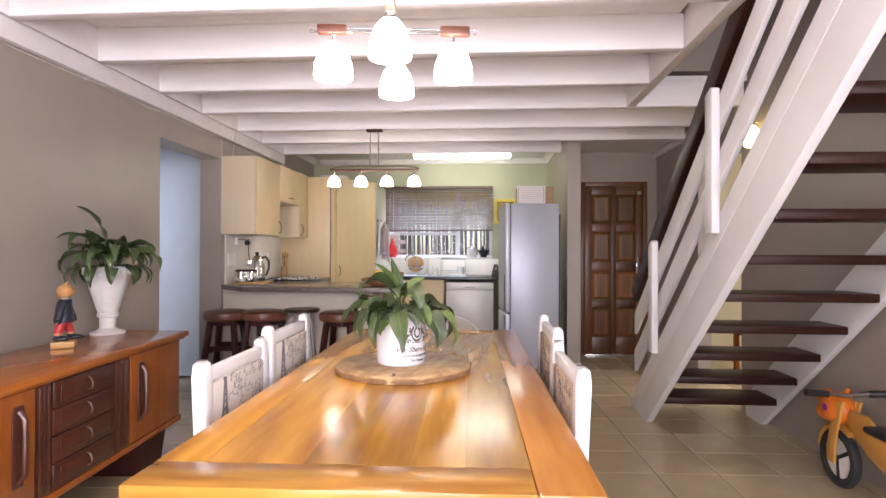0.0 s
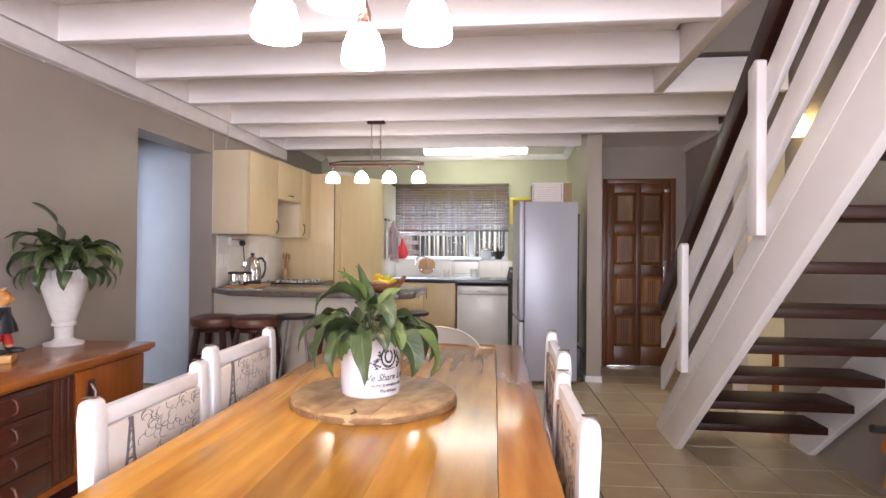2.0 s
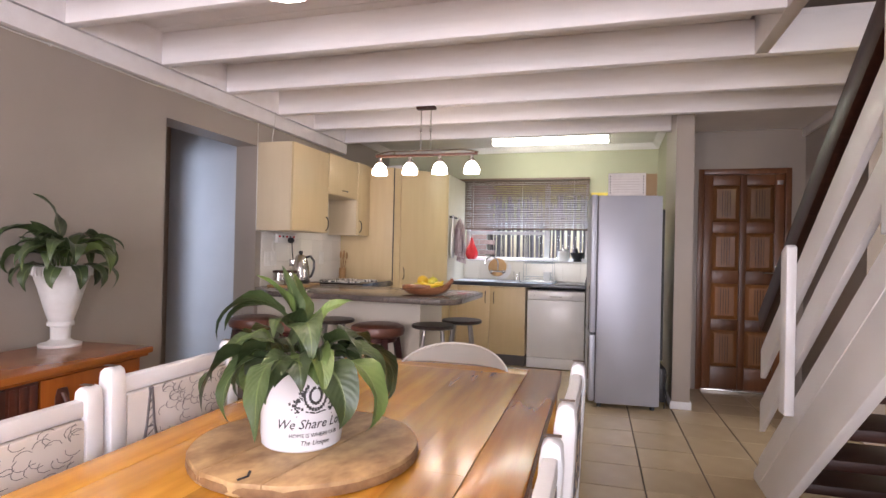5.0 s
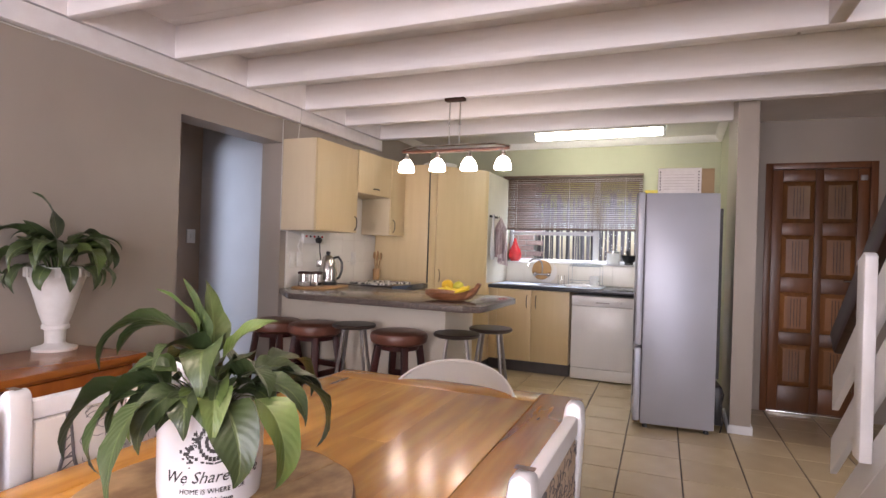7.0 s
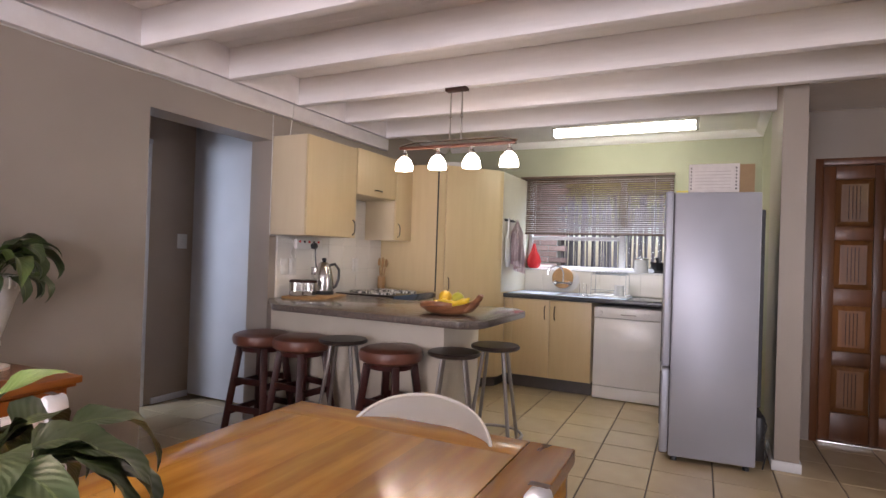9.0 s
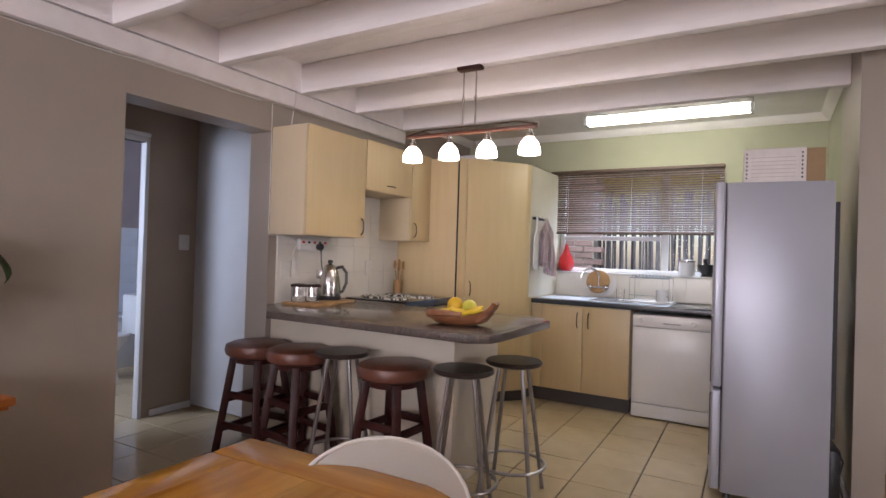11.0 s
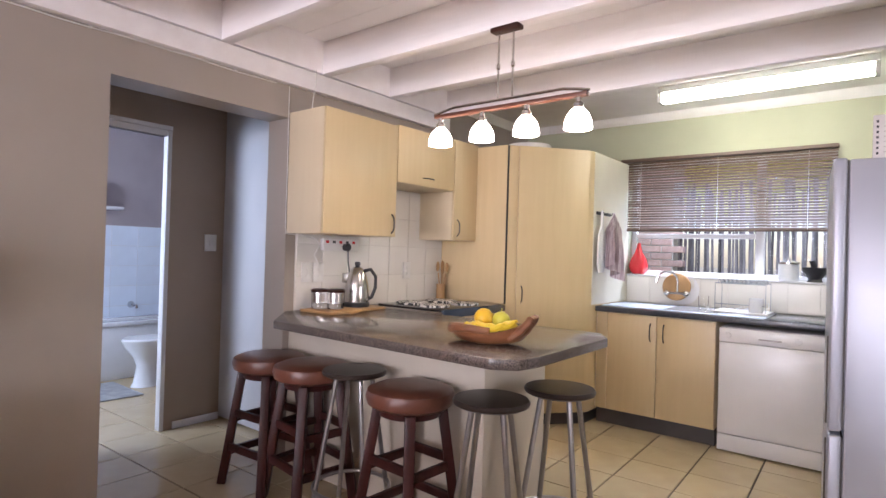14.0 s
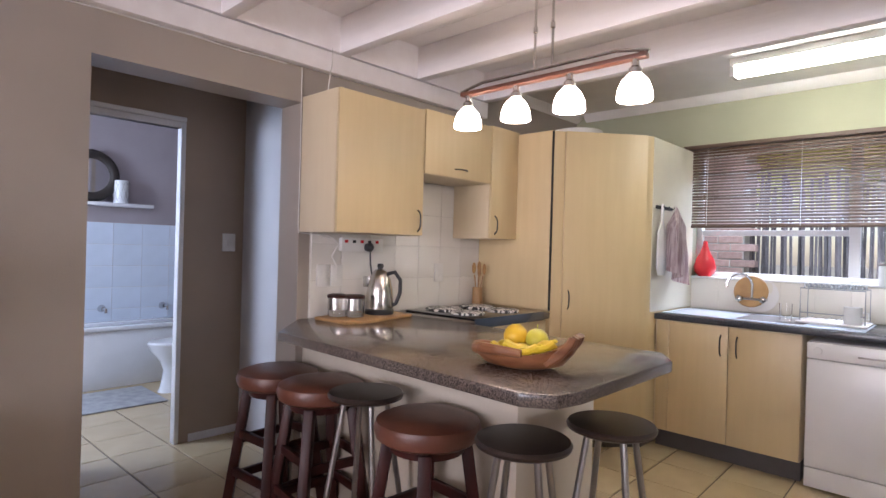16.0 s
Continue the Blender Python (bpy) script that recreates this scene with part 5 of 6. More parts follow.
chan = thing("cross_chandelier", pose(0.175, 2.44, -0.010, 0, 0, 6), "cross-shaped ceiling lamp with four lit opal shades", "lamp")
part("stem", tube(B(), [(0.0, 0, 2.537), (0.0, 0, 1.985)], 0.006, 8), M_BRUSH, chan)
part("ceiling_rose", lathe(B(), [(0, 2.536), (0.05, 2.536), (0.045, 2.512), (0, 2.502)], 20), M_BRUSH, chan)
part("hub", box(B(), -0.03, 0.03, -0.03, 0.03, 1.955, 1.985, 0.005), M_BRUSH, chan)
for k in range(4):
    rot = Matrix.Rotation(k * math.pi / 2, 4, "Z")
    bm = B()
    for dz in (-0.006, 0.006):
        tube(bm, [(0.03, 0, 1.97 + dz), (0.285, 0, 1.97 + dz)], 0.004, 8)
    bmesh.ops.transform(bm, matrix=rot, verts=bm.verts)
    part("arm", bm, M_CHROME, chan)
    bm = box(B(), 0.16, 0.26, -0.016, 0.016, 1.957, 1.985, 0.003)
    bmesh.ops.transform(bm, matrix=rot, verts=bm.verts)
    part("block", bm, M_MAHOG, chan, "dark wood block")
    bm = B()
    tube(bm, [(0.205, -0.018, 1.925), (0.205, -0.012, 1.948), (0.205, 0, 1.956), (0.205, 0.012, 1.948), (0.205, 0.018, 1.925)], 0.003, 6)
    bmesh.ops.transform(bm, matrix=rot, verts=bm.verts)
    part("bow", bm, M_CHROME, chan)
    bm = lathe(B(), shade_profile(0.95), 30, Matrix.Translation((0.205, 0, 1.926)), close=False)
    if k == 2:                                  # this shade has a piece broken out of its rim
        gone = [v for v in bm.verts if v.co.z < 1.835 and v.co.x > 0.20 and v.co.y > 0.02]
        bmesh.ops.delete(bm, geom=gone, context="VERTS")
    bmesh.ops.transform(bm, matrix=rot, verts=bm.verts)
    part("shade", bm, M_SHADE, chan, "lit opal shade with a broken rim" if k == 2 else "lit white opal glass shade")

tubel = thing("fluorescent_fitting", pose(0.226, 7.54, 0), "lit fluorescent tube fitting on the kitchen ceiling", "lamp")
part("housing", box(B(), -0.625, 0.625, -0.06, 0.06, 2.455, 2.4995, 0.004), M_ENAMEL, tubel)
part("diffuser", prism(B(), [(-0.055, 0.0), (-0.05, -0.045), (-0.035, -0.06), (0.035, -0.06), (0.05, -0.045), (0.055, 0.0)], -0.60, 0.60, 0.003, Matrix(((0, 0, 1, 0), (1, 0, 0, 0), (0, 1, 0, 2.4545), (0, 0, 0, 1)))), M_TUBELIGHT, tubel)
for x in (-0.612, 0.612):
    part("end_cap", box(B(), x - 0.012, x + 0.012, -0.058, 0.058, 2.39, 2.4545, 0.004), M_ENAMEL, tubel)

# surface cable along the lobby wall and cupboard
cable = thing("surface_cable", pose(WL, 0, 0), "thin white surface cable clipped to the wall", "cable")
part("cable", tube(B(), [(0.004, 5.452, 2.234), (0.005, 5.452, 2.06), (0.004, 5.455, 1.72), (0.005, 5.453, 1.40), (0.006, 5.456, 1.365), (0.012, 5.58, 1.355), (0.012, 5.68, 1.33)], 0.0028, 6), M_PLASTIC, cable)
part("plate_cable", tube(B(), [(0.005, y, 2.229 + 0.003 * math.sin(y * 7) + 0.002 * math.sin(y * 17)) for y in [-1.0 + 0.12 * k for k in range(54)]], 0.0032, 6), M_PLASTIC, cable)
for y in (0.9, 1.6, 2.3, 3.0, 3.7, 4.4, 5.1):
    part("clip", box(B(), 0.0, 0.011, y - 0.006, y + 0.006, 2.222, 2.2345, 0.002), M_PLASTIC, cable)
part("upper_cable", tube(B(), [(0.062, 5.60, 2.36), (0.060, 5.60, 2.27), (0.055, 5.59, 2.20), (0.05, 5.58, 2.09)], 0.0028, 6), M_PLASTIC, cable)

# ---- dining room ----
TZ = 0.727
table = thing("dining_table", pose(0.213, 2.815, 0, 0, 0, 1.2), "long honey-coloured varnished wooden dining table", "table")
HX, HY = 0.488, 1.18                      # half width and half length
part("end_board", box(B(), -HX, HX - 0.135, -HY, -HY + 0.135, TZ - 0.045, TZ, 0.004), M_TABLE_X, table)
part("end_board", box(B(), -HX, HX - 0.135, HY - 0.135, HY, TZ - 0.045, TZ, 0.004), M_TABLE_X, table)
part("edge_board", box(B(), HX - 0.134, HX, -HY, HY, TZ - 0.045, TZ, 0.004), M_TABLE_RED, table, "darker reddish edge board")
part("edge_board", box(B(), -HX, -HX + 0.112, -HY + 0.136, HY - 0.136, TZ - 0.045, TZ, 0.004), M_TABLE, table)
xs = [-HX + 0.113, -0.262, -0.152, -0.035, 0.085, 0.21, HX - 0.135]
for a, c in zip(xs, xs[1:]):
    cut = random.uniform(-0.5, 0.5)
    part("plank", box(B(), a, c - 0.0003, -HY + 0.136, cut - 0.0002, TZ - 0.045, TZ - 0.0005), M_TABLE, table)
    part("plank", box(B(), a, c - 0.0003, cut + 0.0002, HY - 0.136, TZ - 0.045, TZ - 0.0005), M_TABLE, table)
for sy in (-1, 1):
    part("apron", box(B(), -HX + 0.09, HX - 0.09, sy * (HY - 0.09) - 0.012, sy * (HY - 0.09) + 0.012, TZ - 0.14, TZ - 0.046, 0.003), M_TABLE_X, table)
for sx in (-1, 1):
    part("apron", box(B(), sx * (HX - 0.09) - 0.012, sx * (HX - 0.09) + 0.012, -HY + 0.105, HY - 0.105, TZ - 0.14, TZ - 0.046, 0.003), M_TABLE, table)
    for sy in (-1, 1):
        part("leg", box(B(), sx * (HX - 0.06) - 0.045, sx * (HX - 0.06) + 0.045, sy * (HY - 0.06) - 0.045, sy * (HY - 0.06) + 0.045, 0, TZ - 0.046, 0.006), M_TABLE, table)

slab = thing("wooden_slab", pose(0.166, 2.785, TZ, 0, 0, -8), "round pale timber slab lying on the table", "board")
R = 0.268
edges = [-R, -0.075, 0.085, R]
for a, c in zip(edges, edges[1:]):
    outline = []
    n = 22
    for k in range(n + 1):
        x = a + (c - a - 0.0012) * k / n
        outline.append((x, -math.sqrt(max(0.0004, R * R - x * x)) * (1 + 0.012 * math.sin(x * 60))))
    for k in range(n, -1, -1):
        x = a + (c - a - 0.0012) * k / n
        outline.append((x, math.sqrt(max(0.0004, R * R - x * x)) * (1 + 0.012 * math.sin(x * 47 + 1))))
    part("plank", prism(B(), outline, 0.0, 0.029, 0.003), M_DISC, slab)
part("bark_edge", lathe(B(), [(R * 1.004, 0.001), (R * 1.012, 0.008), (R * 1.010, 0.017), (R * 1.003, 0.020), (R * 0.99, 0.012)], 56), mat("rough_slab_edge", (0.36, 0.20, 0.085), 0.7, scale=30, colour2=(0.16, 0.08, 0.035), mix=0.8, bump=0.6, bump_scale=60), slab, "rough sawn edge")
part("crack", tube(B(), [(0.03, -0.258, 0.0295), (0.035, -0.235, 0.0295), (0.02, -0.213, 0.0295)], 0.003, 5), M_INKB, slab, "dark crack in the edge")


def leaf_mesh(bm, base, heading, length, width, start, end, twist=0.0, fold=0.2, bend=1.3):
    """A broad pointed blade on an arched stalk; start and end: its climb in degrees at root and tip."""
    b = bmesh.new()
    n, rows, stalk = 18, [], 0.40
    uv = b.loops.layers.uv.new("blade")
    p, turn_h = Vector(base), heading
    for i in range(n + 1):
        u = i / n
        climb = radians(start + (end - start) * u ** bend)
        turn_h = heading + 0.9 * twist * u * u
        c, s = math.cos(turn_h), math.sin(turn_h)
        ahead = Vector((c * math.cos(climb), s * math.cos(climb), math.sin(climb)))
        if i:
            p = p + ahead * length / n
        if u < stalk:
            w = 0.0026
        else:
            q = (u - stalk) / (1 - stalk)
            w = width * (math.sin(math.pi * q ** 0.62) ** 0.95) * (1.02 - 0.22 * q) + 0.0006
        side = Vector((-s, c, 0))
        up = side.cross(ahead) * -1
        roll = twist * u
        across = side * math.cos(roll) + up * math.sin(roll)
        lift = up * math.cos(roll) - side * math.sin(roll)
        rows.append([b.verts.new(p + across * w * k + lift * (abs(k) * w * fold + 0.16 * w * math.sin(u * 23 + k * 2 + heading) * (abs(k) > 0.6))) for k in (-1, -0.5, 0, 0.5, 1)])
    for a, d in zip(rows, rows[1:]):
        for k in range(4):
            f = b.faces.new((a[k], a[k + 1], d[k + 1], d[k]))
            j = rows.index(a)
            for lp, pos in zip(f.loops, ((k / 4, j / n), ((k + 1) / 4, j / n), ((k + 1) / 4, (j + 1) / n), (k / 4, (j + 1) / n))):
                lp[uv].uv = pos
    return merge(bm, b)


def leafy_plant(pot_thing, centre_z, count, seed, size, rise=0, bend=1.3):
    rnd = random.Random(seed)
    for i in range(count):
        t = (i + 0.5) / count
        a = i * 2.39996 + rnd.uniform(-0.4, 0.4)
        tone = rnd.random()
        length = size * rnd.uniform(0.7, 1.15) * (0.64 + 0.44 * t)
        start = min(90, 86 - 34 * t + rnd.uniform(-8, 8) + rise * 0.55)
        end = -38 - 78 * t ** 0.5 + rnd.uniform(-26, 22) + rise * (1 - t)
        bm = leaf_mesh(B(), (0.03 * math.cos(a), 0.03 * math.sin(a), centre_z), a, length, rnd.uniform(0.030, 0.050), start, end, rnd.uniform(-0.9, 0.9), rnd.uniform(0.2, 0.5), bend * rnd.uniform(0.8, 1.25))
        part("leaf", bm, M_LEAF_LIGHT if tone > 0.86 else M_LEAF, pot_thing)


pot = thing("potted_plant", pose(0.156, 2.775, TZ + 0.0295) @ Matrix.Diagonal((0.955, 0.955, 1, 1)), "leafy green plant in a white printed pot on the slab", "plant")
part("pot", lathe(B(), [(0, 0), (0.090, 0), (0.098, 0.006), (0.101, 0.03), (0.104, 0.195), (0.101, 0.199), (0.097, 0.195), (0.093, 0.16), (0, 0.16)], 44), M_POT, pot, "white glazed pot with black print")
part("soil", lathe(B(), [(0.092, 0.1605), (0.05, 0.168), (0, 0.17)], 24, close=False), M_SOIL, pot)
leafy_plant(pot, 0.165, 38, 11, 0.30, -14, 1.35)
for a, ln, e, w, light in ((3.4, 0.28, 25, 0.034, 1), (3.9, 0.27, 60, 0.026, 0), (2.4, 0.27, 50, 0.034, 1), (0.5, 0.24, 0, 0.030, 1), (3.45, 0.33, -75, 0.044, 0), (4.6, 0.27, -60, 0.040, 0), (3.75, 0.38, -95, 0.040, 0), (5.2, 0.30, -110, 0.044, 0)):
    part("leaf", leaf_mesh(B(), (0, 0, 0.165), a, ln, w, 86, e, 0.5, 0.3, 1.8), M_LEAF_LIGHT if light else M_LEAF, pot)
turn = Matrix.Rotation(radians(48), 4, "Z")
lettering("script", "We Share Love", 0.030, M_INKB, pot, turn @ Matrix.Translation((0, 0, 0.058)), 0.1015)
lettering("capitals", "HOME IS WHERE OUR", 0.0125, M_INKB, pot, turn @ Matrix.Translation((0, 0, 0.038)), 0.1015)
lettering("script", "The Unique", 0.015, M_INKB, pot, turn @ Matrix.Translation((0, 0, 0.020)), 0.1010)


def wrapped(bm, r):
    """Wraps a flat drawing (x across, z up) round an upright cylinder of radius r."""
    for v in bm.verts:
        x, y, z = v.co
        v.co = ((r + y) * math.sin(x / r), -(r + y) * math.cos(x / r), z)
    return bm


bm = B()
for k in range(24):                                          # wreath
    a = 2 * math.pi * k / 24
    box(bm, 0.027 * math.cos(a) - 0.003, 0.027 * math.cos(a) + 0.003, 0.0008, 0.0016, 0.132 + 0.032 * math.sin(a) - 0.004, 0.132 + 0.032 * math.sin(a) + 0.004)
for k in range(16):
    a = 2 * math.pi * k / 16
    box(bm, 0.014 * math.cos(a) - 0.0032, 0.014 * math.cos(a) + 0.0032, 0.0008, 0.0016, 0.132 + 0.018 * math.sin(a) - 0.0035, 0.132 + 0.018 * math.sin(a) + 0.0035)
rnd = random.Random(31)
for sx in (-1, 1):                                           # scrollwork beside it
    for k in range(70):
        u, v = rnd.uniform(0, 1), rnd.gauss(0, 1)
        x, z = sx * (0.036 + 0.010 * math.sin(u * 7) + 0.006 * v), 0.094 + u * 0.082
        w, h = rnd.uniform(0.0012, 0.0036), rnd.uniform(0.001, 0.003)
        box(bm, x - w, x + w, 0.0008, 0.0015, z - h, z + h)
for k in range(26):                                          # crown above and ribbon below
    x = rnd.uniform(-0.022, 0.022)
    box(bm, x - 0.0018, x + 0.0018, 0.0008, 0.0015, 0.166, 0.172 + 0.010 * abs(math.sin(x * 160)))
    box(bm, x - 0.0018, x + 0.0018, 0.0008, 0.0015, 0.090 + abs(x) * 0.2, 0.093 + abs(x) * 0.2)
box(bm, -0.045, 0.045, 0.0008, 0.0015, 0.0845, 0.0868)
box(bm, -0.055, 0.075, 0.0008, 0.0015, 0.0545, 0.0555)
part("crest", wrapped(bm, 0.1015), M_INKB, pot, "black printed crest").matrix_basis = turn


def dining_chair(m, cloth_mat, seat_side):
    """Origin on the floor under the middle of the back; the seat reaches to +x."""
    ch = thing("dining_chair", m, "white painted chair with a printed fabric back panel", "chair", "chairs round the table")
    W = 0.235
    for sy in (-1, 1):
        bm = B()
        pts = [(-0.02, 0.45), (0.02, 0.45), (0.012, 0.785), (0.006, 0.826), (-0.012, 0.836), (-0.032, 0.826), (-0.036, 0.785)]
        prism(bm, pts, sy * W - 0.026, sy * W + 0.026, 0.009, Matrix(((1, 0, 0, 0), (0, 0, 1, 0), (0, 1, 0, 0), (0, 0, 0, 1))))
        part("back_post", bm, M_CHAIRW, ch)
        part("worn_tip", box(B(), -0.030, 0.003, sy * W - 0.012, sy * W + 0.004, 0.8355, 0.8365), M_WORN, ch, "bare worn paint spot")
        part("back_leg", beam_between(B(), (-0.045, sy * W, 0), (0.0, sy * W, 0.455), 0.042, 0.042, 0.005), M_CHAIRW, ch)
        part("front_leg", beam_between(B(), (0.40, sy * (W - 0.01), 0), (0.40, sy * (W - 0.01), 0.43), 0.042, 0.042, 0.005), M_CHAIRW, ch)
        part("side_rail", box(B(), 0.02, 0.40, sy * (W - 0.01) - 0.012, sy * (W - 0.01) + 0.012, 0.36, 0.43, 0.003), M_CHAIRW, ch)
    part("top_rail", box(B(), -0.026, 0.004, -W + 0.026, W - 0.026, 0.764, 0.806, 0.006), M_CHAIRW, ch)
    part("mid_rail", box(B(), -0.018, 0.010, -W + 0.026, W - 0.026, 0.505, 0.545, 0.006), M_CHAIRW, ch)
    panel = part("back_panel", box(B(), -0.024, 0.012, -W + 0.028, W - 0.028, 0.546, 0.762, 0.008), cloth_mat, ch, "linen panel printed with sketches of Paris")
    for side in (-1, 1):
        xf = 0.0125 if side > 0 else -0.0245
        bm = B()
        rnd = random.Random(5)

        def stroke(p, q, w=0.0012):
            p, q = Vector((xf, *p)), Vector((xf, *q))
            beam_between(bm, p, q, w, w, 0)
        yb = -0.13 * side                                     # the iron tower
        for s in (-1, 1):
            stroke((yb + s * 0.032, 0.60), (yb + s * 0.014, 0.665), 0.007)
            stroke((yb + s * 0.014, 0.665), (yb + s * 0.003, 0.765), 0.006)
        stroke((yb - 0.026, 0.625), (yb + 0.026, 0.625), 0.005)
        stroke((yb - 0.015, 0.665), (yb + 0.015, 0.665), 0.004)
        for k in range(8):
            z = 0.60 + k * 0.02
            stroke((yb - 0.02 * (1 - k / 9), z), (yb + 0.02 * (1 - k / 9), z + 0.016), 0.002)
        for k in range(64):                                   # sketch lines and stamps
            y, z = rnd.uniform(-0.08, 0.19) * side, rnd.uniform(0.56, 0.755)
            a = rnd.uniform(0, 3.1)
            for q in range(4):
                stroke((y + 0.022 * math.cos(a), z + 0.014 * math.sin(a)), (y + 0.022 * math.cos(a + 0.7), z + 0.014 * math.sin(a + 0.7)))
                a += 0.7
        part("sketch", bm, M_INK, panel, "grey printed sketches")["kind"] = "stuff"
        lettering("lettering", "PARIS", 0.032, M_INK, panel, Matrix(((0, -1, 0, xf), (side, 0, 0, -0.185 * side + 0.03 * side), (0, 0, 1, 0.575), (0, 0, 0, 1))) if side > 0 else Matrix(((0, 1, 0, xf), (-1, 0, 0, 0.155), (0, 0, 1, 0.575), (0, 0, 0, 1))))
    part("seat", box(B(), 0.0, 0.44, -W - 0.012, W + 0.012, 0.431, 0.472, 0.012), cloth_mat, ch)
    return ch


TALL = Matrix.Diagonal((1, 1, 1.042, 1))
c1 = dining_chair(pose(-0.358, 2.42, 0, 0, 0, 1) @ TALL, M_CLOTH, 1)
copy_thing(c1, pose(-0.362, 2.955, 0, 0, 0, 1) @ TALL)
c2 = dining_chair(pose(0.756, 2.43, 0, 0, 0, 181) @ TALL, M_CLOTH_TAN, 1)
tagged(c2, "white painted chair with a tan printed fabric back panel")
copy_thing(c2, pose(0.768, 3.035, 0, 0, 0, 180) @ TALL)

shell = thing("tub_chair", pose(0.232, 4.07, 0, 0, 0, -4) @ Matrix.Diagonal((1.12, 1.04, 1, 1)), "white moulded chair with a rounded shell back", "chair")
b0 = B()
rows = []
for j in range(13):
    v = j / 12
    row = []
    for i in range(25):
        a = math.radians(-78 + 156 * i / 24)
        topz = 0.48 + 0.330 * math.cos(a * 0.98) ** 0.42 if abs(a) < 1.5 else 0.5
        z = 0.42 + (topz - 0.42) * v
        r = 0.205 + 0.02 * v
        row.append(b0.verts.new((r * math.sin(a) * 1.05, r * math.cos(a) * 0.75 - 0.255 + 0.03 * v, z)))
    rows.append(row)
for a, c in zip(rows, rows[1:]):
    for i in range(24):
        b0.faces.new((a[i], a[i + 1], c[i + 1], c[i]))
bmesh.ops.solidify(b0, geom=b0.faces[:], thickness=0.014)
bmesh.ops.recalc_face_normals(b0, faces=b0.faces)
part("shell_back", b0, M_SHELLW, shell)
rim = [(0.232 * math.sin(math.radians(-78 + 6.5 * i)) * 1.045, 0.232 * math.cos(math.radians(-78 + 6.5 * i)) * 0.75 - 0.232, 0.483 + 0.330 * max(0.0, math.cos(math.radians(-78 + 6.5 * i) * 0.98)) ** 0.42) for i in range(25)]
part("rim_piping", tube(B(), rim, 0.005, 6), M_SHELLW, shell)
part("seat", lathe(B(), [(0, 0.40), (0.2, 0.40), (0.235, 0.425), (0.23, 0.45), (0, 0.455)], 32, Matrix.Translation((0, -0.24, 0)) @ Matrix.Diagonal((1, 0.9, 1, 1))), M_SHELLW, shell)
for sx in (-1, 1):
    for sy in (-1, 1):
        part("leg", tube(B(), [(sx * 0.12, -0.24 + sy * 0.12, 0.40), (sx * 0.19, -0.24 + sy * 0.18, 0.0)], 0.011, 8), M_CHROME, shell)

# sideboard
sb = thing("sideboard", pose(-1.312, 3.775, 0, 0, 0, 4.2), "orange varnished wooden sideboard with dark drawers", "sideboard")
L, D, HT = 1.75, 0.44, 0.727                       # along -y, towards -x
prof = [(-D - 0.03, -L - 0.03), (0.03, -L - 0.03), (0.03, 0.03), (-D - 0.03, 0.03)]
part("top", prism(B(), prof, HT - 0.032, HT, 0.008), M_SIDETOP, sb)
part("top_moulding", prism(B(), [(-D - 0.012, -L - 0.012), (0.014, -L - 0.012), (0.014, 0.014), (-D - 0.012, 0.014)], HT - 0.045, HT - 0.0325, 0.004), M_SIDE, sb)
part("carcass", box(B(), -D, -0.022, -L, 0.0, 0.20, HT - 0.046, 0.004), M_SIDE, sb)
part("base_rail", box(B(), -D, -0.001, -L, 0, 0.20, 0.232, 0.004), M_SIDE, sb)
for y0, y1 in ((-0.545, -0.03), (-L + 0.03, -L + 0.545)):
    d = part("door", box(B(), -0.020, 0.0, y0, y1, 0.236, HT - 0.05, 0.004), M_SIDE, sb)
    hy = y0 + 0.09 if y0 > -0.7 else y1 - 0.09
    bm = prism(B(), [(hy - 0.026, 0.33), (hy + 0.026, 0.33), (hy + 0.032, 0.36), (hy + 0.032, 0.60), (hy + 0.022, 0.63), (hy - 0.022, 0.63), (hy - 0.032, 0.60), (hy - 0.032, 0.36)], 0.0002, 0.006, 0.002, Matrix(((0, 0, 1, 0), (1, 0, 0, 0), (0, 1, 0, 0), (0, 0, 0, 1))))
    part("grip_plate", bm, M_DRAWER, d, "dark carved grip plate")
    part("grip", tube(B(), [(0.006, hy, 0.35), (0.028, hy, 0.38), (0.030, hy, 0.48), (0.028, hy, 0.58), (0.006, hy, 0.61)], 0.010, 8), M_DRAWER, d)
for y0, y1 in ((-0.688, -0.556), (-1.195, -1.112)):
    part("stile", box(B(), -0.020, -0.004, y0, y1, 0.236, HT - 0.05, 0.003), M_DRAWER, sb, "dark fluted stile")
    for k in range(3):
        part("flute", box(B(), -0.0045, 0.001, y0 + 0.012 + k * (y1 - y0 - 0.01) / 3, y0 + 0.002 + (k + 1) * (y1 - y0 - 0.01) / 3, 0.25, HT - 0.06, 0.002), M_DRAWER, sb)
for k in range(4):
    z0 = 0.238 + k * 0.110
    d = part("drawer", box(B(), -0.020, 0.004, -1.108, -0.692, z0, z0 + 0.106, 0.005), M_DRAWER, sb)
    part("raised_field", box(B(), 0.0042, 0.008, -1.07, -0.73, z0 + 0.02, z0 + 0.088, 0.003), M_DRAWER, d)
    part("pull", tube(B(), [(0.008, -0.90, z0 + 0.028), (0.026, -0.90, z0 + 0.036), (0.030, -0.90, z0 + 0.056), (0.022, -0.90, z0 + 0.078), (0.008, -0.90, z0 + 0.084)], 0.005, 8), M_DRAWER, d, "curved dark wooden pull")
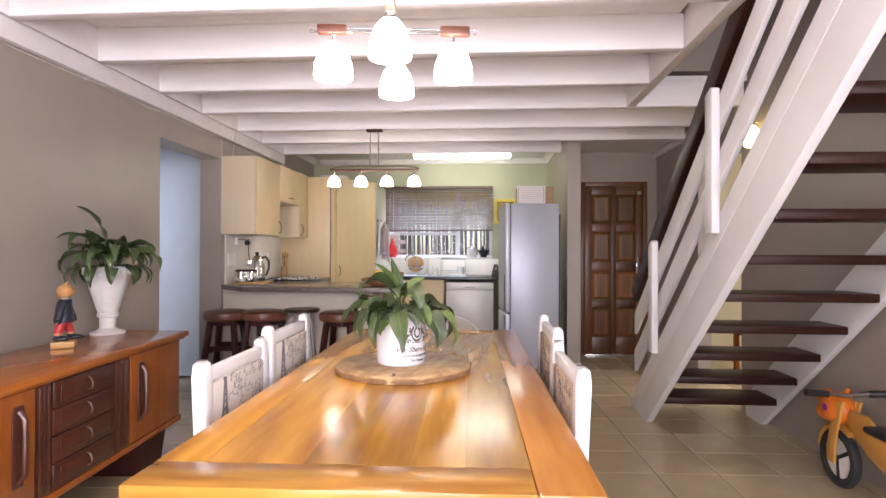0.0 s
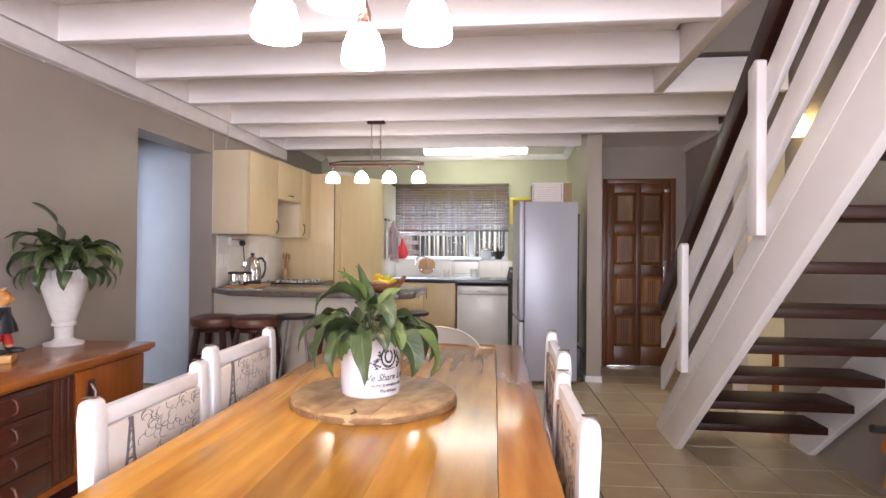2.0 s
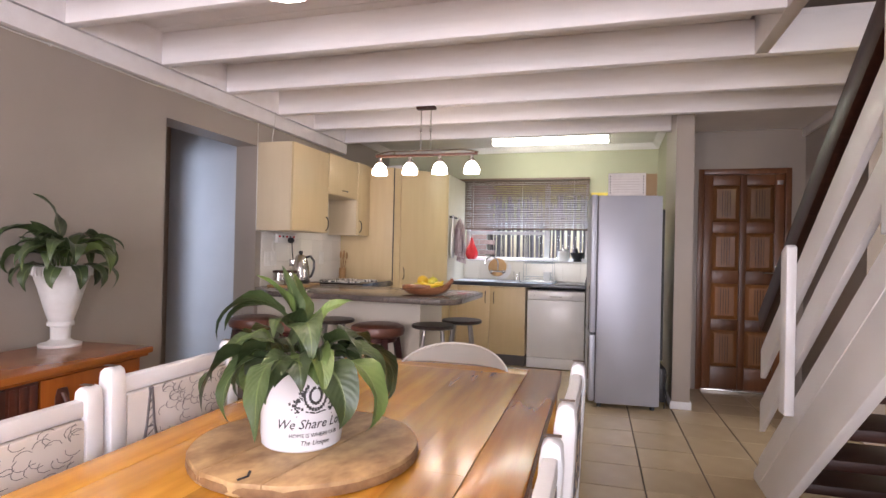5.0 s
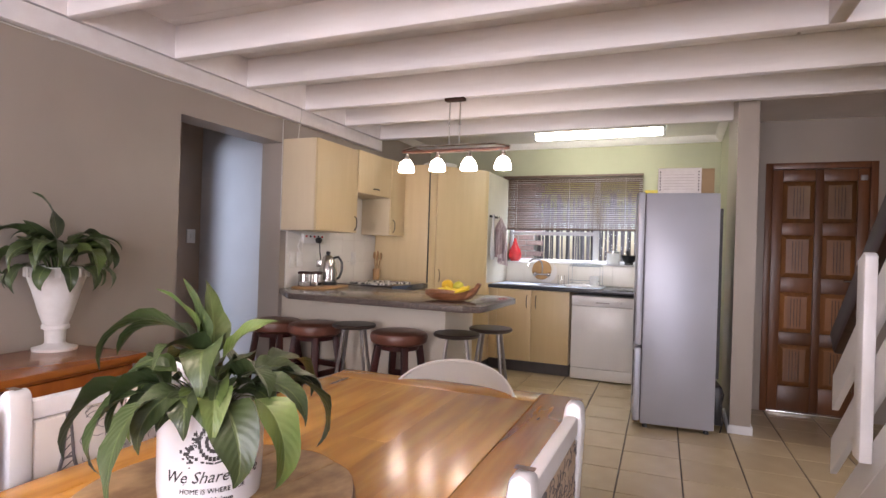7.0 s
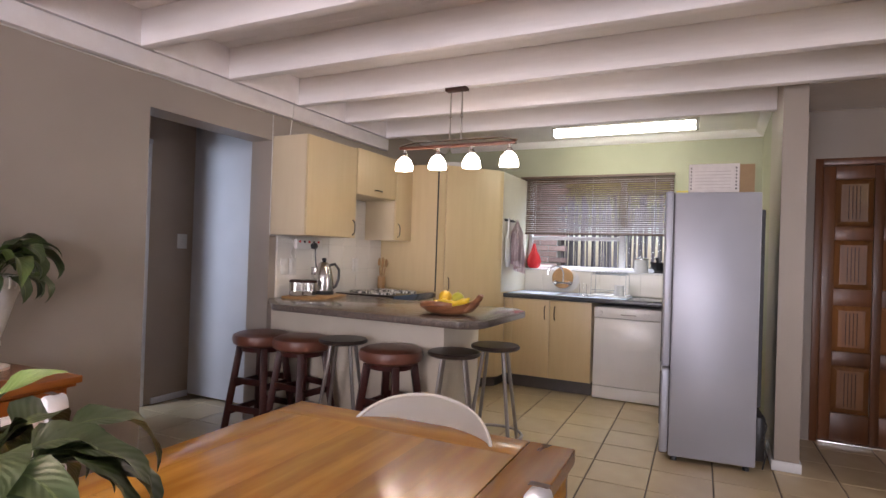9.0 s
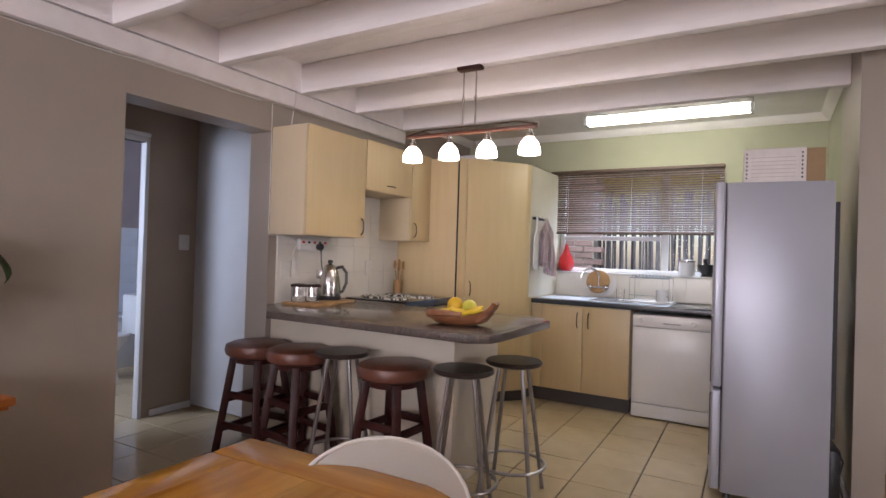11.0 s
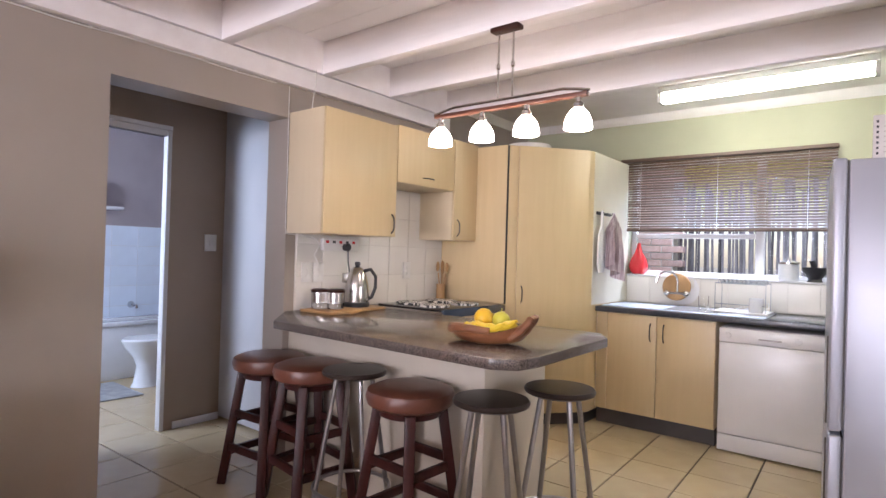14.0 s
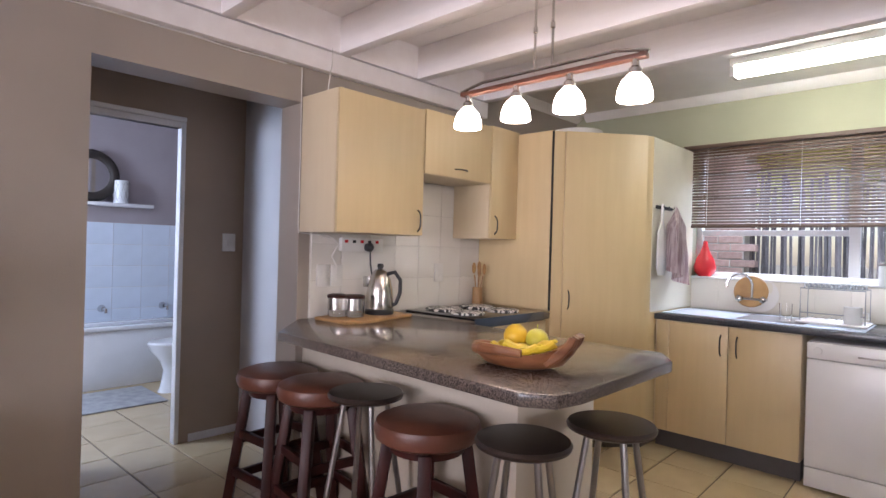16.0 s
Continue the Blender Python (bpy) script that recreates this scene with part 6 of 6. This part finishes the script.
for y in (-0.26, -L + 0.26):
    part("foot", prism(B(), [(-0.10, 0.0), (0.10, 0.0), (0.12, 0.08), (0.16, 0.20), (-0.16, 0.20), (-0.12, 0.08)], -D + 0.02, -0.04, 0.004, Matrix(((0, 0, 1, 0), (1, 0, 0, y), (0, 1, 0, 0), (0, 0, 0, 1)))), M_STOOLLEG, sb, "dark shaped foot")

urn = thing("urn_with_plant", pose(-1.68, 3.635, HT) @ Matrix.Diagonal((1.09, 1.09, 1, 1)), "leafy green plant in a tall worn white urn", "plant")
part("urn", lathe(B(), [(0, 0), (0.082, 0), (0.084, 0.012), (0.05, 0.022), (0.038, 0.035), (0.040, 0.095), (0.052, 0.10), (0.052, 0.115), (0.047, 0.122), (0.062, 0.17), (0.090, 0.28), (0.108, 0.34), (0.115, 0.35), (0.115, 0.385), (0.108, 0.388), (0.10, 0.36), (0.08, 0.33), (0, 0.33)], 40), M_URN, urn)
bm = B()
for k in range(28):
    a = 2 * math.pi * k / 28
    b = B()
    box(b, -0.0035, 0.0035, -0.119, -0.110, 0.342, 0.383, 0.001, 1)
    merge(bm, b, Matrix.Rotation(a, 4, "Z"))
part("flutes", bm, M_URN, urn)
part("soil", lathe(B(), [(0.085, 0.331), (0.04, 0.34), (0, 0.342)], 20, close=False), M_SOIL, urn)
leafy_plant(urn, 0.34, 40, 23, 0.40, 30, 1.8)
for a, ln, e, bend in ((2.7, 0.46, 22, 3.0), (-1.2, 0.34, -30, 1.6), (0.9, 0.34, -40, 1.6), (-2.4, 0.30, 30, 2.0)):
    part("leaf", leaf_mesh(B(), (0, 0, 0.34), a, ln, 0.042, 82, e, 1.0 if e > 0 else 0.4, 0.25, bend), M_LEAF, urn)
for k in range(12):
    a = k * 0.524 + 0.2
    part("leaf", leaf_mesh(B(), (0.05 * math.cos(a), 0.05 * math.sin(a), 0.34), a, 0.25 + 0.03 * math.sin(k * 2.3), 0.032, 66, -125, 0.5 * math.sin(k * 1.7), 0.3, 1.2), M_LEAF, urn)

# carved wooden figurine, one plain body
fig = B()
box(fig, -0.055, 0.055, -0.062, 0.062, 0, 0.036, 0.003)
for sx, sy in ((1, 0.030), (-1, -0.030)):                     # striding legs with long shoes
    tube(fig, [(0.0, sy * 0.5, 0.165), (sx * 0.020, sy, 0.10), (sx * 0.030, sy, 0.062)], 0.027, 12, 0.020)
    ball(fig, (sx * 0.030 + 0.022, sy, 0.050), 0.044, 0.019, 0.016, 14)
lathe(fig, [(0.0, 0.135), (0.056, 0.138), (0.060, 0.155), (0.050, 0.20), (0.046, 0.235), (0.036, 0.262), (0.016, 0.275), (0.0, 0.276)], 24, Matrix.Diagonal((0.85, 1.0, 1, 1)))
for sx, sy in ((0.035, 1), (-0.02, -1)):                       # sleeves held out from the coat
    tube(fig, [(0.0, sy * 0.036, 0.252), (sx * 0.5, sy * 0.066, 0.205), (sx, sy * 0.078, 0.158)], 0.021, 12, 0.018)
    ball(fig, (sx * 1.15, sy * 0.080, 0.146), 0.015, 0.013, 0.014, 10)
for sy in (-1, 1):                                             # lapels
    beam_between(fig, (0.036, sy * 0.004, 0.205), (0.026, sy * 0.022, 0.266), 0.014, 0.010, 0.003)
ball(fig, (0.004, 0, 0.312), 0.042, 0.041, 0.041, 20)
ball(fig, (0.046, 0, 0.308), 0.011, 0.010, 0.009, 10)
for sy in (-1, 1):
    ball(fig, (0.002, sy * 0.041, 0.310), 0.009, 0.005, 0.012, 8)
tube(fig, [(0.0, 0, 0.348), (0.020, 0.0, 0.366)], 0.010, 8, 0.003)
figm = mat("carved_painted_wood", (0.10, 0.055, 0.04), 0.4, scale=10)
t = figm.node_tree
sep, cr, tc = t.nodes.new("ShaderNodeSeparateXYZ"), t.nodes.new("ShaderNodeValToRGB"), t.nodes.new("ShaderNodeTexCoord")
cr.color_ramp.interpolation = "CONSTANT"
el = cr.color_ramp.elements
el[0].position, el[0].color = 0.0, (0.50, 0.27, 0.08, 1)
el[1].position, el[1].color = 0.036, (0.016, 0.016, 0.022, 1)
for pos, colr in ((0.070, (0.48, 0.24, 0.10, 1)), (0.082, (0.42, 0.025, 0.025, 1)), (0.137, (0.016, 0.019, 0.030, 1)), (0.266, (0.62, 0.58, 0.52, 1)), (0.274, (0.48, 0.23, 0.075, 1))):
    e = el.new(pos)
    e.color = colr
t.links.new(tc.outputs["Object"], sep.inputs[0])
t.links.new(sep.outputs["Z"], cr.inputs[0])
t.links.new(cr.outputs[0], t.nodes["Principled BSDF"].inputs["Base Color"])
figo = part("wooden_figurine", fig, figm)
figo.matrix_basis = pose(-1.585, 3.175, HT, 0, 0, 32) @ Matrix.Scale(0.88, 4)
tagged(figo, "small carved painted wooden figurine on a block", "figurine")

# balance bike by the right wall
bike = thing("balance_bike", pose(2.325, 3.57, 0, 0, 0, 90), "orange animal-faced wooden balance bike", "toy bike")
for x in (0.0, -0.55):
    w = new("wheel")
    w.parent = bike
    w.location = (x, 0, 0.15)
    b = B()
    pts = [(0.125 * math.cos(2 * math.pi * i / 28), 0, 0.125 * math.sin(2 * math.pi * i / 28)) for i in range(29)]
    tube(b, pts, 0.025, 10, caps=False)
    part("tyre", b, M_RUBBER, w)
    b = B()
    lathe(b, [(0.018, -0.012), (0.105, -0.008), (0.105, 0.008), (0.018, 0.012)], 24, Matrix.Rotation(radians(90), 4, "X"))
    part("rim", b, M_PLASTIC, w)
    b = B()
    for k in range(3):
        a = k * 2.094 + 0.5
        beam_between(b, (0, 0, 0), (0.10 * math.cos(a), 0, 0.10 * math.sin(a)), 0.03, 0.02, 0.003)
    part("spoke", b, M_BLACK, w)
XZ = Matrix(((1, 0, 0, 0), (0, 0, 1, 0), (0, 1, 0, 0), (0, 0, 0, 1)))
for s in (-1, 1):
    part("fork", prism(B(), [(-0.03, 0.13), (0.03, 0.13), (0.035, 0.20), (0.0, 0.34), (-0.06, 0.46), (-0.10, 0.46), (-0.05, 0.30), (-0.03, 0.2)], s * 0.042 - 0.007, s * 0.042 + 0.007, 0.003, XZ), M_TOYWOOD, bike)
part("mudguard", tube(B(), [(0.165 * math.cos(a), 0, 0.15 + 0.165 * math.sin(a)) for a in (0.1, 0.5, 0.9, 1.3, 1.7, 2.1)], 0.018, 8), M_TOYWOOD, bike)
part("frame", prism(B(), [(-0.10, 0.42), (-0.05, 0.36), (-0.22, 0.24), (-0.50, 0.13), (-0.60, 0.15), (-0.55, 0.20), (-0.35, 0.34), (-0.2, 0.42)], -0.012, 0.012, 0.003, XZ), M_TOYWOOD, bike)
part("seat", box(B(), -0.42, -0.24, -0.05, 0.05, 0.355, 0.39, 0.014), M_BLACK, bike)
bm = ball(B(), (0.02, 0, 0.40), 0.10, 0.075, 0.085, 20)
ball(bm, (0.10, 0, 0.365), 0.06, 0.055, 0.05, 16)
for s in (-1, 1):
    ball(bm, (0.02, s * 0.05, 0.475), 0.02, 0.02, 0.03, 10)
    tube(bm, [(0.10, s * 0.03, 0.42), (0.15, s * 0.035, 0.445)], 0.012, 8, 0.016)
part("animal_head", bm, M_TOYORANGE, bike, "orange painted animal head")
for s in (-1, 1):
    part("spot", lathe(B(), [(0, 0), (0.018, 0), (0.018, 0.004), (0, 0.004)], 10, Matrix.Translation((0.0, s * 0.074, 0.41)) @ Matrix.Rotation(radians(-90 * s), 4, "X")), M_PURPLE, bike, "purple painted flower spot")
part("handlebar", tube(B(), [(-0.08, -0.19, 0.50), (-0.06, -0.08, 0.49), (-0.05, 0, 0.48), (-0.06, 0.08, 0.49), (-0.08, 0.19, 0.50)], 0.011, 8), M_BRUSH, bike)
for s in (-1, 1):
    part("grip", tube(B(), [(-0.065, s * 0.10, 0.492), (-0.085, s * 0.215, 0.503)], 0.018, 10), M_BLACK, bike)

# ---- bathroom beyond the lobby ----
tub = thing("bathtub", pose(-5.10, 4.2, 0), "white built-in bathtub along the tiled wall", "bathtub")
part("panel", box(B(), 0.34, 0.37, 0.0, 2.29, 0, 0.50, 0.004), M_CERAMIC, tub)
bm = B()
for b in ((0.02, 0.10, 0, 2.29), (0.30, 0.39, 0, 2.29), (0.10, 0.30, 0, 0.12), (0.10, 0.30, 2.17, 2.29)):
    box(bm, b[0], b[1], b[2], b[3], 0.50, 0.54, 0.008)
part("rim", bm, M_CERAMIC, tub)
part("inside", box(B(), 0.10, 0.30, 0.12, 2.17, 0.12, 0.16, 0.01), M_CERAMIC, tub)
tiles = structure("bathroom_tiles", box(B(), -5.10, -5.096, 3.3, 6.5, 0.0, 1.452), M_WGROUT, "white glazed wall tiles round the bath, bluish light put into their colour", "tiles")
b0 = box(B(), 0, 0.006, 0.0012, 0.2488, 0.0012, 0.1988, 0.0015, 1)
bt = bpy.data.meshes.new("wall_tile")
b0.to_mesh(bt)
b0.free()
# white tile with the room's bluish light mixed into its colour
bt.materials.append(mat("bathroom_tile_blue_lit", (0.68, 0.76, 0.86), 0.15, scale=3, by_object=0.02))
for i in range(8):
    for j in range(5):
        o = new("wall_tile", bt)
        o.parent = tiles
        o.location = (-5.098, 4.5 + i * 0.25, 0.452 + j * 0.2)
for y in (5.42, 5.95):
    tp = thing("bath_tap", pose(-5.09, y, 0.66), "chrome bath tap on the tiles", "tap", "bath taps")
    part("rose", lathe(B(), [(0, 0), (0.035, 0), (0.03, 0.015), (0.018, 0.05), (0, 0.05)], 16, Matrix.Rotation(radians(90), 4, "Y")), M_CHROME, tp)
    part("spout", tube(B(), [(0.04, 0, 0), (0.12, 0, 0), (0.13, 0, -0.03)], 0.012, 8), M_CHROME, tp)
wc = thing("toilet", pose(-4.33, 5.78, 0, 0, 0, 0), "white ceramic toilet with its seat down", "toilet")
part("pedestal", lathe(B(), [(0, 0), (0.10, 0), (0.085, 0.04), (0.065, 0.18), (0.09, 0.27), (0.15, 0.36), (0.16, 0.40), (0, 0.40)], 28, Matrix.Diagonal((0.95, 1.25, 1, 1))), M_CERAMIC, wc)
part("seat_lid", lathe(B(), [(0, 0.401), (0.165, 0.401), (0.17, 0.42), (0.16, 0.435), (0, 0.44)], 28, Matrix.Diagonal((0.95, 1.25, 1, 1))), M_CERAMIC, wc)
part("cistern", box(B(), -0.19, 0.19, 0.24, 0.42, 0.40, 0.78, 0.02), M_CERAMIC, wc)
shelf = thing("wall_shelf", pose(-5.10, 5.80, 1.60), "white floating shelf on the lilac wall", "shelf")
part("board", box(B(), 0.0, 0.15, -0.75, 0.0, 0, 0.03, 0.003), M_WHITE, shelf)
mirror = thing("round_mirror", pose(-5.04, 5.29, 1.63), "round mirror with a dark woven frame on the shelf", "mirror")
pts = [(0, 0.19 * math.cos(2 * math.pi * i / 40), 0.235 + 0.19 * math.sin(2 * math.pi * i / 40)) for i in range(41)]
part("frame", tube(B(), pts, 0.045, 12, caps=False), M_WICKER, mirror)
part("glass", lathe(B(), [(0, 0), (0.155, 0), (0.155, 0.006), (0, 0.006)], 36, Matrix.Translation((0.012, 0, 0.235)) @ Matrix.Rotation(radians(90), 4, "Y")), M_MIRROR, mirror)
cn = thing("patterned_canister", pose(-5.0, 5.53, 1.63), "white cylindrical canister with a grey lattice print", "canister")
part("canister", lathe(B(), [(0, 0), (0.058, 0), (0.06, 0.01), (0.06, 0.205), (0.055, 0.21), (0, 0.21)], 28), M_CERAMIC, cn)
bm = B()
for k in range(8):
    for s in (-1, 1):
        a0 = 2 * math.pi * k / 8
        tube(bm, [(0.0605 * math.cos(a0 + s * j * 0.13), 0.0605 * math.sin(a0 + s * j * 0.13), 0.02 + j * 0.022) for j in range(9)], 0.0012, 4)
part("lattice", bm, M_INK, cn)
mat_b = part("bath_mat", box(B(), -4.62, -4.0, 5.0, 5.62, 0.001, 0.012, 0.004), mat("grey_white_bath_mat", (0.42, 0.42, 0.42), 0.95, scale=14, mix=0.6, colour2=(0.26, 0.27, 0.28), bump=0.6, bump_scale=120))
tagged(mat_b, "worn grey-white bath mat on the tiles", "mat")

# ---- adjoining room ----
side_stool = thing("wooden_stool", pose(3.15, 6.1, 0), "plain wooden stool in the adjoining room", "stool")
part("seat", box(B(), -0.2, 0.2, -0.2, 0.2, 0.42, 0.46, 0.008), M_SIDE, side_stool)
for sx in (-1, 1):
    for sy in (-1, 1):
        part("leg", box(B(), sx * 0.16 - 0.022, sx * 0.16 + 0.022, sy * 0.16 - 0.022, sy * 0.16 + 0.022, 0, 0.42, 0.004), M_SIDE, side_stool)
wl = thing("wall_lamp", pose(WR - 0.065, 4.80, 2.06) @ Matrix.Scale(0.85, 4), "lit yellow glass lamp on the wall behind the stairs", "lamp")
part("globe", lathe(B(), [(0, -0.09), (0.05, -0.08), (0.075, -0.02), (0.06, 0.06), (0.03, 0.10), (0, 0.10)], 20), glow("lit_yellow_glass", (1.0, 0.80, 0.30), 9.0), wl)
part("bracket", tube(B(), [(0.065, 0, 0.13), (0.03, 0, 0.14), (0, 0, 0.10)], 0.009, 8), M_BRUSH, wl)

# ---- outside the kitchen window ----
structure("ground", box(B(), -60, 60, YB + 0.21, 120, -0.25, -0.15), M_GROUND, "dry garden ground outside", "ground")
fence = thing("pole_fence", pose(0, 9.75, -0.15), "rustic fence of thin weathered upright poles", "fence")
variants = []
for v in range(4):
    rnd = random.Random(v + 70)
    b = tube(B(), [(rnd.uniform(-0.008, 0.008), rnd.uniform(-0.006, 0.006), z) for z in (0, 0.5, 1.0, 1.4, 1.75, 2.05 + 0.06 * v)], 0.012 + 0.0026 * v, 6, 0.010 + 0.002 * v)
    me = bpy.data.meshes.new("pole")
    b.to_mesh(me)
    b.free()
    me.materials.append(M_POLE)
    variants.append(me)
x = -0.84
rnd = random.Random(4)
while x < 2.6:
    o = new("pole", variants[rnd.randrange(4)])
    o.parent = fence
    o.matrix_basis = pose(x, rnd.uniform(-0.02, 0.02), 0, rnd.uniform(-1.2, 1.2), rnd.uniform(-1.6, 1.6), rnd.uniform(0, 360))
    x += rnd.choice((0.020, 0.024, 0.027, 0.031, 0.040))
for z in (0.4, 1.85):
    part("rail", tube(B(), [(-0.7, 0.05, z), (2.7, 0.05, z)], 0.018, 6), M_POLE, fence)
pier = thing("brick_pier", pose(-1.66, 9.62, -0.15), "pink face-brick pier beside the fence", "brick pier")
part("core", box(B(), 0.01, 0.79, 0.012, 0.36, 0, 2.93), M_MORTAR, pier)
b0 = box(B(), 0, 0.215, 0, 0.10, 0, 0.065, 0.004, 1)
brick_me = bpy.data.meshes.new("brick")
b0.to_mesh(brick_me)
b0.free()
brick_me.materials.append(M_BRICK)
for j in range(39):
    for i in range(4):
        xx = i * 0.225 - (0.112 if j % 2 else 0)
        if -0.12 < xx < 0.72:
            o = new("brick", brick_me)
            o.parent = pier
            o.location = (xx, 0, j * 0.075 + 0.002)
tree = thing("garden_tree", pose(1.7, 12.5, -0.15), "leafy yellow-green tree behind the fence", "tree")
bm = tube(B(), [(0, 0, 0), (0.05, 0, 0.9), (0.0, 0.1, 1.8), (0.1, 0.05, 3.0)], 0.12, 8, 0.05)
for a in range(6):
    tube(bm, [(0.03, 0.05, 1.3 + a * 0.2), (0.7 * math.cos(a), 0.7 * math.sin(a), 2.0 + a * 0.2), (1.4 * math.cos(a + 0.2), 1.4 * math.sin(a + 0.2), 2.4 + a * 0.25)], 0.045, 6, 0.012)
part("trunk", bm, M_BARK, tree)
rnd = random.Random(9)
verts, faces = [], []
for i in range(6400):
    c = rnd.randrange(9)
    cx, cy, cz = 1.5 * math.cos(c * 1.9), 1.2 * math.sin(c * 1.9), 2.0 + (c % 4) * 0.55
    p = Vector((cx + rnd.gauss(0, 0.42), cy + rnd.gauss(0, 0.42), cz + rnd.gauss(0, 0.38)))
    d1 = Vector((rnd.gauss(0, 1), rnd.gauss(0, 1), rnd.gauss(0, 1))).normalized()
    d2 = d1.cross(Vector((rnd.gauss(0, 1), rnd.gauss(0, 1), rnd.gauss(0, 1)))).normalized()
    if p.z < 2.05:
        continue
    s = rnd.uniform(0.07, 0.12)
    k = len(verts)
    verts += [p - d1 * s, p + d2 * s * 0.4, p + d1 * s, p - d2 * s * 0.4]
    faces.append((k, k + 1, k + 2, k + 3))
me = bpy.data.meshes.new("crown")
me.from_pydata([tuple(v) for v in verts], [], faces)
me.materials.append(M_HEDGE)
crown = new("crown", me)
crown.parent = tree
copy_thing(tree, pose(-3.6, 13.6, -0.15, 0, 0, 130))
copy_thing(tree, pose(-2.05, 12.2, -0.15, 0, 0, 210))
copy_thing(tree, pose(4.2, 13.2, -0.15, 0, 0, 60))
copy_thing(tree, pose(1.75, 11.5, -0.10, 0, 0, 300))

# ---- floor tiles nearest the walk ----
for x, y in FLOOR_TILES:
    o = new("tile", tile_me)
    o.parent = floor
    o.matrix_basis = LAY @ Matrix.Translation((x, y, random.uniform(-0.0006, 0.0006)))
